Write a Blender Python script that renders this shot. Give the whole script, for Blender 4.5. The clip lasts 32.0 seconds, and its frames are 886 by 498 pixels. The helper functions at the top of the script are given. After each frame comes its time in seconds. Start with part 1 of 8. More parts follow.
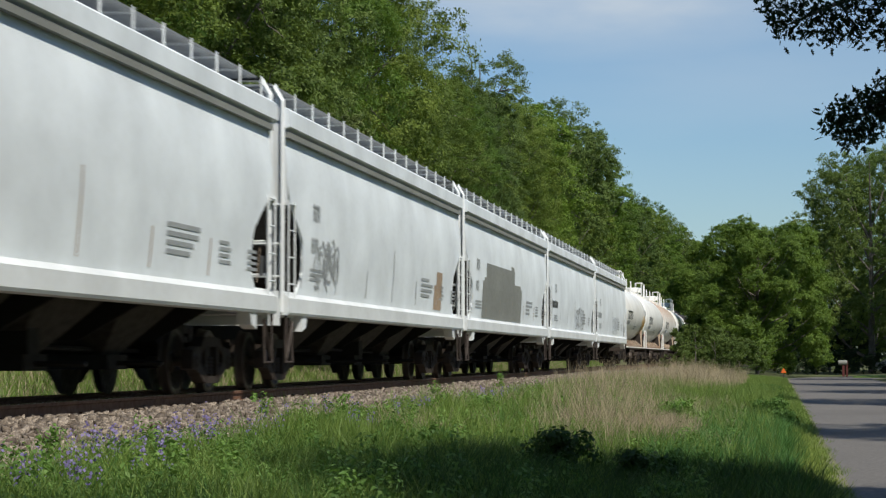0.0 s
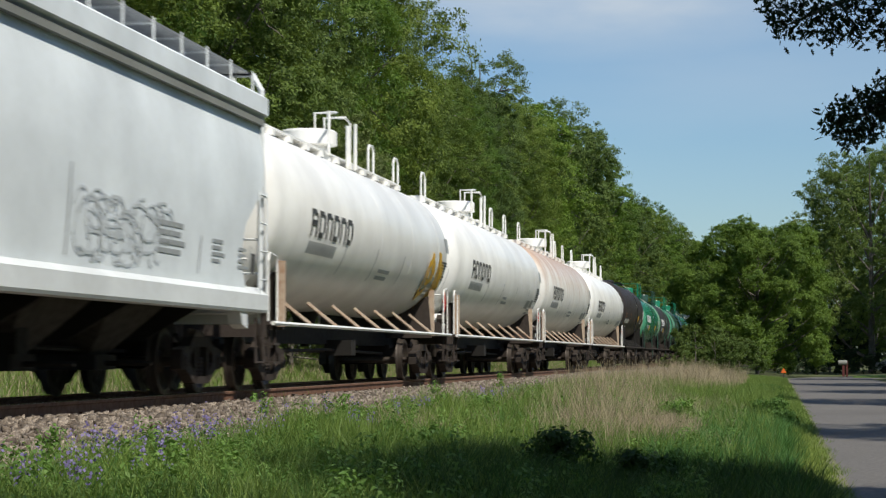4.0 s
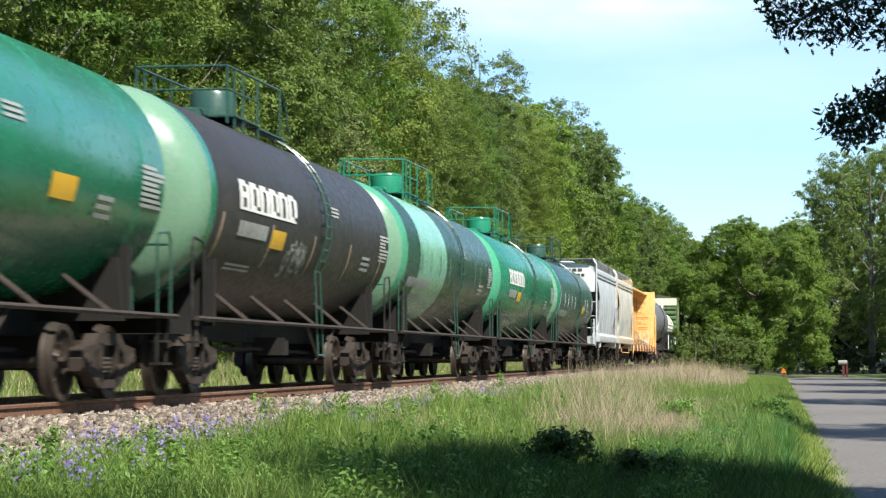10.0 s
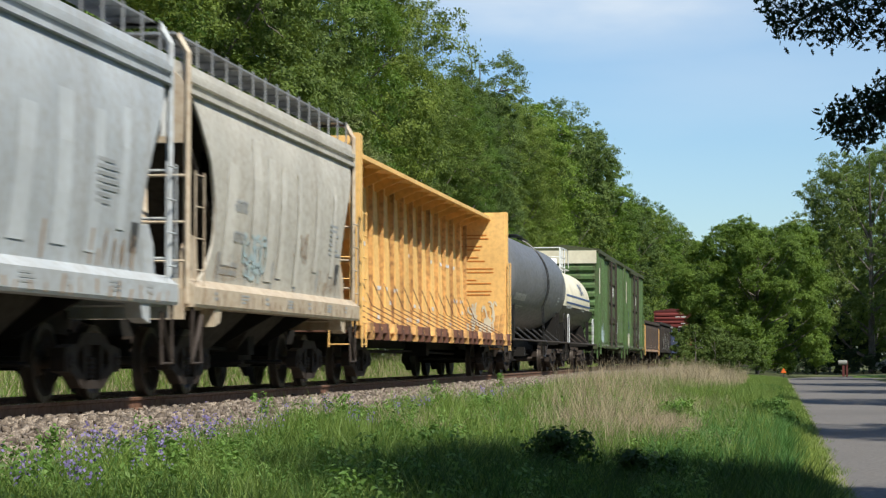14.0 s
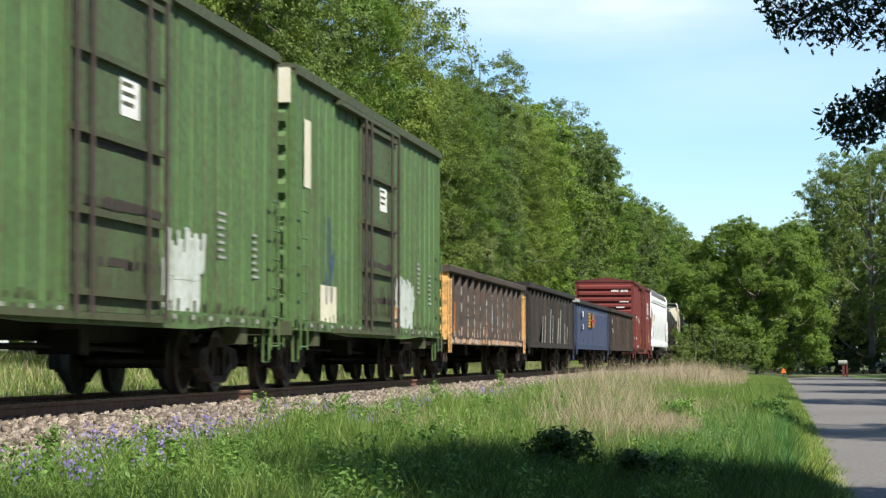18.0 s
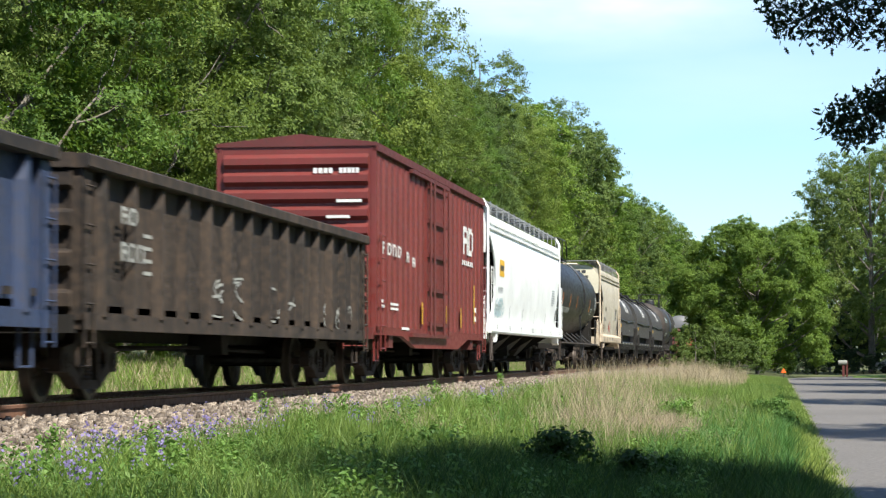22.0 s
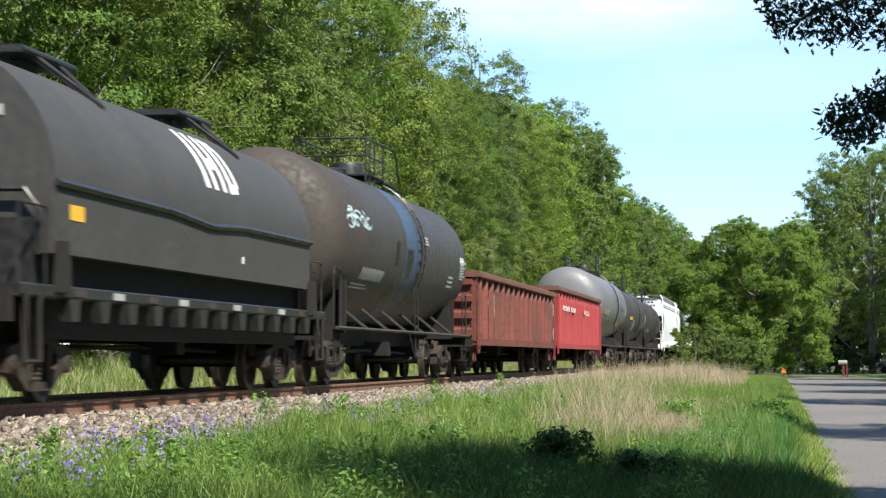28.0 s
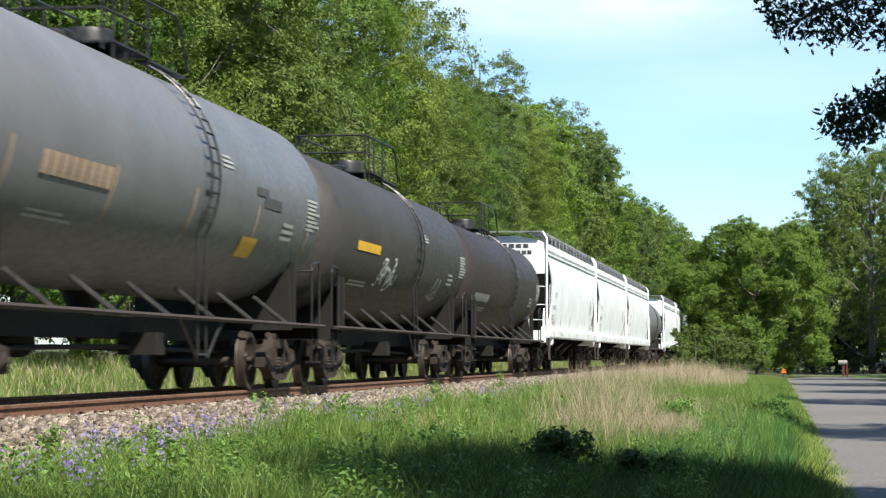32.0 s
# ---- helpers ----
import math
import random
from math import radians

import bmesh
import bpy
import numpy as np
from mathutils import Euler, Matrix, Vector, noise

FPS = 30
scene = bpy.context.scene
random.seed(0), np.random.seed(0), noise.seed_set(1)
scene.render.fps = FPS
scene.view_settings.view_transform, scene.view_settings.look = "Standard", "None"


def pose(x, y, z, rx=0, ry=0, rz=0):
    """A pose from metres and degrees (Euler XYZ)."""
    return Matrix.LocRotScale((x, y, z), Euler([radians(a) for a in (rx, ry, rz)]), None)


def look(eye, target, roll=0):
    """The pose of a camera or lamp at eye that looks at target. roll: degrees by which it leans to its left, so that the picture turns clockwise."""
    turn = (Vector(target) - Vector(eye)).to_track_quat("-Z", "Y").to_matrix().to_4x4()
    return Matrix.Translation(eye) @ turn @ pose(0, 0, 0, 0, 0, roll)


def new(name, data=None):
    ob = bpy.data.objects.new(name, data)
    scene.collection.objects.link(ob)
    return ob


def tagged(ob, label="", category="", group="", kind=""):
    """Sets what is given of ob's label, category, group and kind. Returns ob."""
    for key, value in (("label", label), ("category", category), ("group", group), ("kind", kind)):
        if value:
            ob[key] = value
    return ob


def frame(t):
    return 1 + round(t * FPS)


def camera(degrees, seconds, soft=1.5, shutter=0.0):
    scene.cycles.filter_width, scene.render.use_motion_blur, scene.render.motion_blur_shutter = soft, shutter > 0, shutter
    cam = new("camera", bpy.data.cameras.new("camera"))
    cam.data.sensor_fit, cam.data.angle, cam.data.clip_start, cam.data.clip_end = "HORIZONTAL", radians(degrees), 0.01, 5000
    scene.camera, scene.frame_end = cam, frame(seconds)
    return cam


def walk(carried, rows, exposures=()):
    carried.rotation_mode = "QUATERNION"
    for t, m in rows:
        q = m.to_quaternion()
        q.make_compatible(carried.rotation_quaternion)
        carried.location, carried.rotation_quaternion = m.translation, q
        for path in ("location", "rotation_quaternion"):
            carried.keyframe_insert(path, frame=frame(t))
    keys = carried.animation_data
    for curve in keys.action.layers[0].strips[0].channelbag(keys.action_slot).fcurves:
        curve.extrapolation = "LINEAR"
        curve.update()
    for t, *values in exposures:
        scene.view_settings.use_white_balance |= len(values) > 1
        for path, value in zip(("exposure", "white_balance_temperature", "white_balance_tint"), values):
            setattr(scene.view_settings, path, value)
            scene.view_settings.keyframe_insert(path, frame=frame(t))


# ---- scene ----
# ---- camera ----
def rolled(t):
    """Metres that the train has rolled towards -Y after t seconds; it slows slightly."""
    return 19.815 * t - 0.01944 * t * t + 0.000137 * t ** 3


RAIL = 0.98           # height of the rail tops
CAM_X = 8.98
cam = camera(22.84, 32.0, soft=1.25, shutter=0.3)
CAM_POSE = pose(CAM_X, 0.0, 1.5, 90 + 2.817, 0, 8.59)
walk(cam, [(0.0, CAM_POSE), (32.0, CAM_POSE)],
     exposures=[(0.0, -0.1), (5.0, -0.08), (6.0, -0.1), (7.0, 0.0), (8.0, 0.4), (9.0, 0.87), (10.5, 0.95), (12.3, 0.9), (13.0, 0.75), (13.7, 0.42), (14.5, 0.25), (16.5, 0.6), (18.0, 0.78), (20.0, 0.95), (22.4, 0.9), (23.0, 0.54), (23.9, 0.22), (24.4, 0.25), (25.0, 0.7), (25.7, 0.88), (28.0, 1.0), (30.0, 1.0), (31.0, 0.93), (32.0, 0.9)])

# ---- world and sun ----
SUN_DIR = Vector((0.58, -0.56, 1.0)).normalized()
world = bpy.data.worlds.new("sky")
scene.world = world
world.use_nodes = True
wn, wl = world.node_tree.nodes, world.node_tree.links
wn.clear()
w_out = wn.new("ShaderNodeOutputWorld")
w_bg = wn.new("ShaderNodeBackground")
w_sky = wn.new("ShaderNodeTexSky")
w_sky.sky_type = "NISHITA"
w_sky.sun_disc = False
w_sky.sun_elevation = math.asin(SUN_DIR.z)
w_sky.sun_rotation = math.atan2(SUN_DIR.x, SUN_DIR.y)
w_sky.air_density, w_sky.dust_density, w_sky.ozone_density = 1.0, 0.4, 0.9
w_bg.inputs["Strength"].default_value = 0.09
w_tc = wn.new("ShaderNodeTexCoord")
w_map = wn.new("ShaderNodeMapping")
w_map.inputs["Scale"].default_value = (2.0, 2.0, 7.0)
w_noise = wn.new("ShaderNodeTexNoise")
w_noise.inputs["Scale"].default_value = 1.6
w_noise.inputs["Detail"].default_value = 5
w_ramp = wn.new("ShaderNodeValToRGB")
w_ramp.color_ramp.elements[0].position, w_ramp.color_ramp.elements[0].color = 0.48, (0, 0, 0, 1)
w_ramp.color_ramp.elements[1].position, w_ramp.color_ramp.elements[1].color = 0.85, (0.26, 0.26, 0.26, 1)
w_mix = wn.new("ShaderNodeMixRGB")
w_mix.inputs[2].default_value = (8.2, 8.6, 8.8, 1)
w_tint = wn.new("ShaderNodeMixRGB")
w_tint.blend_type = "MULTIPLY"
w_tint.inputs[0].default_value = 1.0
w_tint.inputs[2].default_value = (0.79, 0.98, 1.17, 1)
wl.new(w_tc.outputs["Generated"], w_map.inputs[0])
wl.new(w_map.outputs[0], w_noise.inputs["Vector"])
wl.new(w_noise.outputs[0], w_ramp.inputs[0])
# a thin bank of cloud low over the wood
w_off = wn.new("ShaderNodeVectorMath")
w_off.operation = "SUBTRACT"
w_off.inputs[1].default_value = (-0.085, 0.98, 0.172)
w_scale = wn.new("ShaderNodeVectorMath")
w_scale.operation = "MULTIPLY"
w_scale.inputs[1].default_value = (7.0, 0.3, 24.0)
w_len = wn.new("ShaderNodeVectorMath")
w_len.operation = "LENGTH"
w_bank = wn.new("ShaderNodeMapRange")
w_bank.inputs["From Min"].default_value, w_bank.inputs["From Max"].default_value = 0.95, 0.1
w_bank.inputs["To Max"].default_value = 1.1
w_puff = wn.new("ShaderNodeMath")
w_puff.operation = "MULTIPLY"
w_sum = wn.new("ShaderNodeMath")
w_sum.operation = "ADD"
w_sum.use_clamp = True
wl.new(w_tc.outputs["Generated"], w_off.inputs[0])
wl.new(w_off.outputs[0], w_scale.inputs[0])
wl.new(w_scale.outputs[0], w_len.inputs[0])
wl.new(w_len.outputs["Value"], w_bank.inputs["Value"])
w_fine = wn.new("ShaderNodeTexNoise")
w_fine.inputs["Scale"].default_value = 9.0
w_fine.inputs["Detail"].default_value = 6
wl.new(w_map.outputs[0], w_fine.inputs["Vector"])
wl.new(w_bank.outputs[0], w_puff.inputs[0])
wl.new(w_fine.outputs[0], w_puff.inputs[1])
wl.new(w_puff.outputs[0], w_sum.inputs[0])
wl.new(w_ramp.outputs[0], w_sum.inputs[1])
wl.new(w_sum.outputs[0], w_mix.inputs[0])
wl.new(w_sky.outputs[0], w_tint.inputs[1])
wl.new(w_tint.outputs[0], w_mix.inputs[1])
wl.new(w_mix.outputs[0], w_bg.inputs["Color"])
wl.new(w_bg.outputs[0], w_out.inputs["Surface"])
sun_data = bpy.data.lights.new("sun", "SUN")
sun_data.energy, sun_data.angle, sun_data.color = 5.0, radians(0.53), (1.0, 0.95, 0.83)
sun = new("sun", sun_data)
sun.matrix_world = look(SUN_DIR * 60, (0, 0, 0))


# ---- materials ----
def nodes_of(name):
    m = bpy.data.materials.new(name)
    m.use_nodes = True
    nt = m.node_tree
    return m, nt.nodes, nt.links, nt.nodes["Principled BSDF"]


def noise_node(n, l, vec, scale, detail=4, stretch=None):
    t = n.new("ShaderNodeTexNoise")
    t.inputs["Scale"].default_value = scale
    t.inputs["Detail"].default_value = detail
    if stretch:
        mp = n.new("ShaderNodeMapping")
        mp.inputs["Scale"].default_value = stretch
        l.new(vec, mp.inputs[0])
        vec = mp.outputs[0]
    l.new(vec, t.inputs["Vector"])
    return t.outputs[0]


def ramp_node(n, l, fac, a, b, ca=(0, 0, 0, 1), cb=(1, 1, 1, 1)):
    r = n.new("ShaderNodeValToRGB")
    e = r.color_ramp.elements
    e[0].position, e[0].color = a, ca
    e[1].position, e[1].color = b, cb
    l.new(fac, r.inputs[0])
    return r.outputs[0]


def mix_node(n, l, fac, a, b, mode="MIX"):
    m = n.new("ShaderNodeMixRGB")
    m.blend_type = mode
    for i, s in ((0, fac), (1, a), (2, b)):
        if hasattr(s, "links"):
            l.new(s, m.inputs[i])
        elif i == 0:
            m.inputs[0].default_value = s
        else:
            m.inputs[i].default_value = (*s[:3], 1)
    return m.outputs[0]


def bump_node(n, l, height, bsdf, strength=0.2, distance=0.02):
    b = n.new("ShaderNodeBump")
    b.inputs["Strength"].default_value = strength
    b.inputs["Distance"].default_value = distance
    l.new(height, b.inputs["Height"])
    l.new(b.outputs[0], bsdf.inputs["Normal"])


def paint(name, rgb, rough=0.45, dirt=0.35, dirt_rgb=(0.16, 0.12, 0.09), streak=0.5, metal=0.0, cover=0.52):
    """Weathered paint on steel: faded patches, streaks that run down, speckled grime."""
    m, n, l, b = nodes_of(name)
    tc = n.new("ShaderNodeTexCoord").outputs["Object"]
    fade = ramp_node(n, l, noise_node(n, l, tc, 0.7, 5), 0.35, 0.7)
    base = mix_node(n, l, fade, [c * 0.86 for c in rgb], [min(1, c * 1.08) for c in rgb])
    run = ramp_node(n, l, noise_node(n, l, tc, 1.0, 6, (3.5, 3.5, 0.35)), cover, 0.86)
    spots = ramp_node(n, l, noise_node(n, l, tc, 9.0, 6), 0.42, 0.75)
    grime = n.new("ShaderNodeMath")
    grime.operation = "MULTIPLY_ADD"
    l.new(run, grime.inputs[0])
    grime.inputs[1].default_value = streak
    l.new(spots, grime.inputs[2])
    amount = n.new("ShaderNodeMath")
    amount.operation = "MULTIPLY"
    amount.use_clamp = True
    l.new(grime.outputs[0], amount.inputs[0])
    amount.inputs[1].default_value = dirt
    l.new(mix_node(n, l, amount.outputs[0], base, dirt_rgb), b.inputs["Base Color"])
    rr = n.new("ShaderNodeMapRange")
    rr.inputs["To Min"].default_value, rr.inputs["To Max"].default_value = rough - 0.05, min(1, rough + (0.25 if rough > 0.4 else 0.10))
    l.new(spots, rr.inputs["Value"])
    l.new(rr.outputs[0], b.inputs["Roughness"])
    b.inputs["Metallic"].default_value = metal
    if max(rgb) < 0.06:
        b.inputs["Specular IOR Level"].default_value = 0.36
    bump_node(n, l, noise_node(n, l, tc, 1.6, 2), b, 0.03 if rough > 0.4 else 0.008, 0.02)
    return m


def foliage(name, dark, light, through_rgb, rough=0.55, own=False):
    m, n, l, b = nodes_of(name)
    geo = n.new("ShaderNodeNewGeometry")
    tc = n.new("ShaderNodeTexCoord").outputs["Object"]
    patch = ramp_node(n, l, noise_node(n, l, tc, 0.8, 3), 0.35, 0.65)
    one = mix_node(n, l, geo.outputs["Random Per Island"], dark, light)
    col = mix_node(n, l, 0.55, one, mix_node(n, l, patch, dark, light))
    if own:
        # each plant has its own tone
        info = n.new("ShaderNodeObjectInfo")
        tone = ramp_node(n, l, info.outputs["Random"], 0.0, 1.0, (0.74, 0.82, 0.82, 1), (1.30, 1.24, 1.02, 1))
        col = mix_node(n, l, 1.0, col, tone, "MULTIPLY")
    l.new(col, b.inputs["Base Color"])
    b.inputs["Roughness"].default_value = rough
    b.inputs["Specular IOR Level"].default_value = 0.28
    tr = n.new("ShaderNodeBsdfTranslucent")
    tr.inputs["Color"].default_value = (*through_rgb, 1)
    mx = n.new("ShaderNodeMixShader")
    mx.inputs[0].default_value = 0.33
    l.new(b.outputs[0], mx.inputs[1])
    l.new(tr.outputs[0], mx.inputs[2])
    l.new(mx.outputs[0], n["Material Output"].inputs["Surface"])
    return m


def earth(name, a, b_, c, scale, bump=0.4, rough=0.95, fine=30):
    m, n, l, b = nodes_of(name)
    tc = n.new("ShaderNodeTexCoord").outputs["Object"]
    big = ramp_node(n, l, noise_node(n, l, tc, scale, 6), 0.35, 0.68)
    small = ramp_node(n, l, noise_node(n, l, tc, fine, 4), 0.4, 0.65)
    l.new(mix_node(n, l, small, mix_node(n, l, big, a, b_), c), b.inputs["Base Color"])
    b.inputs["Roughness"].default_value = rough
    bump_node(n, l, noise_node(n, l, tc, fine, 6), b, bump, 0.03)
    return m


def island(name, a, b_, rough=0.85, bump=0.3, scale=40):
    """Pieces of one mesh that differ from one another in tone."""
    m, n, l, b = nodes_of(name)
    geo = n.new("ShaderNodeNewGeometry")
    tc = n.new("ShaderNodeTexCoord").outputs["Object"]
    nz = noise_node(n, l, tc, scale, 4)
    c = mix_node(n, l, geo.outputs["Random Per Island"], a, b_)
    l.new(mix_node(n, l, ramp_node(n, l, nz, 0.3, 0.75), c, [x * 0.6 for x in a]), b.inputs["Base Color"])
    b.inputs["Roughness"].default_value = rough
    bump_node(n, l, nz, b, bump, 0.01)
    return m


M_WHITE = paint("white_car_paint", (0.73, 0.76, 0.775), 0.5, 0.10, (0.36, 0.30, 0.23), 0.6)
M_WHITE2 = paint("clean_white_paint", (0.84, 0.86, 0.86), 0.42, 0.07, (0.4, 0.36, 0.3), 0.6)
M_HOPPER = paint("pale_grey_hopper_paint", (0.80, 0.85, 0.885), 0.5, 0.08, (0.42, 0.41, 0.38), 0.7)
M_TANKWHITE = paint("white_tank_paint", (0.93, 0.92, 0.89), 0.34, 0.045, (0.45, 0.36, 0.27), 0.8)


def rust_topped(name, rgb, rust):
    """White paint with rust that has run down from the top of the tank in streaks."""
    m = paint(name, rgb, 0.38, 0.12, (0.45, 0.33, 0.22), 1.0)
    n, l = m.node_tree.nodes, m.node_tree.links
    b = n["Principled BSDF"]
    old = b.inputs["Base Color"].links[0].from_socket
    tc = n.new("ShaderNodeTexCoord").outputs["Object"]
    sep = n.new("ShaderNodeSeparateXYZ")
    l.new(tc, sep.inputs[0])
    run = noise_node(n, l, tc, 1.0, 7, (1.5, 4.0, 0.10))
    add = n.new("ShaderNodeMath")
    add.operation = "MULTIPLY_ADD"
    l.new(run, add.inputs[0])
    add.inputs[1].default_value = 2.6
    l.new(sep.outputs["Z"], add.inputs[2])
    scale = n.new("ShaderNodeMapRange")
    scale.inputs["From Min"].default_value, scale.inputs["From Max"].default_value = 4.05, 5.35
    scale.inputs["To Max"].default_value = 0.8
    l.new(add.outputs[0], scale.inputs["Value"])
    l.new(mix_node(n, l, scale.outputs[0], old, rust), b.inputs["Base Color"])
    return m


M_RUSTTOP = rust_topped("rust_topped_white_paint", (0.90, 0.88, 0.84), (0.44, 0.25, 0.14))
M_PALESTREAK = paint("washed_pale_streak_paint", (0.56, 0.60, 0.63), 0.55, 0.3, (0.42, 0.42, 0.40), 0.8)
M_PALEBEIGE = paint("washed_beige_streak_paint", (0.63, 0.61, 0.55), 0.6, 0.4, (0.36, 0.30, 0.23), 0.9)
M_CREAM = paint("cream_paint", (0.72, 0.68, 0.53), 0.5, 0.18, (0.36, 0.26, 0.16), 0.8)
M_BEIGE = paint("grey_beige_hopper_paint", (0.55, 0.53, 0.47), 0.6, 0.5, (0.27, 0.21, 0.15), 0.9)
M_SAND = paint("sand_hopper_paint", (0.50, 0.462, 0.375), 0.6, 0.48, (0.22, 0.18, 0.13), 1.3)
M_BUFF = paint("stained_buff_paint", (0.54, 0.46, 0.35), 0.6, 0.5, (0.27, 0.16, 0.09), 1.0)
M_LIGHTGREY = paint("light_grey_hopper_paint", (0.46, 0.50, 0.53), 0.55, 0.42, (0.28, 0.24, 0.20), 1.1)
M_BROWN = paint("black_brown_tank_paint", (0.032, 0.026, 0.025), 0.52, 0.25, (0.06, 0.045, 0.035), 0.6)
M_BLACK = paint("black_paint", (0.019, 0.019, 0.020), 0.42, 0.30, (0.06, 0.052, 0.045), 0.6)
M_BLACKGREY = paint("faded_black_paint", (0.030, 0.030, 0.031), 0.46, 0.35, (0.085, 0.072, 0.06), 0.7)
M_COIL = paint("chalky_black_cover_paint", (0.046, 0.045, 0.044), 0.62, 0.35, (0.085, 0.075, 0.065), 0.7)
M_TANKDULL = paint("dull_black_tank_paint", (0.040, 0.039, 0.038), 0.55, 0.35, (0.085, 0.065, 0.05), 0.8)
M_TANKBROWN = paint("rusty_brown_tank_film", (0.050, 0.040, 0.034), 0.65, 0.4, (0.03, 0.027, 0.025), 0.8)
M_GREYTANK = paint("grey_tank_paint", (0.135, 0.140, 0.150), 0.46, 0.25, (0.12, 0.11, 0.10), 0.7)
M_GREEN = paint("green_tank_paint", (0.014, 0.19, 0.105), 0.24, 0.16, (0.06, 0.07, 0.05), 0.7)
M_DKGREEN = paint("dark_green_tank_paint", (0.026, 0.074, 0.054), 0.32, 0.2, (0.06, 0.06, 0.045), 0.7)
# head green, lightened for the sun on the near ends
M_MIDGREEN = paint("sunlit_green_head_paint", (0.06, 0.31, 0.18), 0.3, 0.25, (0.16, 0.17, 0.11), 0.7)
M_PALEGREEN = paint("pale_green_paint", (0.20, 0.46, 0.33), 0.26, 0.2, (0.10, 0.12, 0.09), 0.7)
# sun glint on the tank heads as paint; the pale dashes share it
M_GLINTDASH = paint("glint_and_dash_paint", (0.14, 0.27, 0.18), 0.28, 0.2, (0.2, 0.2, 0.15), 0.7)
M_BOXGREEN = paint("green_boxcar_paint", (0.085, 0.165, 0.052), 0.6, 0.58, (0.060, 0.052, 0.028), 1.4, cover=0.48)
M_BOXGREEN2 = paint("grimy_green_paint", (0.062, 0.078, 0.035), 0.6, 0.6, (0.055, 0.042, 0.028), 0.9)
M_DOORGREEN = paint("grimy_door_paint", (0.070, 0.120, 0.045), 0.65, 0.75, (0.060, 0.045, 0.030), 1.5, cover=0.42)
M_BOXRED = paint("boxcar_red_paint", (0.155, 0.026, 0.022), 0.5, 0.22, (0.085, 0.035, 0.03), 0.9)
M_BOXRED2 = paint("dark_boxcar_red_paint", (0.115, 0.022, 0.020), 0.55, 0.4, (0.05, 0.03, 0.026), 0.9)
M_REDGON = paint("bright_red_gondola_paint", (0.31, 0.036, 0.040), 0.5, 0.22, (0.14, 0.05, 0.04), 0.9)
M_RUSTGON = paint("rusty_red_gondola_paint", (0.185, 0.043, 0.030), 0.6, 0.72, (0.060, 0.028, 0.020), 1.5, cover=0.44)
M_RUSTRIM = paint("rust_brown_steel", (0.14, 0.060, 0.038), 0.75, 0.5, (0.07, 0.04, 0.03), 0.9)
M_PEEL = paint("peeling_brown_paint", (0.050, 0.040, 0.036), 0.65, 0.4, (0.16, 0.09, 0.05), 1.2, cover=0.57)
M_PEELPALE = paint("bare_peeled_steel", (0.54, 0.43, 0.33), 0.7, 0.6, (0.30, 0.14, 0.07), 1.3)
M_DARKGON = paint("black_gondola_paint", (0.015, 0.014, 0.015), 0.8, 0.65, (0.060, 0.045, 0.034), 1.2, cover=0.47)
M_BROWNGON = paint("sooty_brown_gondola_paint", (0.019, 0.015, 0.013), 0.8, 0.7, (0.078, 0.055, 0.040), 1.3, cover=0.45)
M_BLUE = paint("blue_gondola_paint", (0.028, 0.046, 0.105), 0.6, 0.45, (0.05, 0.045, 0.045), 0.9)
M_YELLOW = paint("yellow_orange_paint", (0.90, 0.57, 0.20), 0.55, 0.30, (0.36, 0.17, 0.07), 1.3)
M_YELLOWRUST = paint("rusty_yellow_trim_paint", (0.78, 0.45, 0.16), 0.6, 0.62, (0.13, 0.06, 0.03), 1.3, cover=0.47)
M_AMBER = paint("yellow_stencil_paint", (0.72, 0.42, 0.03), 0.5, 0.15)
M_ORANGE = paint("orange_stripe_paint", (0.60, 0.20, 0.03), 0.5, 0.2)
M_MARKBLACK = paint("black_stencil_paint", (0.045, 0.047, 0.05), 0.5, 0.3, (0.3, 0.3, 0.3), 0.3)
M_MARKGREY = paint("grey_stencil_paint", (0.34, 0.36, 0.37), 0.5, 0.3, (0.5, 0.5, 0.5), 0.3)
M_MARKWHITE = paint("white_stencil_paint", (0.76, 0.76, 0.74), 0.5, 0.25, (0.3, 0.28, 0.25), 0.5)
M_MARKFADE = paint("faded_white_stencil_paint", (0.36, 0.37, 0.35), 0.6, 0.45, (0.12, 0.12, 0.11), 0.6)
M_MARKBLUE = paint("blue_stripe_paint", (0.05, 0.10, 0.24), 0.5, 0.2)
M_MARKRED = paint("red_placard_paint", (0.62, 0.04, 0.04), 0.5, 0.15)
M_SPRAYBLUE = paint("pale_blue_spray_paint", (0.45, 0.58, 0.62), 0.6, 0.5, (0.3, 0.34, 0.3), 0.5)
M_WHITEWASH = paint("mottled_whitewash", (0.58, 0.62, 0.59), 0.65, 0.75, (0.30, 0.34, 0.27), 1.2, cover=0.42)
M_SPRAYBROWN = paint("brown_touch_up_paint", (0.40, 0.29, 0.20), 0.6, 0.3)
M_PATCHGREY = paint("grey_touch_up_paint", (0.23, 0.235, 0.215), 0.6, 0.2, (0.3, 0.3, 0.28), 0.5)
# dusty bay colour, darkened to carry the shade inside and under the hoppers
M_BAY = paint("dusty_shaded_bay_paint", (0.032, 0.027, 0.022), 0.8, 0.5, (0.016, 0.014, 0.012), 0.9)
M_SADDLE = paint("grimy_saddle_paint", (0.050, 0.038, 0.032), 0.7, 0.4, (0.025, 0.02, 0.018), 0.8)
# truck and underframe steel, coloured darker to deepen the shade below the cars
M_TRUCK = paint("brown_cast_steel", (0.030, 0.023, 0.019), 0.8, 0.5, (0.055, 0.037, 0.027), 0.4)
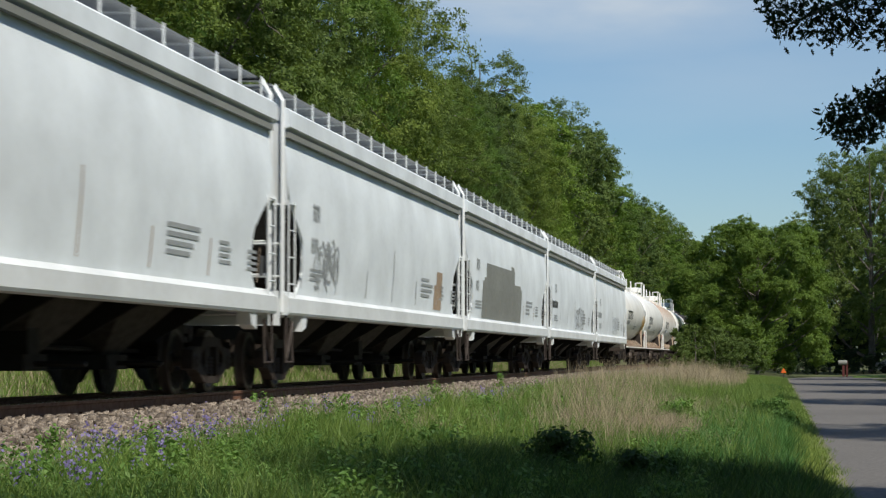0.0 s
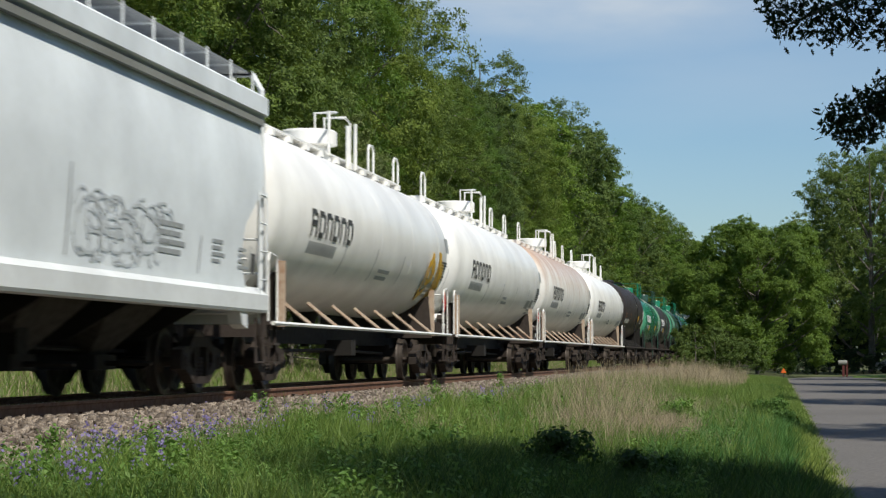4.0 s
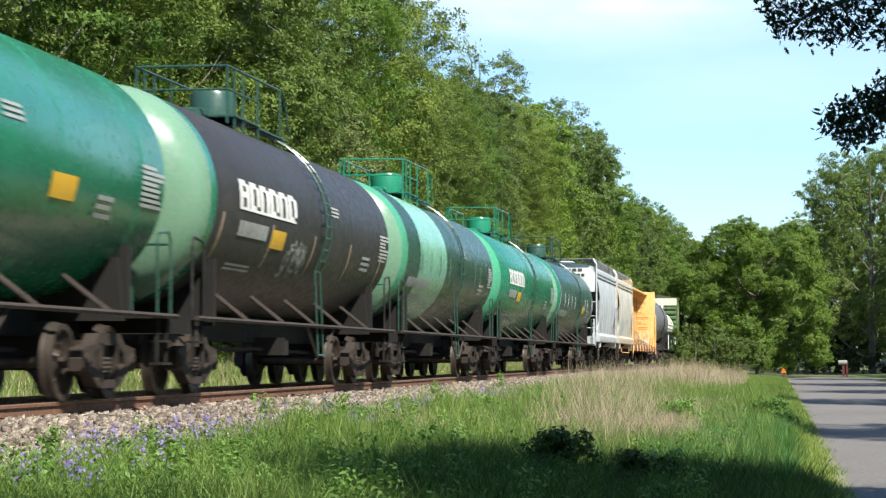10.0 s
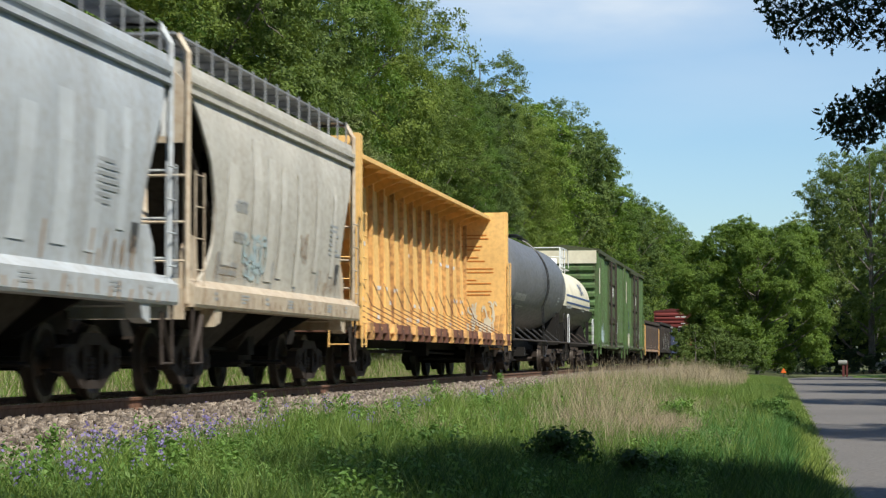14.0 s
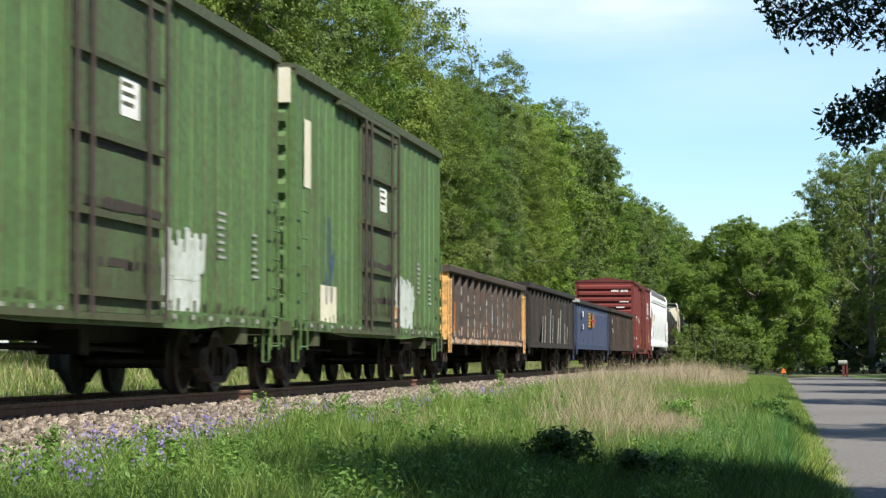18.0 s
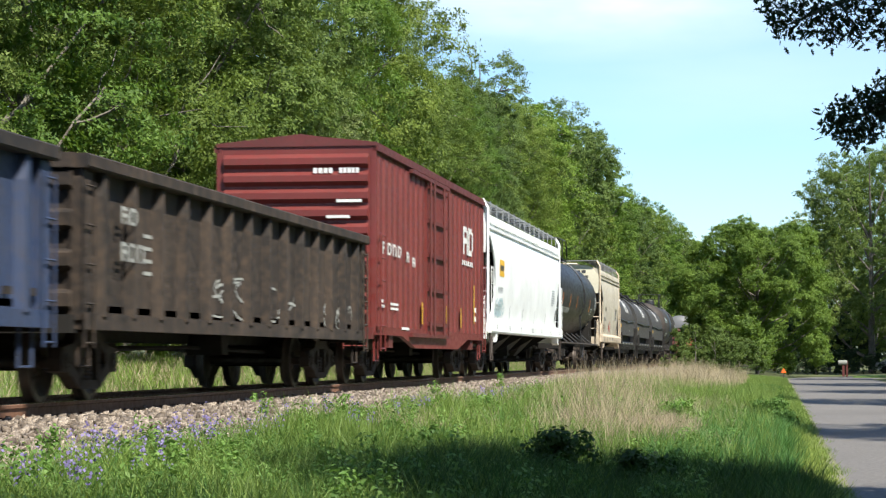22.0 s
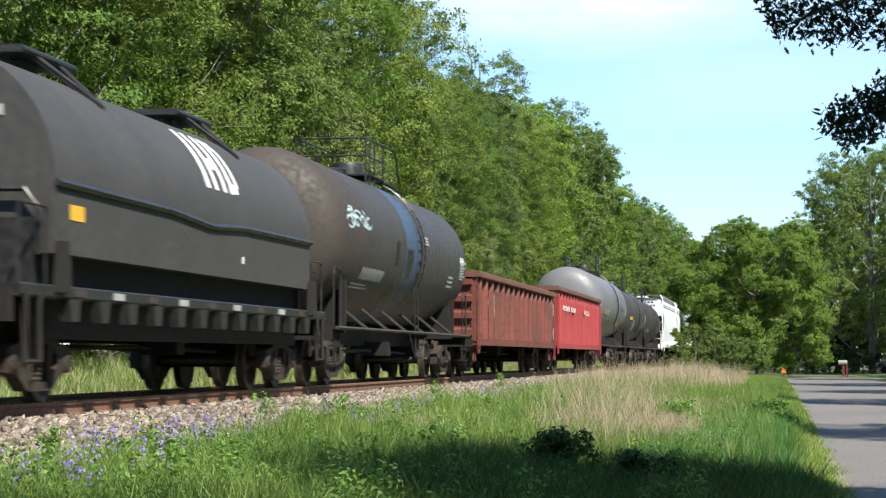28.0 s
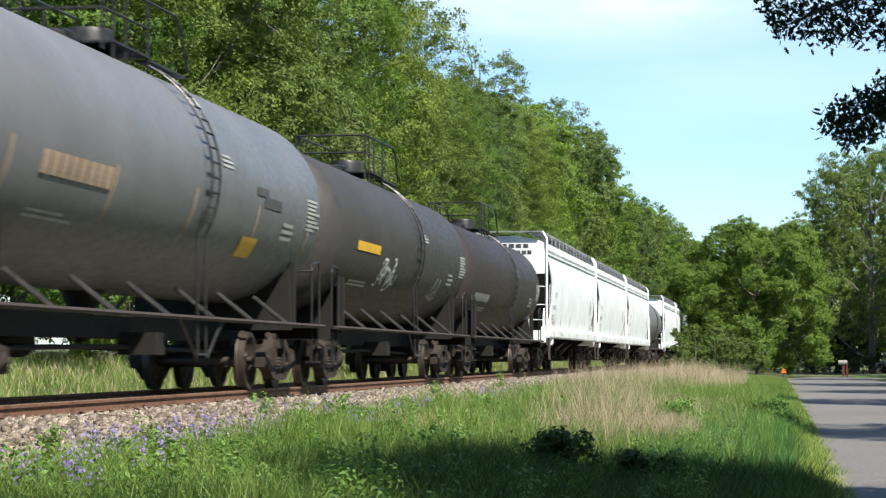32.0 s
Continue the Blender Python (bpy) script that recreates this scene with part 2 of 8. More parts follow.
M_UNDER = paint("sooty_shade_dark_steel", (0.012, 0.011, 0.010), 0.85, 0.4, (0.022, 0.018, 0.015), 0.4)
M_WHEEL = paint("rolled_wheel_steel", (0.075, 0.060, 0.050), 0.5, 0.5, (0.035, 0.027, 0.022), 0.3, metal=0.5)
M_GALV = paint("galvanised_grating", (0.30, 0.31, 0.32), 0.55, 0.3, (0.16, 0.15, 0.14), 0.4, metal=0.4)
M_RAILSIDE = paint("rusted_rail_steel", (0.18, 0.090, 0.055), 0.7, 0.4, (0.07, 0.04, 0.03), 0.4)
M_RAILTOP = paint("worn_rail_head", (0.42, 0.41, 0.40), 0.25, 0.2, (0.2, 0.16, 0.13), 0.3, metal=0.9)
M_TIE = island("creosoted_tie_wood", (0.075, 0.058, 0.046), (0.13, 0.105, 0.085), 0.9, 0.5, 18)
M_STONE = island("ballast_stone", (0.10, 0.075, 0.058), (0.50, 0.42, 0.345), 0.9, 0.3, 60)
M_BALLAST = earth("ballast_bed", (0.20, 0.165, 0.135), (0.32, 0.27, 0.225), (0.10, 0.08, 0.065), 0.7, 0.8, 0.95, 22)
M_GROUND = earth("grassy_ground", (0.045, 0.075, 0.018), (0.085, 0.12, 0.03), (0.10, 0.085, 0.04), 0.12, 0.5, 0.95, 14)
M_ASPHALT = earth("worn_asphalt", (0.125, 0.116, 0.110), (0.175, 0.163, 0.154), (0.098, 0.091, 0.087), 0.22, 0.35, 0.9, 16)
M_GRAVEL = earth("road_edge_gravel", (0.18, 0.16, 0.12), (0.24, 0.21, 0.16), (0.12, 0.12, 0.07), 0.5, 0.5, 0.95, 30)
M_MARKORANGE = paint("bright_orange_sheet", (0.85, 0.16, 0.02), 0.5, 0.1)
M_LAWN = earth("mown_lawn", (0.10, 0.18, 0.03), (0.16, 0.25, 0.05), (0.07, 0.12, 0.025), 0.4, 0.6, 0.95, 25)
M_GRASS = foliage("meadow_grass", (0.062, 0.115, 0.025), (0.250, 0.345, 0.080), (0.22, 0.33, 0.05))
M_LUSH = foliage("lush_grass", (0.050, 0.130, 0.034), (0.130, 0.270, 0.075), (0.12, 0.30, 0.05))
M_VERGE = foliage("yellow_green_grass", (0.150, 0.205, 0.040), (0.340, 0.410, 0.095), (0.30, 0.40, 0.06))
M_GRASSDEEP = foliage("deep_green_grass", (0.032, 0.090, 0.020), (0.085, 0.185, 0.04), (0.10, 0.23, 0.035))
M_STRAW = foliage("dry_straw_grass", (0.26, 0.21, 0.13), (0.58, 0.48, 0.33), (0.40, 0.33, 0.21), 0.7)
# the oak's shade is put into this leaf colour
M_SHADEWEED = foliage("shade_darkened_leaves", (0.030, 0.060, 0.015), (0.068, 0.120, 0.028), (0.07, 0.14, 0.02))
M_WEED = foliage("weed_leaves", (0.055, 0.120, 0.026), (0.150, 0.270, 0.060), (0.14, 0.26, 0.04))
M_WEEDBRIGHT = foliage("bright_weed_leaves", (0.085, 0.175, 0.035), (0.21, 0.335, 0.080), (0.2, 0.36, 0.05))
M_PETAL = foliage("violet_petals", (0.13, 0.10, 0.27), (0.32, 0.27, 0.50), (0.2, 0.16, 0.36), 0.6)
M_LEAF_A = foliage("cottonwood_leaves", (0.044, 0.080, 0.015), (0.180, 0.240, 0.050), (0.19, 0.27, 0.040), 0.62, own=True)
M_LEAF_B = foliage("grey_green_leaves", (0.044, 0.080, 0.020), (0.170, 0.230, 0.062), (0.17, 0.245, 0.050), 0.62, own=True)
M_LEAF_C = foliage("yellow_green_leaves", (0.11, 0.15, 0.05), (0.25, 0.29, 0.105), (0.22, 0.30, 0.07), 0.5)
M_LEAF_D = foliage("maple_leaves", (0.042, 0.088, 0.014), (0.170, 0.255, 0.044), (0.18, 0.30, 0.035), 0.6, own=True)
M_LEAF_M = foliage("light_maple_leaves", (0.055, 0.105, 0.018), (0.205, 0.285, 0.052), (0.23, 0.35, 0.045), 0.6, own=True)
M_LEAF_E = foliage("spruce_needles", (0.018, 0.038, 0.018), (0.04, 0.07, 0.03), (0.03, 0.06, 0.02), 0.6)
# oak green lowered to near black, so the boughs read as backlit
M_LEAF_OAK = foliage("backlit_oak_leaves", (0.012, 0.024, 0.009), (0.026, 0.048, 0.014), (0.02, 0.045, 0.008), 0.5)
M_BARK = earth("grey_bark", (0.15, 0.13, 0.11), (0.26, 0.235, 0.20), (0.08, 0.07, 0.055), 1.5, 0.8, 0.95, 12)


# ---- mesh helpers ----
class Geo:
    """Collects faces of one mesh."""

    def __init__(self):
        self.v, self.f = [], []

    def add(self, verts, faces):
        k = len(self.v)
        self.v += [tuple(p) for p in verts]
        self.f += [tuple(i + k for i in q) for q in faces]
        return self

    def box(self, x0, x1, y0, y1, z0, z1, c=0.0):
        """A block; c chamfers its long edges along y."""
        if c:
            return self.prism([(x0 + c, z0), (x1 - c, z0), (x1, z0 + c), (x1, z1 - c), (x1 - c, z1), (x0 + c, z1), (x0, z1 - c), (x0, z0 + c)], "y", y0, y1)
        return self.add([(x0, y0, z0), (x1, y0, z0), (x1, y1, z0), (x0, y1, z0), (x0, y0, z1), (x1, y0, z1), (x1, y1, z1), (x0, y1, z1)],
                        [(0, 3, 2, 1), (4, 5, 6, 7), (0, 1, 5, 4), (1, 2, 6, 5), (2, 3, 7, 6), (3, 0, 4, 7)])

    def prism(self, poly, axis, a0, a1):
        """A closed outline drawn out along an axis: (x, z) along y, (y, z) along x, (x, y) along z."""
        n = len(poly)
        put = {"y": lambda p, a: (p[0], a, p[1]), "x": lambda p, a: (a, p[0], p[1]), "z": lambda p, a: (p[0], p[1], a)}[axis]
        verts = [put(p, a0) for p in poly] + [put(p, a1) for p in poly]
        faces = [(i, (i + 1) % n, (i + 1) % n + n, i + n) for i in range(n)]
        return self.add(verts, faces + [tuple(range(n - 1, -1, -1)), tuple(range(n, 2 * n))])

    def tube(self, path, r, n=6, closed=False):
        pts = [Vector(p) for p in path]
        rings, k = [], len(self.v)
        for i, p in enumerate(pts):
            a, b = pts[max(0, i - 1)], pts[min(len(pts) - 1, i + 1)]
            if closed:
                a, b = pts[i - 1], pts[(i + 1) % len(pts)]
            d = (b - a).normalized()
            s = d.cross((0, 0, 1) if abs(d.z) < 0.9 else (1, 0, 0)).normalized()
            u = s.cross(d)
            rr = r[i] if isinstance(r, (list, tuple)) else r
            rings.append([p + (s * math.cos(q) + u * math.sin(q)) * rr for q in (2 * math.pi * j / n for j in range(n))])
        faces = []
        m = len(rings)
        for i in range(m if closed else m - 1):
            for j in range(n):
                faces.append((i * n + j, i * n + (j + 1) % n, (i + 1) % m * n + (j + 1) % n, (i + 1) % m * n + j))
        if not closed:
            faces += [tuple(range(n - 1, -1, -1)), tuple(range((m - 1) * n, m * n))]
        return self.add([p for ring in rings for p in ring], faces)

    def lathe(self, prof, centre, axis="y", n=28, a0=0.0, a1=2 * math.pi):
        """prof: (along, radius) points turned about an axis through the centre."""
        full = abs(a1 - a0 - 2 * math.pi) < 1e-6
        cols = n if full else n + 1
        cx, cy, cz = centre
        verts = []
        for s, r in prof:
            for j in range(cols):
                q = a0 + (a1 - a0) * j / n
                c, d = r * math.cos(q), r * math.sin(q)
                verts.append({"y": (cx + c, cy + s, cz + d), "x": (cx + s, cy + c, cz + d), "z": (cx + c, cy + d, cz + s)}[axis])
        faces = []
        for i in range(len(prof) - 1):
            for j in range(n):
                k = (j + 1) % cols
                faces.append((i * cols + j, i * cols + k, (i + 1) * cols + k, (i + 1) * cols + j))
        return self.add(verts, faces)

    def mesh(self, name, mat, smooth=False):
        me = bpy.data.meshes.new(name)
        me.from_pydata(self.v, [], self.f)
        bm = bmesh.new()
        bm.from_mesh(me)
        bmesh.ops.recalc_face_normals(bm, faces=bm.faces)
        bm.to_mesh(me)
        bm.free()
        if smooth:
            me.shade_smooth()
            me.set_sharp_from_angle(angle=radians(35))
        me.materials.append(mat)
        return me


def part(name, geo, mat, parent, label="", smooth=False, at=None):
    """One mesh object under a thing or a part."""
    me = geo if isinstance(geo, bpy.types.Mesh) else geo.mesh(name, mat, smooth)
    ob = new(name, me)
    ob.parent = parent
    if at is not None:
        ob.location = at
    return tagged(ob, label, kind="stuff" if name in ("graffiti", "rust_blotch", "peeled_paint", "leaf_spray", "crown", "leaves", "pale_scuff", "washed_paint", "stencil_block", "stencil_mark", "sill_stencil", "lettering", "end_mark", "capacity_stencil", "door_writing") else "")


def thing(name, label, category, group="", at=(0, 0, 0)):
    ob = new(name)
    ob.empty_display_size = 0.3
    ob.location = at
    return tagged(ob, label, category, group)


def from_arrays(name, verts, faces, mat):
    """A mesh out of arrays: verts (n, 3), faces (m, k)."""
    me = bpy.data.meshes.new(name)
    verts, faces = np.asarray(verts, np.float32), np.asarray(faces, np.int32)
    k = faces.shape[1]
    me.vertices.add(len(verts))
    me.vertices.foreach_set("co", verts.ravel())
    me.loops.add(faces.size)
    me.loops.foreach_set("vertex_index", faces.ravel())
    me.polygons.add(len(faces))
    me.polygons.foreach_set("loop_start", np.arange(0, faces.size, k, dtype=np.int32))
    me.polygons.foreach_set("loop_total", np.full(len(faces), k, np.int32))
    me.update(calc_edges=True)
    me.materials.append(mat)
    return me


# ---- ground, road and track ----
GX = [-3000, -300, -60, -9, -5.0, -3.4, 3.2, 4.0, 5.2, 7.0, 9.2, 10.0, 15.2, 18, 60, 300, 3000]
GZ = [3, 3, 2.4, 1.35, 0.72, 0.45, 0.56, 0.54, 0.40, 0.18, 0.03, -0.06, -0.06, 0.05, 0.5, 1, 1]


def ground_z(x, y):
    return np.interp(x, GX, GZ) + 0.05 * np.sin(x * 1.7 + y * 0.31) * np.sin(y * 0.53) * (np.abs(np.asarray(x) - 6) < 3)


def build_ground():
    xs = np.array(sorted(set([-3000, -1200, -500, -200, -100, 60, 100, 200, 500, 1200, 3000] + list(np.arange(-60, 4, 4.0)) + list(np.arange(3.2, 18, 0.4)) + list(np.arange(18, 60, 6.0)))))
    ys = np.array([-3000, -800, -200, -60] + list(np.arange(-20, 120, 1.5)) + list(np.arange(120, 500, 15)) + [600, 900, 1500, 3000])
    gx, gy = np.meshgrid(xs, ys)
    v = np.stack([gx.ravel(), gy.ravel(), ground_z(gx, gy).ravel()], 1)
    nx, ny = len(xs), len(ys)
    i, j = np.meshgrid(np.arange(nx - 1), np.arange(ny - 1))
    a = (j * nx + i).ravel()
    f = np.stack([a, a + 1, a + nx + 1, a + nx], 1)
    me = from_arrays("ground", v, f, M_GROUND)
    me.shade_smooth()
    tagged(new("ground", me), "grassy ground between road and railway embankment", "ground", kind="structure")


def road_line(s):
    """Centre of the road, which runs beside the track and bends away far off."""
    y = s if s < 150 else 150 + 40 * math.sin(min(1.57, (s - 150) / 40))
    x = 12.55 + 0.0010 * s if s < 150 else 12.70 + 40 * (1 - math.cos(min(1.57, (s - 150) / 40))) + max(0, s - 150 - 62.8)
    return x, y


def build_road():
    def sheet(name, half0, half1, z, mat, label, category):
        v, f = [], []
        stops = [-60, 0, 20, 40, 60, 80, 100, 120, 135] + [150 + 4 * k for k in range(17)] + [260, 320]
        for s in stops:
            x, y = road_line(s)
            x2, y2 = road_line(s + 0.5)
            d = Vector((x2 - x, y2 - y)).normalized()
            for h in (half0, half1):
                v.append((x + d.y * h, y - d.x * h, z))
        for k in range(len(stops) - 1):
            f.append((2 * k, 2 * k + 1, 2 * k + 3, 2 * k + 2))
        g = Geo().add(v, f)
        low = Geo().add([(a, b, c - 0.5) for a, b, c in v], f)
        g.add(low.v, low.f)
        for side in (0, 1):
            n = len(v)
            g.add(v + low.v, [(2 * k + side, 2 * k + 2 + side, n + 2 * k + 2 + side, n + 2 * k + side) for k in range(len(stops) - 1)])
        tagged(new(name, g.mesh(name, mat)), label, category, kind="structure")
    sheet("shoulder", -3.02, -2.70, 0.009, M_GRAVEL, "thin sandy gravel shoulder along the asphalt", "shoulder")
    sheet("road", -2.75, 2.75, 0.012, M_ASPHALT, "worn grey asphalt road with patchy tree shade", "road")


def build_track():
    bed = Geo().prism([(-3.6, 0.40), (3.6, 0.40), (2.35, RAIL - 0.24), (1.8, RAIL - 0.19), (-1.8, RAIL - 0.19), (-2.35, RAIL - 0.24)], "y", -60, 900)
    tagged(new("ballast_bed", bed.mesh("ballast_bed", M_BALLAST)), "raised bed of pinkish grey crushed stone ballast", "ballast", kind="structure")
    prof = [(-0.075, -0.17), (0.075, -0.17), (0.075, -0.155), (0.012, -0.135), (0.010, -0.05), (0.035, -0.04), (0.037, -0.008), (0.028, 0), (-0.028, 0), (-0.037, -0.008), (-0.035, -0.04), (-0.010, -0.05), (-0.012, -0.135), (-0.075, -0.155)]
    for x in (0.755, -0.755):
        rail = thing("rail", "rusty brown steel rail with a worn shiny head", "rail", "rails of the track", (x, 0, RAIL))
        part("rail_web", Geo().prism([(a, b) for a, b in prof], "y", -60, 900), M_RAILSIDE, rail)
        part("rail_head", Geo().box(-0.024, 0.024, -60, 900, -0.002, 0.003), M_RAILTOP, rail, "worn shiny running surface")
    tie = Geo().box(-1.3, 1.3, -0.115, 0.115, -0.33, -0.165).mesh("tie", M_TIE)
    ties = thing("track_ties", "creosoted wooden railway ties sunk in ballast", "railway ties", "", (0, 0, RAIL))
    for k in range(230):
        part("tie", tie, M_TIE, ties, at=(random.uniform(-0.03, 0.03), 12 + k * 0.54, 0))
    plate = Geo().box(-0.10, 0.10, -0.09, 0.09, -0.175, -0.155).box(-0.09, -0.05, -0.03, 0.0, -0.16, -0.13).box(0.05, 0.09, 0.0, 0.03, -0.16, -0.13).mesh("tie_plate", M_RAILSIDE)
    plates = thing("tie_plates", "rusty tie plates and spikes under the near rail", "tie plates", "", (0.755, 0, RAIL))
    for k in range(110):
        part("tie_plate", plate, M_RAILSIDE, plates, at=(0, 16 + k * 0.54, 0))


def stones():
    rng = np.random.default_rng(3)
    n = 34000
    y = 9 + 95 * rng.random(n) ** 1.6
    x = np.where(rng.random(n) < 0.72, rng.uniform(0.85, 3.5, n), rng.uniform(-2.6, 0.7, n))
    top = np.interp(np.abs(x), [0, 1.8, 2.35, 3.6], [RAIL - 0.19, RAIL - 0.19, RAIL - 0.24, 0.40])
    r = rng.uniform(0.022, 0.050, n)
    base = np.array([[sx, sy, sz] for sx in (-1, 1) for sy in (-1, 1) for sz in (-1, 1)], float)
    quads = np.array([[0, 1, 3, 2], [4, 6, 7, 5], [0, 4, 5, 1], [2, 3, 7, 6], [0, 2, 6, 4], [1, 5, 7, 3]])
    jit = base[None] * rng.uniform(0.45, 1.05, (n, 8, 3)) * rng.uniform(0.6, 1.25, (n, 1, 3))
    ang = rng.uniform(0, 6.28, n)
    c, s = np.cos(ang), np.sin(ang)
    t = rng.uniform(-0.7, 0.7, n)
    jz = jit[..., 2] + jit[..., 0] * t[:, None]
    v = np.stack([jit[..., 0] * c[:, None] - jit[..., 1] * s[:, None], jit[..., 0] * s[:, None] + jit[..., 1] * c[:, None], jz], -1) * r[:, None, None]
    v += np.stack([x, y, top + r * rng.uniform(-0.2, 0.7, n)], -1)[:, None]
    f = (quads[None] + 8 * np.arange(n)[:, None, None]).reshape(-1, 4)
    tagged(new("ballast_stones", from_arrays("ballast_stones", v.reshape(-1, 3), f, M_STONE)), "loose pinkish grey crushed ballast stones beside the rails", "ballast stones", kind="stuff")


# ---- plants ----
def blades(name, x, y, height, width, lean, mat, label, category, seed, curl=0.35):
    """Grass: one bent, tapering blade at each place."""
    rng = np.random.default_rng(seed)
    n = len(x)
    z = ground_z(x, y) - 0.02
    z = np.where(np.abs(x) < 3.6, np.maximum(z, np.interp(np.abs(x), [2.35, 3.6], [RAIL - 0.26, 0.38])), z)
    a = rng.uniform(0, 6.283, n)
    side = np.stack([np.cos(a), np.sin(a), np.zeros(n)], 1)
    b = rng.uniform(0, 6.283, n)
    out = np.stack([np.cos(b), np.sin(b), np.zeros(n)], 1) * (lean * rng.uniform(0.3, 1.0, n))[:, None]
    up = np.array([0, 0, 1.0])
    root = np.stack([x, y, z], 1)
    h, w = height[:, None], width[:, None]
    mid = root + up * h * 0.55 + out * h * 0.35
    tip = root + up * h * (1 - curl * 0.3 * rng.random((n, 1))) + out * h
    v = np.stack([root - side * w, root + side * w, mid + side * w * 0.75, mid - side * w * 0.75, tip], 1).reshape(-1, 3)
    k = 5 * np.arange(n)[:, None]
    f = np.concatenate([k + [0, 1, 2], k + [0, 2, 3], k + [3, 2, 4]], 0)
    return tagged(new(name, from_arrays(name, v, f, mat)), label, category, kind="stuff")


def spread(rng, n, x0, x1, y0, y1, power=1.6):
    return rng.uniform(x0, x1, n), y0 + (y1 - y0) * rng.random(n) ** power


def patchy(x, y, scale, seed):
    return np.sin(x * scale + seed) * np.sin(y * scale * 0.7 + seed * 2) + 0.5 * np.sin(x * scale * 2.3 + y * scale * 1.1 + seed)


def build_grass():
    rng = np.random.default_rng(11)
    # green meadow before the track
    x, y = spread(rng, 190000, 2.8, 9.75, 9, 75, 1.25)
    keep = rng.random(len(x)) < np.interp(x, [2.9, 3.4, 9.3, 9.75], [0.2, 1, 1, 0.4])
    x, y = x[keep], y[keep]
    h = (0.09 + 0.26 * rng.random(len(x)) ** 2.2) * np.interp(x, [3, 5, 7.5, 9.2, 9.7], [0.85, 1.1, 1.0, 0.6, 0.35]) * (1 + 0.25 * patchy(x, y, 1.1, 2))
    blades("meadow_grass", x, y, h, 0.0025 + 0.003 * rng.random(len(x)), np.full(len(x), 0.75), M_GRASS, "lush green meadow grass on the embankment foot", "grass", 21)
    # darker broad clumps
    x, y = spread(rng, 50000, 3.6, 9.3, 10, 100, 1.3)
    keep = patchy(x, y, 1.3, 5) > 0.15
    x, y = x[keep], y[keep]
    blades("deep_green_grass", x, y, 0.14 + 0.22 * rng.random(len(x)), np.full(len(x), 0.005), np.full(len(x), 0.6), M_GRASSDEEP, "deep green grass tufts in the meadow", "grass", 22)
    # rank grass under the oak, its green darkened to deepen the shade
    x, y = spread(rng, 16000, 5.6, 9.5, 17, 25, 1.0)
    blades("shade_dark_grass", x, y, 0.14 + 0.3 * rng.random(len(x)) ** 1.4, np.full(len(x), 0.006), np.full(len(x), 0.7), M_SHADEWEED, "rank grass coloured dark to deepen the oak shade", "grass", 47)
    # broad-leaved herbs between the blades
    n = 5200
    x, y = spread(rng, n, 3.1, 9.3, 10, 70, 1.35)
    keep = rng.random(n) < np.interp(x, [3.1, 5, 7, 9.3], [1, 1, 0.8, 0.35])
    x, y = x[keep], y[keep]
    tall = np.interp(x, [3.1, 5, 9.3], [0.30, 0.26, 0.14]) * rng.uniform(0.3, 1.2, len(x))
    c = np.stack([x, y, ground_z(x, y) + tall * 0.6], 1)
    half = len(x) // 2
    for part_c, mat, text in ((c[:half], M_WEED, "low dark green broad-leaved herbs in the meadow"), (c[half:], M_WEEDBRIGHT, "low bright green broad-leaved herbs in the meadow")):
        v, f = leaf_cloud(rng, part_c, np.full(len(part_c), 0.15), 36, 0.017, 0.9, 0.0, 0.36)
        tagged(new("meadow_herbs", from_arrays("meadow_herbs", v, f, mat)), text, "herbs", kind="stuff")
    # verge by the road and far meadow
    x, y = spread(rng, 50000, 6.5, 9.75, 45, 150, 1.3)
    blades("verge_grass", x, y, 0.10 + 0.16 * rng.random(len(x)), np.full(len(x), 0.009), np.full(len(x), 0.6), M_GRASS, "bright green grass verge beside the road", "grass", 23)
    # lush tall grass towards the road, and the yellow-green edge of the verge
    x, y = spread(rng, 26000, 7.4, 9.2, 25, 48, 1.1)
    keep = patchy(x, y, 1.2, 9) > -0.45
    x, y = x[keep], y[keep]
    blades("lush_grass", x, y, 0.2 + 0.26 * rng.random(len(x)), np.full(len(x), 0.006), np.full(len(x), 0.75), M_LUSH, "lush blue-green grass towards the road", "grass", 61)
    x, y = spread(rng, 30000, 8.75, 9.86, 17, 70, 1.3)
    x -= 0.9 * (x - 8.75) * (rng.random(len(x)) ** 6)
    blades("verge_grass", x, y, (0.07 + 0.17 * rng.random(len(x)) ** 1.5) * np.interp(x, [9.3, 9.86], [1, 0.5]), np.full(len(x), 0.0065), np.full(len(x), 0.85), M_VERGE, "sunlit yellow-green grass along the road edge", "grass", 62)
    # tall green grass that mixes with the dry stalks
    x, y = spread(rng, 52000, 3.6, 9.0, 22, 80, 1.2)
    keep = patchy(x, y, 0.9, 8) > -0.1
    x, y = x[keep], y[keep]
    blades("tall_green_grass", x, y, 0.25 + 0.4 * rng.random(len(x)) ** 1.5, np.full(len(x), 0.005), np.full(len(x), 0.5), M_GRASS, "tall green grass mixed with dry stalks", "grass", 29)
    # tall dry grass
    x, y = spread(rng, 105000, 2.6, 7.6, 30, 125, 1.4)
    centre = np.interp(y, [30, 45, 63, 80, 125], [6.5, 5.4, 4.5, 5.3, 6.0])
    keep = np.abs(x - centre) < np.interp(y, [30, 45, 63, 85, 125], [0.55, 0.75, 1.1, 2.0, 2.0]) * rng.uniform(0.1, 1.6, len(x))
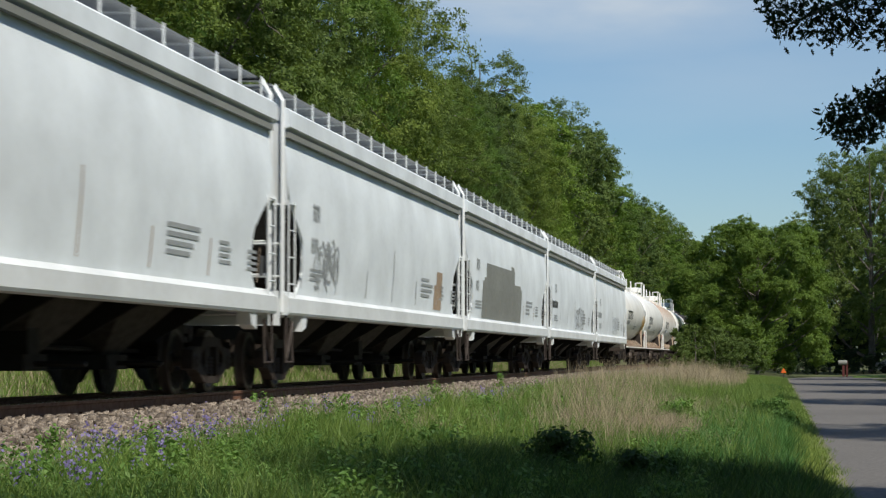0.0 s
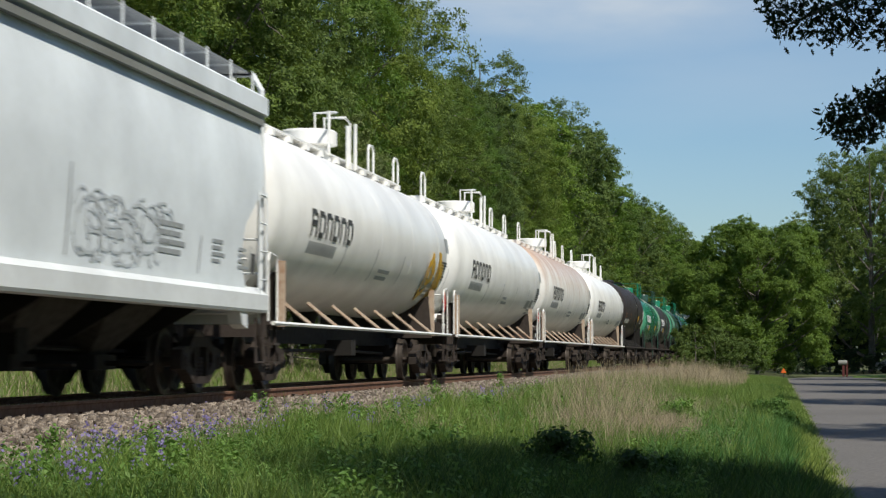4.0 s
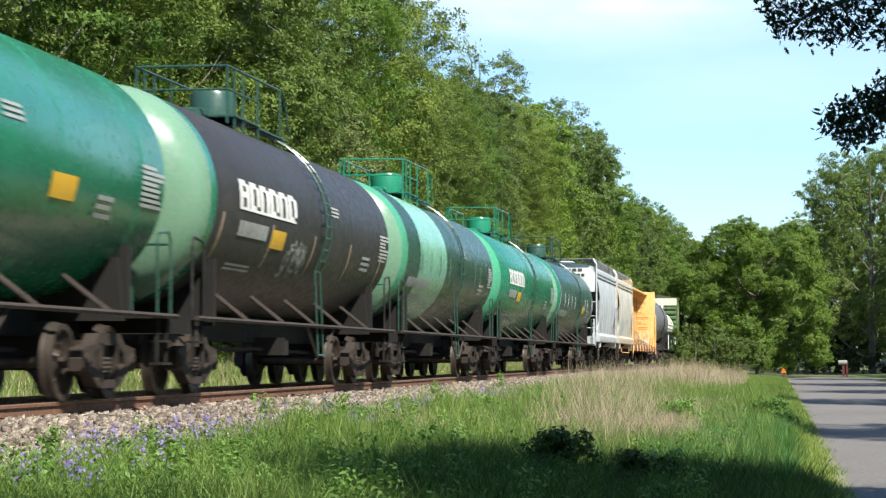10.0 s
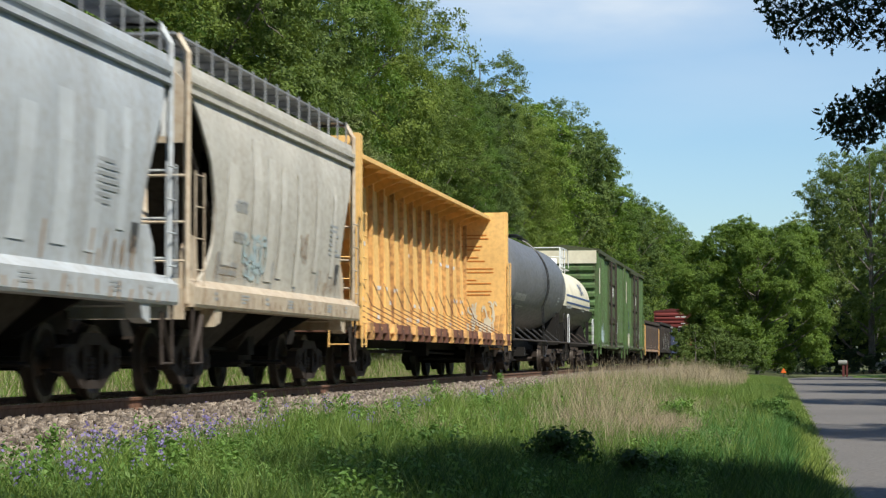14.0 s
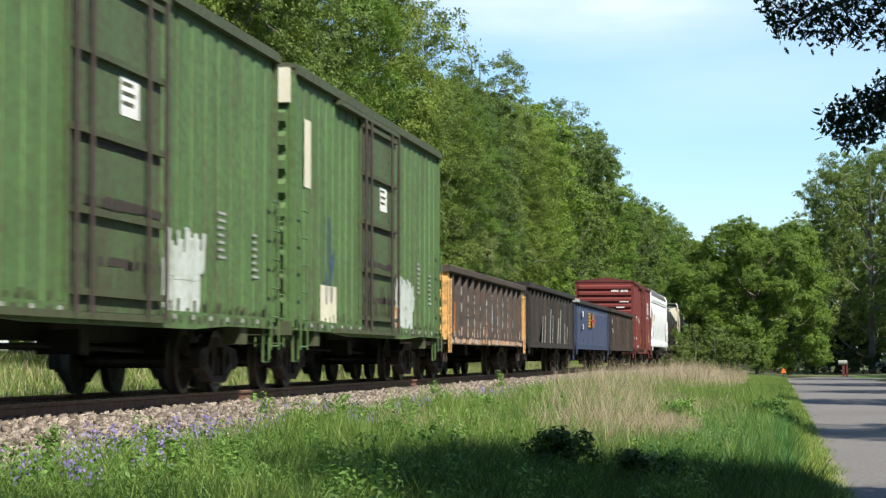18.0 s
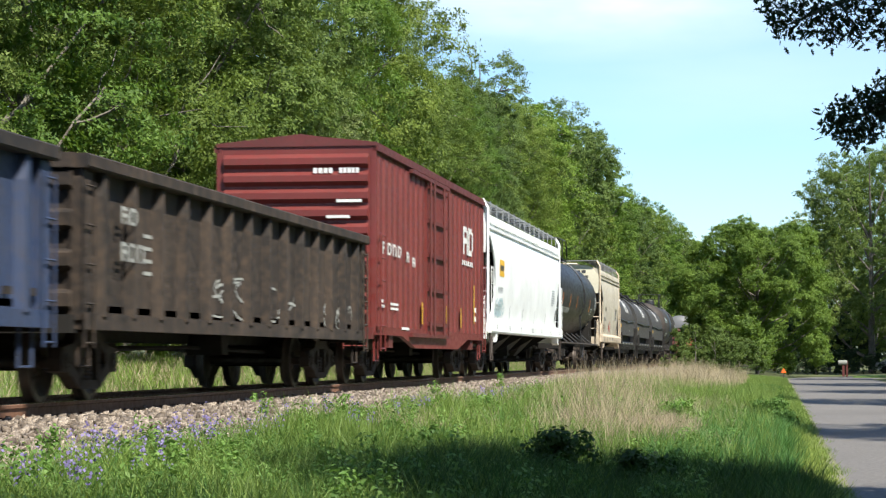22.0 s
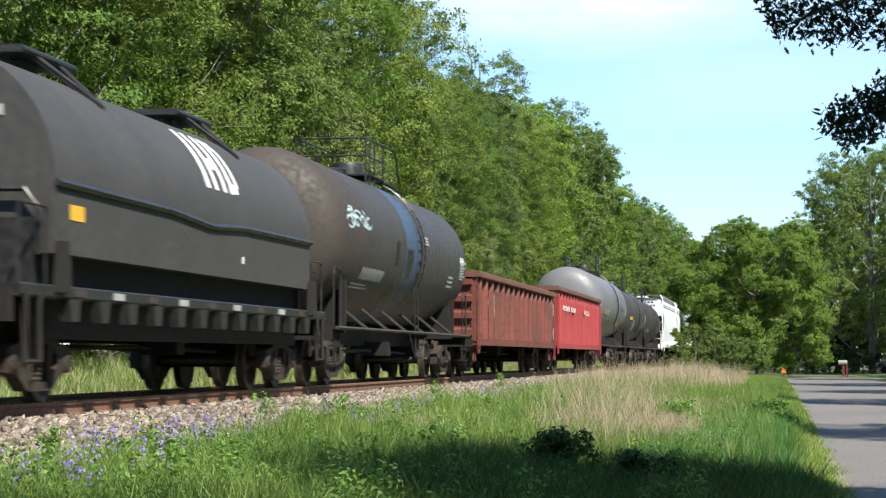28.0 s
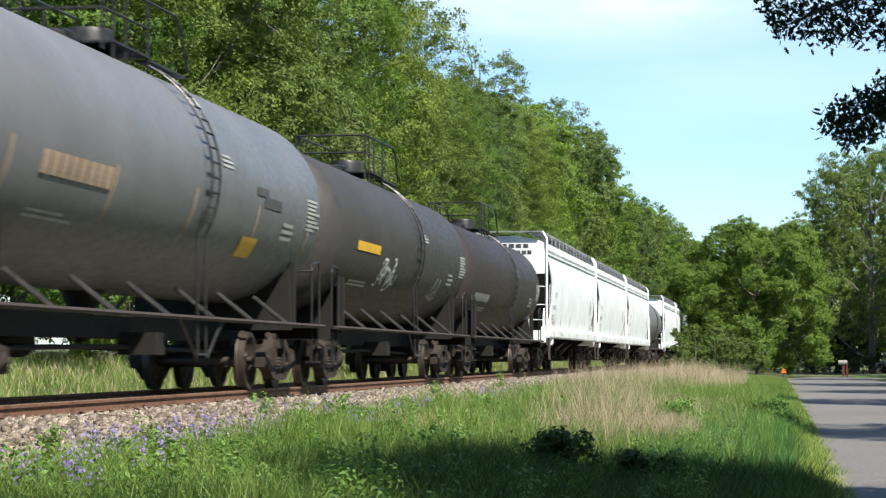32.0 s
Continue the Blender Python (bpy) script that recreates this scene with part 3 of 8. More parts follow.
    keep &= rng.random(len(x)) < np.interp(y, [30, 42, 63, 85], [0.8, 0.8, 0.6, 0.7]) * np.clip(0.35 + 0.9 * patchy(x, y, 1.4, 3), 0.03, 1)
    x, y = x[keep], y[keep]
    h = (0.18 + 0.85 * rng.random(len(x)) ** 1.1) * np.interp(y, [30, 45, 60, 125], [0.75, 0.85, 0.95, 1.05]) * (1 + 0.25 * patchy(x, y, 2.1, 6))
    blades("tall_dry_grass", x, y, h, np.full(len(x), 0.0048), np.full(len(x), 0.55), M_STRAW, "tall dry straw-coloured grass on the embankment", "dry grass", 24)
    x, y = rng.normal(6.8, 0.45, 11000), 25 + 22 * rng.random(11000) ** 0.8
    keep = rng.random(11000) < np.clip(0.15 + 0.8 * patchy(x, y, 3.3, 7), 0.04, 1)
    x, y = x[keep], y[keep]
    blades("tall_dry_grass", x, y, 0.2 + 0.6 * rng.random(len(x)) ** 1.6, np.full(len(x), 0.0040), np.full(len(x), 0.6), M_STRAW, "tall dry stalks standing amid the green grass", "dry grass", 63)
    x, y = rng.normal(7.30, 0.24, 3600), rng.normal(32.0, 1.5, 3600)
    blades("dry_grass_tuft", x, y, 0.26 + 0.34 * rng.random(3600), np.full(3600, 0.0055), np.full(3600, 0.6), M_STRAW, "pale dry grass tuft amid green grass", "dry grass", 25)
    # lumpy tufts: blades that fan out of one root
    for count, x0, x1, y0, y1, tall, mat, text, seed in ((1000, 3.3, 9.4, 13, 60, 0.36, M_GRASS, "fresh green grass tufts standing out of the meadow", 41), (300, 4.5, 9.3, 18, 70, 0.42, M_GRASSDEEP, "dense deep green grass tufts in the meadow", 42), (130, 4.0, 8.4, 26, 62, 0.5, M_STRAW, "pale dry tufts among the green grass", 43)):
        tx, ty = spread(rng, count, x0, x1, y0, y1, 1.3)
        size = rng.uniform(0.5, 1.2, count)
        k = np.repeat(np.arange(count), 46)
        x, y = tx[k] + rng.normal(0, 0.07, len(k)) * size[k], ty[k] + rng.normal(0, 0.09, len(k)) * size[k]
        blades("grass_tufts", x, y, tall * size[k] * rng.uniform(0.45, 1.1, len(k)), np.full(len(k), 0.0045), np.full(len(k), 0.8), mat, text, "grass", seed)
    # taller leafy herbs that stand out of the grass
    n = 420
    hx, hy = spread(rng, n, 3.3, 8.6, 14, 50, 1.25)
    size = rng.uniform(0.5, 1.2, n)
    c = np.stack([hx, hy, ground_z(hx, hy) + 0.16 * size], 1)
    c = np.concatenate([c, c + np.stack([rng.normal(0, 0.05, n), rng.normal(0, 0.05, n), 0.12 * size], 1)])
    for half, mat, text in ((0, M_WEED, "upright dark green herbs among the grass"), (1, M_WEEDBRIGHT, "upright fresh green herbs among the grass")):
        v, f = leaf_cloud(rng, c[half::2], 0.11 * np.concatenate([size, size])[half::2], 34, 0.026, 1.3)
        tagged(new("meadow_herbs", from_arrays("meadow_herbs", v, f, mat)), text, "herbs", kind="stuff")
    # ragged grass along the edge of the road
    n = 22000
    y = 14 + 110 * rng.random(n) ** 1.5
    x = 9.80 + 0.0010 * y + 0.13 * patchy(0 * y, y, 1.7, 4) - 0.35 * rng.random(n) ** 0.6
    blades("verge_grass", x, y, 0.05 + 0.12 * rng.random(n) ** 1.6, np.full(n, 0.005), np.full(n, 0.9), M_GRASS, "ragged grass creeping over the road edge", "grass", 44)
    # beyond the track
    x, y = spread(rng, 80000, -11.0, -2.9, 24, 190, 1.3)
    blades("far_side_grass", x, y, 0.14 + 0.24 * rng.random(len(x)), np.full(len(x), 0.012), np.full(len(x), 0.8), M_GRASS, "sunlit rough grass beyond the railway", "grass", 26)
    x, y = spread(rng, 26000, -11.0, -3.2, 24, 160, 1.3)
    blades("far_side_dry_grass", x, y, 0.15 + 0.28 * rng.random(len(x)), np.full(len(x), 0.009), np.full(len(x), 0.7), M_STRAW, "thin dry grass beyond the railway", "dry grass", 27)
    # flowers: stalks with small violet petals
    n = 150
    cx, cy = spread(rng, 46, 3.0, 4.1, 13, 46, 1.1)
    cx[:9], cy[:9] = rng.uniform(3.0, 4.9, 9), rng.uniform(12, 20, 9)
    k = rng.integers(0, 46, n)
    x, y = cx[k] + rng.normal(0, 0.10, n), cy[k] + rng.normal(0, 0.22, n)
    h = 0.22 + 0.2 * rng.random(n)
    blades("flower_stalks", x, y, h, np.full(n, 0.004), np.full(n, 0.12), M_GRASS, "thin green stalks of the violet meadow flowers", "flowers", 28)
    v, f = [], []
    z0 = np.maximum(ground_z(x, y), np.interp(x, [2.35, 3.6], [RAIL - 0.26, 0.38]))
    for k in range(n):
        for q in range(14):
            c = Vector((x[k], y[k], z0[k] + h[k])) + Vector(rng.normal(0, 1, 3)) * 0.022 + Vector((0, 0, -0.010 * q))
            d = Vector(rng.normal(0, 1, 3)).normalized()
            s = d.orthogonal().normalized()
            w = 0.008 + 0.009 * rng.random()
            i = len(v)
            v += [c - d * w, c + s * w, c + d * w, c - s * w]
            f.append((i, i + 1, i + 2, i + 3))
    tagged(new("violet_flowers", from_arrays("violet_flowers", v, f, M_PETAL)), "small violet meadow flowers beside the ballast", "flowers", kind="stuff")


def leaf_cloud(rng, centres, radii, per, size, flat=0.75, droop=0.0, aspect=0.55):
    """Leaves scattered over clumps: bent four-point blades, two triangles each."""
    c = np.repeat(np.asarray(centres), per, 0)
    r = np.repeat(np.asarray(radii), per)
    n = len(c)
    d = rng.normal(0, 1, (n, 3))
    d /= np.linalg.norm(d, axis=1)[:, None]
    p = c + d * (r * rng.random(n) ** 0.32)[:, None] * np.array([1, 1, flat])
    nor = d * 1.0 + rng.normal(0, 0.33, (n, 3)) + [0, 0, 0.45]
    nor /= np.linalg.norm(nor, axis=1)[:, None]
    t = np.cross(nor, rng.normal(0, 1, (n, 3)))
    t /= np.linalg.norm(t, axis=1)[:, None] + 1e-9
    t[:, 2] -= droop
    b = np.cross(nor, t)
    s = (size * rng.uniform(0.6, 1.3, n))[:, None]
    v = np.stack([p - t * s, p + b * s * aspect + nor * s * 0.15, p + t * s, p - b * s * aspect + nor * s * 0.15], 1).reshape(-1, 3)
    k = 4 * np.arange(n)[:, None]
    return v, np.concatenate([k + [0, 1, 2], k + [0, 2, 3]], 0)


def sprig_leaves(rng, centres, out, radii, per, size, loose=0.55):
    """Sprigs of small pointed leaves, one triangle each, that face outward and up from their lobe."""
    c = np.repeat(np.asarray(centres), per, 0)
    o = np.repeat(np.asarray(out), per, 0)
    r = np.repeat(np.asarray(radii), per)
    n = len(c)
    p = c + rng.normal(0, 0.5, (n, 3)) * r[:, None] * np.array([1, 1, 0.7])
    nor = o * 0.9 + rng.normal(0, loose, (n, 3)) + [0, 0, 0.35]
    nor /= np.linalg.norm(nor, axis=1)[:, None]
    t = np.cross(nor, rng.normal(0, 1, (n, 3)))
    t /= np.linalg.norm(t, axis=1)[:, None] + 1e-9
    b = np.cross(nor, t)
    s = (size * rng.uniform(0.6, 1.35, n))[:, None]
    v = np.stack([p - t * s - b * s * 0.55, p - t * s * 0.7 + b * s * 0.6, p + t * s * 1.2], 1).reshape(-1, 3)
    return v, np.arange(3 * n).reshape(-1, 3)


def tree_meshes(seed, height, width, mat, lobes=40, sprigs=50, per=112, size=0.057, low=0.08, trunk=0.28, shape="round", lobe=0.115, sprig=0.36, loose=0.55):
    """Trunk with limbs and a crown of rounded lobes, each covered with sprigs of leaves, for a tree that stands at the origin."""
    rng = np.random.default_rng(seed)
    g = Geo()
    bend = rng.normal(0, 0.025, 2) * height
    spine = [(bend[0] * q * q, bend[1] * q * q, height * q) for q in np.linspace(0, 0.9, 7)]
    g.tube(spine, [trunk * (1.25 - q) for q in np.linspace(0.0, 1.1, 7)], 8)
    centres, outs, radii = [], [], []
    for k in range(lobes):
        q = low + (0.90 - low) * ((k + rng.random()) / lobes) ** 0.85
        if shape == "round":
            wide = width * 0.5 * math.sqrt(max(0.03, 1 - abs((q - 0.50) / 0.52) ** 2.4))
        elif shape == "cone":
            wide = width * 0.5 * (1.02 - q)
        else:
            wide = width * 0.5 * math.sqrt(max(0.04, 1 - ((q - 0.38) / 0.64) ** 2))
        a = k * 2.4 + rng.uniform(-0.5, 0.5)
        big = height * lobe * rng.uniform(0.65, 1.25) * (0.6 if shape == "cone" else 1)
        rad = max(0.0, wide - big * 0.45) * (rng.uniform(0.80, 1.06) if k % 3 or shape == "round" else rng.uniform(0.1, 0.75))
        c = np.array([bend[0] * q * q + rad * math.cos(a), bend[1] * q * q + rad * math.sin(a), height * q])
        # the lobe's own skin, thick above and outside, thin below
        n = int(sprigs * (big / (height * lobe)) ** 2)
        d = rng.normal(0, 1, (n, 3)) + np.array([0.45 * math.cos(a), 0.45 * math.sin(a), 0.40])
        d /= np.linalg.norm(d, axis=1)[:, None]
        stretch = np.array([1.0, 1.0, 0.80]) * rng.uniform(0.85, 1.15, 3)
        centres.append(c + d * stretch * (big * rng.uniform(0.62, 1.10, n))[:, None])
        outs.append(d)
        radii.append(sprig * rng.uniform(0.6, 1.3, n) * (height / 21) ** 0.35)
        if k % 2 == 0:
            h0 = max(0.06, q - 0.2) * 0.9
            start = Vector((bend[0] * h0 * h0, bend[1] * h0 * h0, height * h0))
            mid = start.lerp(Vector(c), 0.55) + Vector((0, 0, -0.03 * height))
            g.tube([start, mid, c], [trunk * 0.38, trunk * 0.24, trunk * 0.09], 5)
            if shape == "round":
                # bare twigs that reach through the outside of the crown
                out = Vector((math.cos(a), math.sin(a), 0.6))
                for w in range(2):
                    p, d1 = Vector(c), (out + Vector(rng.normal(0, 0.7, 3))).normalized()
                    pts = [p.copy()]
                    for _ in range(5):
                        d1 = (d1 + Vector(rng.normal(0, 0.28, 3)) + Vector((0, 0, 0.10))).normalized()
                        p = p + d1 * big * rng.uniform(0.18, 0.30)
                        pts.append(p.copy())
                    g.tube(pts, [0.045, 0.038, 0.030, 0.022, 0.015, 0.007], 4)
    v, f = sprig_leaves(rng, np.concatenate(centres), np.concatenate(outs), np.concatenate(radii), per, size, loose)
    return g.mesh("trunk", M_BARK, True), from_arrays("crown", v, f, mat)


def plant_tree(meshes, name, label, category, x, y, turn, scale=1.0, group=""):
    t = thing(name, label, category, group, (x, y, float(ground_z(x, y)) - 0.05))
    t.rotation_euler = (0, 0, turn)
    t.scale = (scale, scale, scale)
    part("trunk", meshes[0], None, t)
    part("crown", meshes[1], None, t)
    return t


def build_trees():
    rng = random.Random(5)
    kinds = [tree_meshes(1, 21, 11, M_LEAF_A), tree_meshes(2, 21, 11.5, M_LEAF_B, 44), tree_meshes(3, 21, 10.5, M_LEAF_A, 38), tree_meshes(4, 21, 11, M_LEAF_D, 42)]
    far = [tree_meshes(21, 21, 11, M_LEAF_A, 42, 44, 60, 0.088), tree_meshes(22, 21, 11.5, M_LEAF_B, 44, 44, 60, 0.088),
           tree_meshes(23, 21, 10.5, M_LEAF_A, 40, 44, 60, 0.088), tree_meshes(24, 21, 11, M_LEAF_D, 42, 44, 60, 0.088)]
    names = ["tall cottonwood with glossy dark green leaves in the wood edge", "tall grey-green tree in the wood edge beyond the railway",
             "slender dark green tree in the wood edge beyond the railway", "broad fresh green tree in the wood edge beyond the railway"]
    # wood edge beyond the track: place along it, distance behind the edge, height, kind
    edge = [(40, 1.2, 20, 1), (48, 0.6, 22, 3), (56, 0.9, 21, 0), (64, 0.3, 22.5, 2), (72, 1.3, 23, 1), (80, 0.9, 22, 3), (89, 0.7, 23.5, 0), (97, 1.8, 17.2, 1), (105, 0.8, 13.8, 2),
            (113, 0.6, 14.2, 3), (122, 1.0, 15.0, 1), (133, 0.2, 16.3, 0), (145, 0.7, 18.2, 2), (157, 0.6, 18.8, 3), (170, 0.0, 20.3, 1), (187, 0.8, 19.6, 0), (205, 0.0, 20.4, 3),
            (224, 1.2, 17.0, 2), (246, 0.3, 18.6, 1), (270, 0.5, 19.5, 0), (296, -0.6, 21.5, 3), (330, -0.4, 21.5, 1), (368, -0.8, 22, 2), (410, -1.0, 22.5, 0), (455, -1.0, 23, 3), (505, -1.2, 23.5, 1)]
    for y, back, tall, i in edge:
        s = tall * (1.0 if y < 92 else 1.04) / 21
        plant_tree((kinds if y < 150 else far)[i], "tree", names[i], "tree", -4.9 - 5.0 * s - back, y, rng.uniform(0, 6.28), s, "wood edge trees")
    # second row behind, which fills the gaps
    y, k = 52.0, 0
    while y < 520:
        i = (k * 5 + k // 3) % 4
        plant_tree(far[i], "tree", names[i], "tree", -19.5 - rng.uniform(0, 3), y, rng.uniform(0, 6.28), float(np.interp(y, [50, 90, 105, 135, 160, 520], [1.08, 1.05, 0.82, 0.84, 0.95, 1.0])) * rng.uniform(0.94, 1.04), "wood edge trees")
        y += rng.uniform(9, 12) * (1 + y / 260)
        k += 1
    # a thin crown that stands out over the lower trees
    slim = tree_meshes(18, 18.5, 4.6, M_LEAF_B, 22, 30, 90, 0.055, 0.3, 0.16, "round", 0.075, 0.30)
    plant_tree(slim, "tree", "thin grey-green tree standing over its neighbours", "tree", -8.1, 127, 0.7, 1.06, "wood edge trees")
    # undergrowth before the trees
    bush = [tree_meshes(11, 4.5, 5, M_LEAF_A, 16, 26, 90, 0.055, 0.05, 0.06, "dome", 0.2, 0.30), tree_meshes(12, 5.5, 5, M_LEAF_D, 16, 26, 90, 0.055, 0.05, 0.06, "dome", 0.2, 0.30)]
    y = 58.0
    while y < 300:
        plant_tree(bush[k % 2], "bush", "dense green bush under the wood edge", "bush", -8.9 - rng.uniform(0, 1.0), y, rng.uniform(0, 6.28), rng.uniform(0.75, 1.15), "undergrowth bushes")
        y += rng.uniform(4, 6.5) * (1 + y / 160)
        k += 1
    willow = tree_meshes(13, 9.6, 7.4, M_LEAF_C, 34, 46, 110, 0.042, 0.05, 0.10, "dome", 0.13, 0.26, 0.8)
    plant_tree(willow, "small_tree", "young yellow-green tree before the wood edge", "tree", -7.3, 73, 0.4, 0.93)
    plant_tree(willow, "small_tree", "young yellow-green tree before the wood edge", "tree", -7.8, 112, 2.0, 0.8)
    # maple between road and track, and shrub before it
    maple = tree_meshes(14, 13.0, 12.4, M_LEAF_M, 105, 36, 62, 0.075, 0.05, 0.15, "dome", 0.085, 0.36, 0.6)
    plant_tree(maple, "maple_tree", "spreading green maple beside the road", "tree", 7.6, 178, 0.0, 1.0)
    shrub = tree_meshes(15, 3.0, 4.4, M_LEAF_B, 14, 24, 80, 0.05, 0.05, 0.04, "dome", 0.2, 0.24, 0.8)
    plant_tree(shrub, "shrub", "brownish green shrub at the end of the dry grass", "bush", 5.5, 132, 0.0, 0.85)
    plant_tree(shrub, "shrub", "brownish green shrub at the end of the dry grass", "bush", 3.6, 152, 1.0, 1.1)
    plant_tree(shrub, "shrub", "brownish green shrub at the end of the dry grass", "bush", 6.6, 150, 2.0, 0.9)
    plant_tree(maple, "maple_tree", "green tree closing the view over the track", "tree", 3.4, 215, 2.2, 0.85)
    plant_tree(maple, "maple_tree", "green tree far along the road", "tree", 9.0, 235, 4.1, 0.9)
    # trees beyond the bend and right of the road
    for x, yy, s, i in ((17.6, 200, 1.0, 1), (21.5, 212, 1.05, 0), (14.0, 255, 0.9, 2), (26, 190, 0.95, 3), (30, 230, 1, 1), (8, 300, 0.9, 0), (20, 290, 1, 3), (2, 330, 0.9, 1)):
        plant_tree(far[i], "tree", names[i].split(" in the")[0] + " beyond the road bend", "tree", x, yy, s * 7, s, "trees beyond the road")
    # dark undergrowth added to stand in for the canopy's shade beyond the bend
    thick = tree_meshes(17, 6, 6.5, M_LEAF_E, 22, 26, 60, 0.085, 0.05, 0.08, "dome", 0.17, 0.32)
    for x, yy, s in ((10.2, 195, 0.34), (12.6, 197, 0.4), (15.2, 198, 0.38), (17.5, 196, 0.3), (12.5, 216, 0.9), (16.2, 214, 1.0), (19.5, 218, 1.1), (23, 214, 1.1), (27, 210, 1.1), (14.5, 226, 1.2), (21, 228, 1.2)):
        plant_tree(thick, "bush", "dark bush standing in for the shade beyond the bend", "bush", x, yy, s * 5, s, "shaded bushes")
    spruce = tree_meshes(16, 9, 5.5, M_LEAF_E, 46, 22, 50, 0.085, 0.03, 0.14, "cone", 0.09, 0.26)
    plant_tree(spruce, "spruce_tree", "dark green spruce behind the road bend", "tree", 12.2, 232, 0.0, 0.8)
    # trees out of view, added for road shade, dark reflections and less sky light
    for x, yy, s, i in ((21.2, 37, 0.85, 3), (21.8, 66, 0.85, 0), (23.5, 88, 0.9, 3), (24, 8, 0.9, 0), (22.5, -9, 0.95, 3), (24, -24, 0.9, 1), (14, -26, 0.9, 2), (4, -30, 0.95, 0), (23.0, 112, 0.95, 1), (21.5, 142, 0.8, 2), (24, 160, 0.95, 0), (30, 20, 0.9, 1), (28, -6, 0.95, 0), (30, -30, 1.0, 3), (31, 60, 1.0, 2), (31, 94, 1.0, 3), (31, 128, 1.0, 0)):
        plant_tree(far[i], "tree", "tall unseen tree added for road shade and less sky light", "tree", x, yy, s * 9, s, "roadside trees")


def build_oak():
    """The oak whose boughs hang into the view and whose crown shades the grass."""
    rng = np.random.default_rng(77)
    oak = thing("oak_tree", "large oak overhanging the road, its lobed leaves coloured as dark silhouettes", "tree", "", (18.2, 16, -0.05))
    g = Geo()
    g.tube([(0, 0, 0), (0.1, 0.1, 2.5), (0, 0.4, 5), (-0.6, 0.6, 8), (-0.8, 0.8, 12)], [0.5, 0.4, 0.36, 0.28, 0.1], 10)
    limbs = [((0, 0.3, 4.6), (-3.2, 1.4, 6.6), (-6.6, 2.2, 6.2)), ((-0.2, 0.4, 5.6), (-3.5, 3.0, 8.2), (-8, 5.0, 9.8)), ((-0.3, 0.5, 6.5), (-3, -2, 9), (-7, -3, 10.5)), ((-0.5, 0.6, 8), (-2.5, 3, 11), (-4.5, 6, 13))]
    for limb in limbs:
        g.tube(limb, [0.2, 0.13, 0.05], 7)
    part("trunk", g, M_BARK, oak, smooth=True)
    centres, radii = [], []
    # unseen clumps over the camera, added to block sky light from the grass
    for k in range(60):
        a, q = rng.uniform(0, 6.283), rng.random()
        centres.append(np.array([-4.5 + 6.5 * math.cos(a) * math.sqrt(q), -13 + 6.5 * math.sin(a) * math.sqrt(q), 9.0 + 3.5 * rng.random() * (1 - q)]))
        radii.append(rng.uniform(0.9, 1.6))
    for k in range(125):
        a, q = rng.uniform(0, 6.283), rng.random()
        c = np.array([-3.5 + 4.2 * math.cos(a) * math.sqrt(q), -2.4 + 6.4 * math.sin(a) * math.sqrt(q), 9.2 + 3.5 * rng.random() * (1 - q)])
        centres.append(c)
        radii.append(rng.uniform(0.8, 1.5))
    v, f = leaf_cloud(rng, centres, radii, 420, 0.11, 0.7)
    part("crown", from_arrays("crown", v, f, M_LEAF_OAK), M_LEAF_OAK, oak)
    return oak


def lobed_leaves(rng, centres, n, spread_r, size):
    """Oak leaves with five lobes each, as flat fans round the midrib."""
    outline = [(0, -1.0), (0.16, -0.55), (0.52, -0.45), (0.22, -0.12), (0.62, 0.15), (0.24, 0.30), (0.42, 0.68), (0.14, 0.62), (0, 1.0),
               (-0.14, 0.62), (-0.42, 0.68), (-0.24, 0.30), (-0.62, 0.15), (-0.22, -0.12), (-0.52, -0.45), (-0.16, -0.55)]
    verts, faces = [], []
    m = len(outline)
    for c in centres:
        for _ in range(n):
            p = Vector(c) + Vector(rng.normal(0, spread_r, 3))
            t = Vector(rng.normal(0, 1, 3) + np.array([0, 0, -0.5])).normalized()
            b = t.orthogonal().normalized()
            b.rotate(Matrix.Rotation(rng.uniform(0, 6.28), 3, t))
            s = size * rng.uniform(0.6, 1.2)
            nrm = t.cross(b)
            i = len(verts)
            verts += [p + (b * u * 0.72 + t * w + nrm * 0.25 * abs(u)) * s for u, w in outline] + [p]
            faces += [(i + q, i + (q + 1) % m, i + m) for q in range(m)]
    return verts, faces


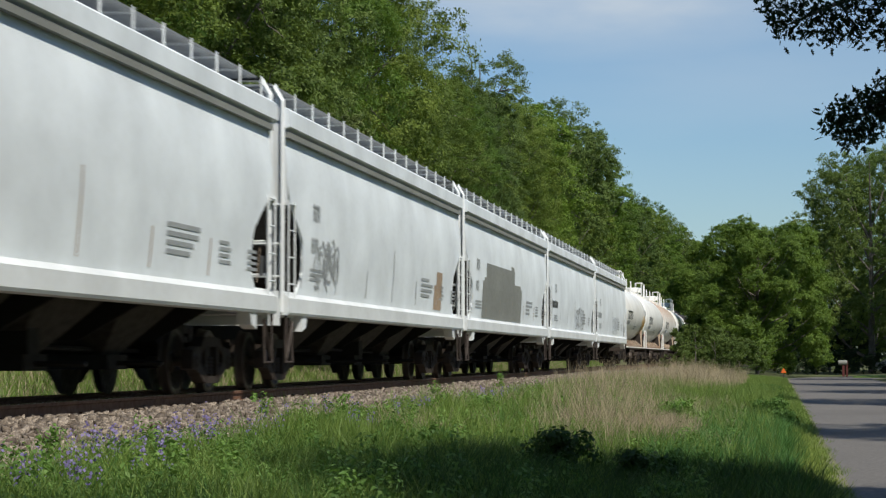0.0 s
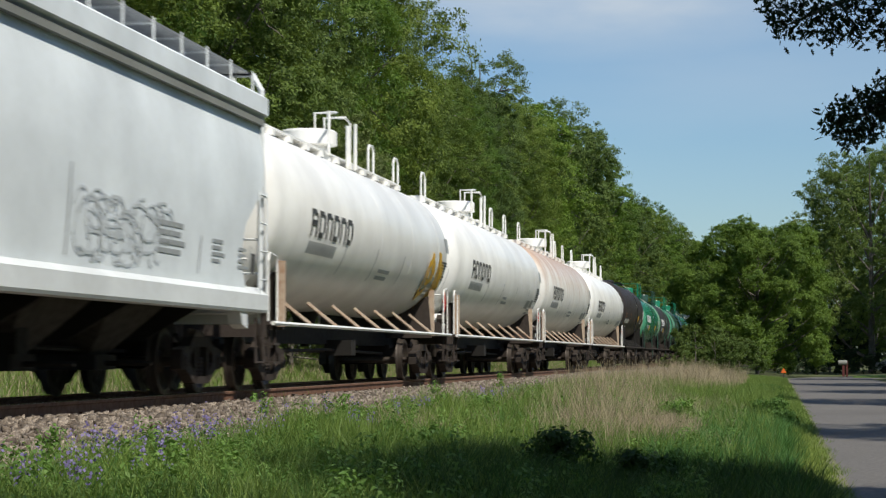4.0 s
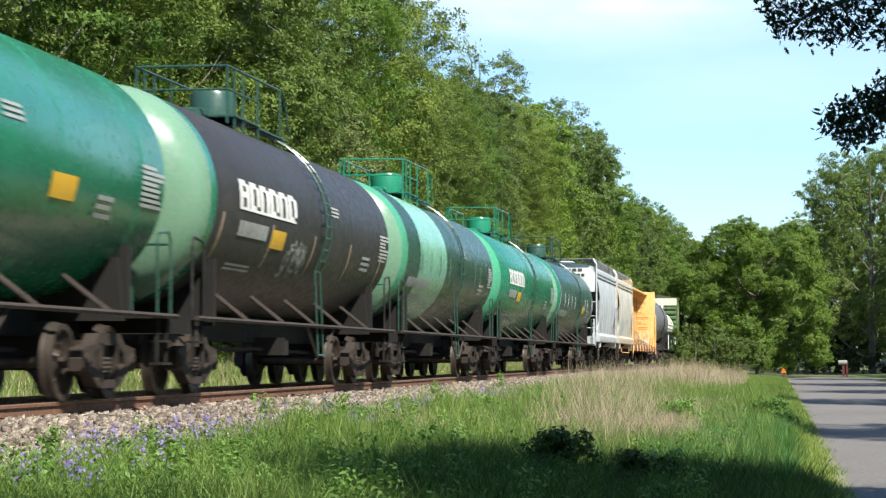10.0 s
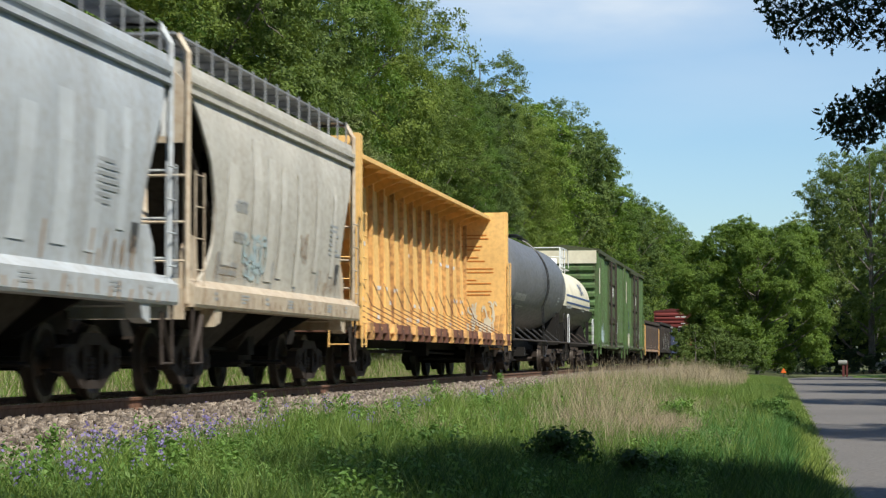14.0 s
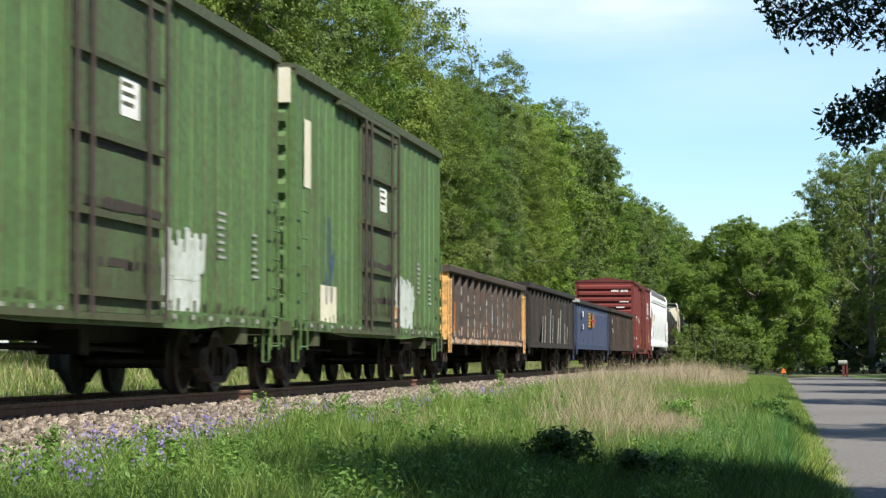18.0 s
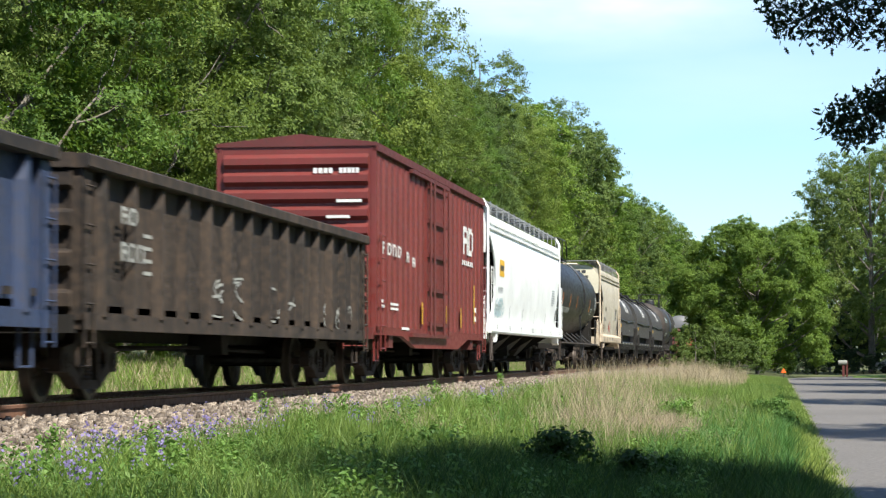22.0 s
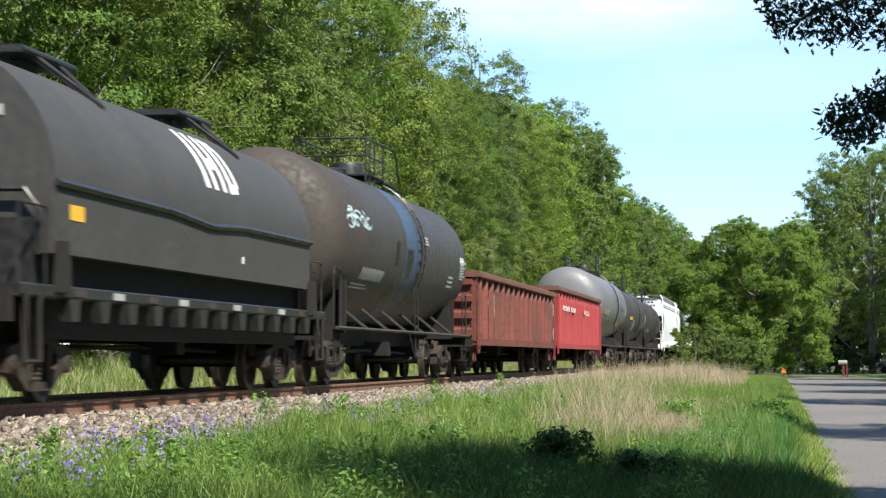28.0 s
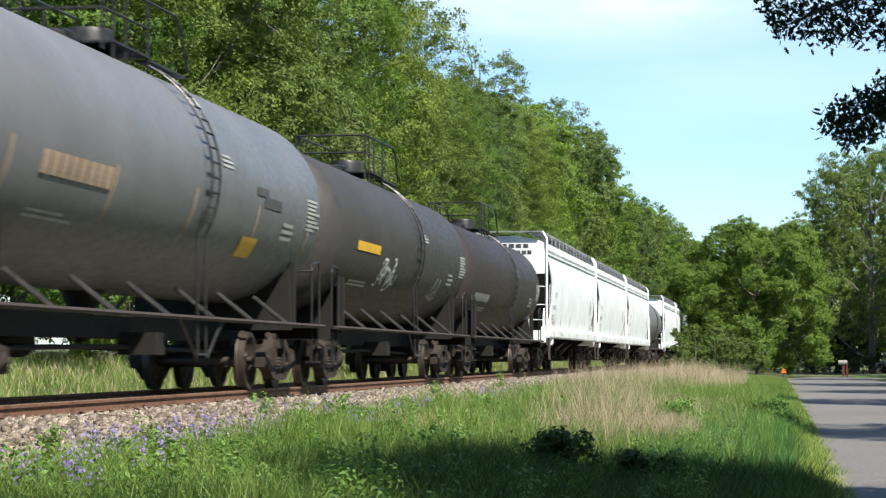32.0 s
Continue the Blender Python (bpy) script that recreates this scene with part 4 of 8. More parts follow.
def build_boughs(oak):
    """Two hanging boughs of the oak within the view."""
    rng = np.random.default_rng(8)
    base = Vector(oak.location)

    def at(px, pz, y):
        return Vector((CAM_X + px * y, y, 1.5 + pz * y)) - base
    # sideways and upward slope as seen from the camera, metres per metre
    upper = [at(0.105, 0.185, 17), at(0.06, 0.172, 17), at(0.03, 0.160, 17.2), at(0.006, 0.150, 17.4)]
    lower = [at(0.105, 0.150, 16), at(0.07, 0.128, 16), at(0.045, 0.112, 16.2), at(0.033, 0.104, 16.3)]
    for path, spots in ((upper, [(-0.002, 0.161), (0.004, 0.151), (0.010, 0.159), (0.014, 0.148), (0.020, 0.156), (0.026, 0.146), (0.030, 0.154), (0.036, 0.161), (0.038, 0.147), (0.044, 0.154), (0.050, 0.145), (0.050, 0.160), (0.058, 0.150)]),
                        (lower, [(0.027, 0.107), (0.031, 0.101), (0.034, 0.109), (0.038, 0.100), (0.040, 0.114), (0.045, 0.105), (0.048, 0.118), (0.052, 0.110), (0.054, 0.123), (0.058, 0.115)])):
        y = path[1].y + base.y
        bough = part("bough", Geo().tube(path, [0.05, 0.035, 0.02, 0.006], 6), M_BARK, oak)
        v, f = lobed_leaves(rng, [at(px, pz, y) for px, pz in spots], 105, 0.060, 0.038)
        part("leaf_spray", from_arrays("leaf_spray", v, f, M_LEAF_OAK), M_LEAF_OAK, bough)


def build_weeds():
    rng = np.random.default_rng(31)
    spots = [(6.87, 21.9, 0.40, M_SHADEWEED, "leafy bush coloured dark for the tree shade"), (7.66, 22.0, 0.33, M_SHADEWEED, "low weed bush coloured dark for the tree shade"), (7.35, 37.5, 0.46, M_WEEDBRIGHT, "bright green leafy weed amid dry grass"),
             (4.4, 34, 0.26, M_WEEDBRIGHT, "bright green leafy weed in the meadow"), (5.3, 29, 0.24, M_WEED, "green thistle-like weed in the meadow"), (3.9, 24.5, 0.2, M_WEED, "green leafy weed near the ballast"),
             (8.9, 47, 0.4, M_WEED, "broad-leaved weed on the road verge"), (9.1, 43, 0.3, M_WEED, "broad-leaved weed on the road verge"), (3.4, 13.6, 0.2, M_WEEDBRIGHT, "yellow-green weed at the ballast foot")]
    for x, y, r, mat, label in spots:
        z = float(ground_z(x, y))
        w = thing("weed_bush", label, "weed", "meadow weeds", (x, y, z - 0.02))
        g = Geo()
        for _ in range(9):
            a = rng.uniform(0, 6.28)
            g.tube([(0, 0, 0), (0.4 * r * math.cos(a), 0.4 * r * math.sin(a), r * 0.8), (0.8 * r * math.cos(a), 0.8 * r * math.sin(a), r * 1.3)], [0.008, 0.006, 0.003], 4)
        part("stems", g, M_WEED, w)
        c = [np.array([r * 0.9 * math.cos(a) * q, r * 0.9 * math.sin(a) * q, r * (0.35 + 1.0 * rng.random())]) for a, q in zip(rng.uniform(0, 6.28, 34), rng.random(34))]
        v, f = leaf_cloud(rng, c, [r * 0.32] * 34, 60, 0.032, 0.9)
        part("leaves", from_arrays("leaves", v, f, mat), mat, w)
    for x, y, h in ((2.5, 27.5, 0.34), (2.6, 32, 0.28), (2.3, 43, 0.3), (2.4, 53, 0.4), (2.9, 18.0, 0.32)):
        z = float(np.interp(x, [2.35, 3.6], [RAIL - 0.24, 0.40]))
        w = thing("ballast_weed", "spindly green weed growing in the ballast", "weed", "ballast weeds", (x, y, z - 0.02))
        g = Geo()
        for _ in range(5):
            a = rng.uniform(0, 6.28)
            g.tube([(0, 0, 0), (0.06 * math.cos(a), 0.06 * math.sin(a), h * 0.6), (0.14 * math.cos(a), 0.14 * math.sin(a), h)], [0.005, 0.004, 0.002], 4)
        part("stems", g, M_WEED, w)
        c = [np.array([rng.normal(0, 0.07), rng.normal(0, 0.07), h * (0.3 + 0.75 * rng.random())]) for _ in range(16)]
        v, f = leaf_cloud(rng, c, [0.05] * 16, 9, 0.028, 1.0)
        part("leaves", from_arrays("leaves", v, f, M_WEEDBRIGHT), M_WEEDBRIGHT, w)



def build_roadside():
    """Small things by the far end of the road."""
    m = thing("marker", "small orange triangle marker on a stake beside the road", "marker", "", (9.55, 146, float(ground_z(9.55, 146))))
    part("stake", Geo().box(-0.03, 0.03, -0.02, 0.02, 0, 0.75), M_TIE, m)
    part("triangle", Geo().prism([(-0.19, 0.46), (0.19, 0.46), (0.0, 0.80)], "y", -0.05, -0.022), M_MARKORANGE, m, "bright orange triangle")
    b = thing("mailbox", "red-brown mailbox post with a pale top", "mailbox", "", (14.4, 178, float(ground_z(14.4, 178))))
    part("post", Geo().box(-0.10, 0.10, -0.1, 0.1, 0, 1.0).box(0.2, 0.34, -0.1, 0.1, 0, 1.25), M_BOXRED2, b)
    part("box", Geo().lathe([(-0.35, 0.0), (-0.35, 0.2), (0.35, 0.2), (0.35, 0.0)], (-0.05, 0, 1.1), "x", 12), M_PATCHGREY, b)
    lawn = Geo().prism([(14.5, 160), (32, 164), (32, 176), (15.5, 172)], "z", -0.2, 0.10)
    tagged(new("lawn_strip", lawn.mesh("lawn_strip", M_LAWN)), "sunlit strip of mown lawn beyond the road", "lawn", kind="structure")
    # the pale car's body is coloured grey for the shade it stands in
    car = thing("parked_car", "pale parked car greyed for the tree shade", "car", "", (19.9, 197, 0.06))
    body = [(-2.1, 0.35), (2.1, 0.35), (2.15, 0.75), (1.3, 0.9), (0.7, 1.4), (-1.0, 1.42), (-1.7, 0.95), (-2.15, 0.85)]
    shell = part("body", Geo().prism([(a, b2) for a, b2 in body], "y", -0.85, 0.85), M_MARKGREY, car)
    part("side_window", Geo().prism([(-1.4, 0.98), (1.0, 0.98), (0.6, 1.32), (-0.95, 1.34)], "y", -0.86, -0.852), M_MARKBLACK, shell)
    for a in (-1.35, 1.35):
        for q in (-0.8, 0.8):
            part("wheel", Geo().lathe([(-0.1, 0.0), (-0.1, 0.24), (-0.08, 0.33), (0.08, 0.33), (0.1, 0.24), (0.1, 0.0)], (a, q, 0.33), "y", 18), M_UNDER, car, "dark tyre and rim")


# ---- railway cars ----
CARS = []        # (car, place along the track at 0 s)
WHEELSETS = {1: [], -1: []}
WHEEL_R = 0.457


def make_truck_meshes():
    t = {}
    t["truck"] = Geo().box(-1.02, 1.02, -0.19, 0.19, 0.48, 0.72, 0.05).box(-0.35, 0.35, -0.28, 0.28, 0.70, 0.80).box(-0.9, 0.9, -0.50, -0.42, 0.36, 0.46).box(-0.9, 0.9, 0.42, 0.50, 0.36, 0.46).mesh("truck", M_TRUCK)
    for s, key in ((1, "frame_near"), (-1, "frame_far")):
        g = Geo()
        a, b = sorted((s * 0.93, s * 1.10))
        # compression member, pedestals, columns and tension member
        g.prism([(-0.62, 0.66), (-0.42, 0.80), (0.42, 0.80), (0.62, 0.66), (0.58, 0.56), (0.36, 0.66), (-0.36, 0.66), (-0.58, 0.56)], "x", a, b)
        for e in (1, -1):
            g.prism([(e * 0.58, 0.56), (e * 0.66, 0.67), (e * 1.02, 0.62), (e * 1.06, 0.50), (e * 1.06, 0.36), (e * 0.97, 0.34), (e * 0.96, 0.47), (e * 0.82, 0.47), (e * 0.80, 0.34), (e * 0.70, 0.30), (e * 0.62, 0.42)], "x", a, b)
            g.prism([(e * 0.26, 0.22), (e * 0.36, 0.22), (e * 0.36, 0.68), (e * 0.26, 0.68)], "x", a, b)
            g.prism([(e * 0.30, 0.16), (e * 0.30, 0.27), (e * 0.62, 0.44), (e * 0.70, 0.31), (e * 0.42, 0.16)], "x", a, b)
        g.prism([(-0.36, 0.15), (0.36, 0.15), (0.32, 0.25), (-0.32, 0.25)], "x", a, b)
        t[key] = g.mesh("side_frame", M_TRUCK)
    t["spring"] = Geo().lathe([(0.25 + 0.27 * k / 10, 0.062 + 0.014 * (k % 2)) for k in range(11)], (0, 0, 0), "z", 8).mesh("spring", M_TRUCK)
    cap = Geo().lathe([(-0.10, 0.0), (-0.10, 0.115), (0.03, 0.115), (0.05, 0.08), (0.05, 0.0)], (0, 0, 0), "x", 12)
    for k in range(3):
        q = k * 2.094
        cap.box(0.05, 0.065, 0.05 * math.cos(q) - 0.014, 0.05 * math.cos(q) + 0.014, 0.05 * math.sin(q) - 0.014, 0.05 * math.sin(q) + 0.014)
    t["cap"] = cap.mesh("bearing_cap", M_TRUCK, True)
    w = Geo().lathe([(-0.95, 0.0), (-0.95, 0.07), (0.95, 0.07), (0.95, 0.0)], (0, 0, 0), "x", 12)
    for s in (1, -1):
        w.lathe([(s * 0.665, 0.09), (s * 0.69, 0.16), (s * 0.725, 0.32), (s * 0.685, 0.39), (s * 0.685, 0.482), (s * 0.715, 0.475), (s * 0.725, WHEEL_R), (s * 0.82, WHEEL_R - 0.004), (s * 0.82, 0.385), (s * 0.765, 0.33), (s * 0.72, 0.16), (s * 0.78, 0.13), (s * 0.78, 0.07)], (0, 0, 0), "x", 28)
    for k in range(6):
        q = k * 1.047
        w.box(0.735, 0.752, 0.22 * math.cos(q) - 0.02, 0.22 * math.cos(q) + 0.02, 0.22 * math.sin(q) - 0.02, 0.22 * math.sin(q) + 0.02)
    t["wheelset"] = w.mesh("wheelset", M_WHEEL, True)
    t["coupler"] = Geo().box(-0.07, 0.07, -0.55, 0.12, 0.80, 0.94, 0.02).prism([(-0.16, 0.1), (0.16, 0.1), (0.17, 0.34), (0.06, 0.42), (-0.12, 0.40), (-0.17, 0.25)], "z", 0.74, 1.0).mesh("coupler", M_TRUCK)
    t["hose"] = Geo().tube([(0.28, -0.1, 0.85), (0.28, 0.15, 0.72), (0.22, 0.35, 0.52), (0.1, 0.5, 0.5)], 0.026, 6).mesh("air_hose", M_UNDER)
    t["reservoir"] = Geo().lathe([(-0.65, 0.0), (-0.60, 0.16), (-0.5, 0.21), (0.5, 0.21), (0.60, 0.16), (0.65, 0)], (0, 0, 0), "y", 14).mesh("air_reservoir", M_UNDER, True)
    return t


TM = make_truck_meshes()


def running_gear(car, half, pitch, sill_z=0.95, sill_mat=None):
    """Trucks with their wheels, centre sill, couplers, hoses and brake gear."""
    for s in (1, -1):
        truck = part("truck", TM["truck"], None, car, "brown cast steel freight truck", at=(0, s * half, 0))
        for key in ("frame_near", "frame_far"):
            part("side_frame", TM[key], None, truck)
            for yy in (-0.15, 0.0, 0.15):
                part("spring", TM["spring"], None, truck, at=((1.0 + 0.03 * (yy == 0)) * (1 if key == "frame_near" else -1), yy, 0))
        for e in (1, -1):
            for q in (1, -1):
                cap = part("bearing_cap", TM["cap"], None, truck, at=(q * 1.08, e * 0.89, WHEEL_R))
                cap.scale = (q, 1, 1)
            w = part("wheelset", TM["wheelset"], None, truck, "steel wheels on their axle", at=(0, e * 0.89, WHEEL_R))
            WHEELSETS[e].append(w)
        c = part("coupler", TM["coupler"], None, car, at=(0, s * (pitch / 2 - 0.42), 0))
        c.rotation_euler = (0, 0, 0 if s > 0 else math.pi)
        h = part("air_hose", TM["hose"], None, car, at=(0, s * (pitch / 2 - 0.42), 0))
        h.rotation_euler = (0, 0, 0 if s > 0 else math.pi)
    part("centre_sill", Geo().box(-0.25, 0.25, -pitch / 2 + 0.5, pitch / 2 - 0.5, sill_z - 0.18, sill_z + 0.12), sill_mat or M_UNDER, car)
    part("brake_rigging", Geo().tube([(0.35, -half + 1.2, 0.6), (0.4, 0, 0.66), (0.35, half - 1.2, 0.6)], 0.03, 5).tube([(-0.35, -half + 1.2, 0.6), (-0.4, 0, 0.66), (-0.35, half - 1.2, 0.6)], 0.03, 5).box(0.2, 0.75, 0.9, 1.3, 0.55, 0.85), M_UNDER, car)
    part("air_reservoir", TM["reservoir"], None, car, at=(-0.6, -1.2, 0.72))


def patch(g, surf, y0, y1, z0, z1, nz=6, shear=0.0):
    """A painted patch that follows a surface."""
    v = []
    for k in range(nz + 1):
        z = z0 + (z1 - z0) * k / nz
        v += [surf(y0 + shear * k / nz, z), surf(y1 + shear * k / nz, z)]
    return g.add(v, [(2 * k, 2 * k + 1, 2 * k + 3, 2 * k + 2) for k in range(nz)])


def glyphs(g, surf, y0, y1, z0, z1, n, gap=0.22, nz=4):
    """A row of plain solid marks in place of letters."""
    w = (y1 - y0) / n
    for k in range(n):
        patch(g, surf, y0 + k * w, y0 + (k + 1 - gap) * w, z0, z1, nz)
    return g


def rings(g, surf, y0, y1, z0, z1, n, gap=0.18, stroke=0.26):
    """A row of plain hollow marks, each a frame open in the middle."""
    w = (y1 - y0) / n
    for k in range(n):
        a, b = y0 + k * w, y0 + (k + 1 - gap) * w
        s = (b - a) * stroke
        t = (z1 - z0) * 0.2
        patch(g, surf, a, a + s, z0, z1, 5)
        patch(g, surf, b - s, b, z0 + (t if k % 2 else 0), z1 - t * 0.6, 5)
        patch(g, surf, a + s, b - s, z1 - t, z1, 2)
        if k % 2 or k % 3 == 0:
            patch(g, surf, a + s, b - s, z0 + (z1 - z0) * (0.0 if k % 2 else 0.4), z0 + (z1 - z0) * (0.2 if k % 2 else 0.6), 2)
    return g


def lines(g, surf, y0, y1, z0, z1, n, seed=0, fill=0.55):
    """Small writing: bars of uneven length."""
    r = random.Random(seed)
    h = (z1 - z0) / n
    for k in range(n):
        patch(g, surf, y0, y0 + (y1 - y0) * r.uniform(0.55, 1), z1 - (k + fill) * h, z1 - k * h, 2)
    return g


def lifted(surf, d):
    """The same surface a little further out, so that strokes lie over one another."""
    def out(y, z):
        p = Vector(surf(y, z))
        n = (Vector(surf(y + 0.01, z)) - p).cross(Vector(surf(y, z + 0.01)) - p).normalized()
        return tuple(p + n * d)
    return out


def scribble(g, surf, y0, y1, z0, z1, n, seed, width=0.05):
    """Sprayed strokes that run up, down and across."""
    r = random.Random(seed)
    width *= 0.6
    for stroke in range(int(n * 1.4)):
        over = lifted(surf, 0.0006 * (stroke % 9) + 0.005 * (seed % 2))
        ry, rz = r.uniform(0.05, 0.13) * (y1 - y0), r.uniform(0.15, 0.42) * (z1 - z0)
        a, b = r.uniform(y0 + ry, y1 - ry), r.uniform(z0 + rz, z1 - rz)
        q, turn, lean = r.uniform(0, 6.28), r.choice((-1, 1)) * r.uniform(1.6, 4.6), r.uniform(-0.3, 0.3)
        pts = []
        for k in range(8):
            w = q + turn * k / 7
            pts.append((a + ry * math.cos(w) + lean * ry * math.sin(w), b + rz * math.sin(w)))
        v = []
        for k, (c, d) in enumerate(pts):
            e, f = pts[min(7, k + 1)]
            p, o = pts[max(0, k - 1)]
            ny, nz = -(f - o), e - p
            s = width * r.uniform(0.7, 1.2) / (math.hypot(ny, nz) + 1e-6)
            v += [over(c + ny * s, d + nz * s), over(c - ny * s, d - nz * s)]
        g.add(v, [(2 * k, 2 * k + 1, 2 * k + 3, 2 * k + 2) for k in range(7)])
    return g


def smear(g, surf, y0, y1, z0, z1, n, seed, width=0.12):
    """Wiped and rolled-over paint: upright streaks of uneven length side by side."""
    r = random.Random(seed)
    for k in range(n):
        y = y0 + (y1 - y0) * (k + r.uniform(0.0, 0.6)) / n
        a, b = z0 + (z1 - z0) * r.uniform(0, 0.35) ** 1.5, z1 - (z1 - z0) * r.uniform(0, 0.6)
        patch(g, lifted(surf, 0.0006 * (k % 5) + 0.003 * (seed % 3)), y, y + width * r.uniform(0.4, 1.3), a, max(b, a + 0.1), 3, r.uniform(-0.05, 0.1))
    return g


def ladder(y, z0, z1, x=1.62, width=0.42, step=0.36, r=0.018, along=True):
    """A ladder on the side of a car, or across its end."""
    g = Geo()
    if along:
        for e in (-0.5, 0.5):
            g.tube([(x, y + e * width, z0), (x, y + e * width, z1)], r, 5)
        n = max(1, int((z1 - z0) / step))
        for k in range(n + 1):
            z = z0 + 0.05 + k * (z1 - z0 - 0.1) / n
            g.tube([(x, y - width / 2, z), (x, y + width / 2, z)], r * 0.9, 5)
    else:
        for e in (-0.5, 0.5):
            g.tube([(x + e * width, y, z0), (x + e * width, y, z1)], r, 5)
        n = max(1, int((z1 - z0) / step))
        for k in range(n + 1):
            z = z0 + 0.05 + k * (z1 - z0 - 0.1) / n
            g.tube([(x - width / 2, y, z), (x + width / 2, y, z)], r * 0.9, 5)
    return g


def start_car(name, label, category, group, ua, ub):
    """ua, ub: the places of the car's couplers along the track at 0 s, in metres from the camera."""
    car = thing(name, label, category, group)
    y = (ua + ub) / 2
    CARS.append((car, y))
    car.location = (0, y, RAIL)
    return car, ub - ua


def tank_car(label, ua, ub, top, shell, frame, style, radius=1.5, stripes=(), fittings=None, group="tank cars"):
    car, pitch = start_car("tank_car", label, "tank car", group, ua, ub)
    R, zc = radius, top - radius
    half, head = pitch / 2 - 0.48, 0.62
    fittings = fittings or frame
    prof = [(-half, 0.0), (-half + 0.03, R * 0.35), (-half + 0.10, R * 0.62), (-half + 0.22, R * 0.82), (-half + 0.40, R * 0.95), (-half + head, R)]
    prof = prof + [(-a, b) for a, b in reversed(prof)]
    part("tank_shell", Geo().lathe(prof, (0, 0, zc), "y", 56), shell, car, smooth=True)
    for y0, y1, mat, text in stripes:
        # a painted band, measured from the near or the far end of the tank, over the head where it reaches it
        y0, y1 = (a - half if a < 100 else half - (a - 100) for a in (y0, y1))
        ys = sorted([min(y0, y1), max(y0, y1)] + [p[0] for p in prof if min(y0, y1) + 0.01 < p[0] < max(y0, y1) - 0.01])
        rs = np.interp(ys, [p[0] for p in prof], [p[1] for p in prof]) + 0.005
        part("stripe", Geo().lathe(list(zip(ys, rs)), (0, 0, zc), "y", 56), mat, car, text, smooth=True)
    for y in [half * k for k in (-0.80, -0.4, 0.02, 0.42, 0.80)]:
        part("weld_seam", Geo().lathe([(y - 0.02, R), (y - 0.012, R + 0.003), (y + 0.012, R + 0.003), (y + 0.02, R)], (0, 0, zc), "y", 56), shell, car)
    truck = half - 1.55
    running_gear(car, truck, pitch, 0.95, M_UNDER)
    under = M_SADDLE if frame is M_TANKWHITE else M_UNDER
    walkpost = M_PEELPALE if frame is M_TANKWHITE else M_UNDER
    end = pitch / 2 - 0.5
    for s in (1, -1):
        # saddle, end platform and hand rails
        lo, in_x = 0.95, R * 0.80
        part("saddle", Geo().prism([(-1.3, lo), (1.3, lo), (in_x + 0.02, zc - R * 0.66), (in_x - 0.16, zc - R * 0.70), (0.7, zc - R * 0.84), (0, zc - R - 0.01), (-0.7, zc - R * 0.84), (-in_x + 0.16, zc - R * 0.70), (-in_x - 0.02, zc - R * 0.66)], "y", s * (truck - 0.1) - 0.04, s * (truck - 0.1) + 0.04), under, car)
        for q in (1, -1):
            part("saddle_post", Geo().box(*sorted((q * 1.22, q * 1.34)), s * truck - 0.05, s * truck + 0.05, 1.0, zc - R * 0.56), walkpost, car)
        part("end_platform", Geo().box(-1.46, 1.46, s * (end - 0.35) - 0.35, s * (end - 0.35) + 0.35, 1.0, 1.06).box(-1.4, 1.4, s * end - 0.05, s * end + 0.05, 0.82, 1.02), under, car)
        for q in (1, -1):
            a, b = s * (end - 0.62), s * (end - 0.02)
            part("hand_rail", Geo().tube([(q * 1.42, a, 1.0), (q * 1.42, a, 1.95), (q * 1.42, a * 0.9 + b * 0.1, 2.06), (q * 1.42, a * 0.15 + b * 0.85, 2.10), (q * 1.42, b, 1.98), (q * 1.42, b, 1.0)], 0.018, 6), fittings if fittings in (M_TANKWHITE, M_WHITE) else M_DKGREEN if frame is M_DKGREEN else M_BLACK, car)
            part("side_walk", Geo().tube([(q * 1.5, s * end, 1.03), (q * 1.5, 0, 1.03)], 0.035, 6), fittings if fittings is M_TANKWHITE else M_SADDLE, car)
        part("end_grab", Geo().tube([(-1.1, s * (end + 0.02), 2.0), (0, s * (end + 0.02), 2.0), (1.1, s * (end + 0.02), 2.0)], 0.02, 5).tube([(0.6, s * end, 1.0), (0.6, s * end, 1.45)], 0.022, 5), fittings, car)
        step = Geo()
        for k in (0, 1):
            step.box(1.30, 1.48, s * (end - 0.35) - 0.2, s * (end - 0.35) + 0.2, 0.42 + 0.28 * k, 0.45 + 0.28 * k)
        for e in (-0.2, 0.2):
            step.box(1.38, 1.42, s * (end - 0.35) + e - 0.015, s * (end - 0.35) + e + 0.015, 0.42, 1.0)
        part("sill_step", step, under, car)
    if frame is M_TANKWHITE:
        # brake cylinder and valves on the end platform
        part("brake_cylinder", Geo().lathe([(0.1, 0.0), (0.12, 0.20), (0.2, 0.23), (0.95, 0.23), (1.02, 0.18), (1.05, 0.0)], (0.1, -end + 0.42, 1.33), "x", 16), frame, car, "white brake cylinder on the end platform", smooth=True)
        part("brake_valve", Geo().box(0.5, 1.1, -end + 0.02, -end + 0.26, 1.06, 1.35, 0.04).lathe([(0.0, 0.0), (0.0, 0.12), (0.25, 0.12), (0.25, 0.0)], (1.0, -end + 0.15, 1.42), "x", 10), M_SADDLE, car)
    n = int((truck * 2 - 2.6) / 2.1)
    walkmat = M_PEELPALE if fittings is M_TANKWHITE else M_SADDLE if fittings is not M_BLACK else M_BLACKGREY
    for k in range(n + 1):
        y = -truck + 1.3 + k * (truck * 2 - 2.6) / n
        for q in (1, -1):
            part("walk_bracket", Geo().tube([(q * 1.5, y, 1.03), (q * 1.02, y - 0.25, 1.45)], 0.034, 5), walkmat, car)
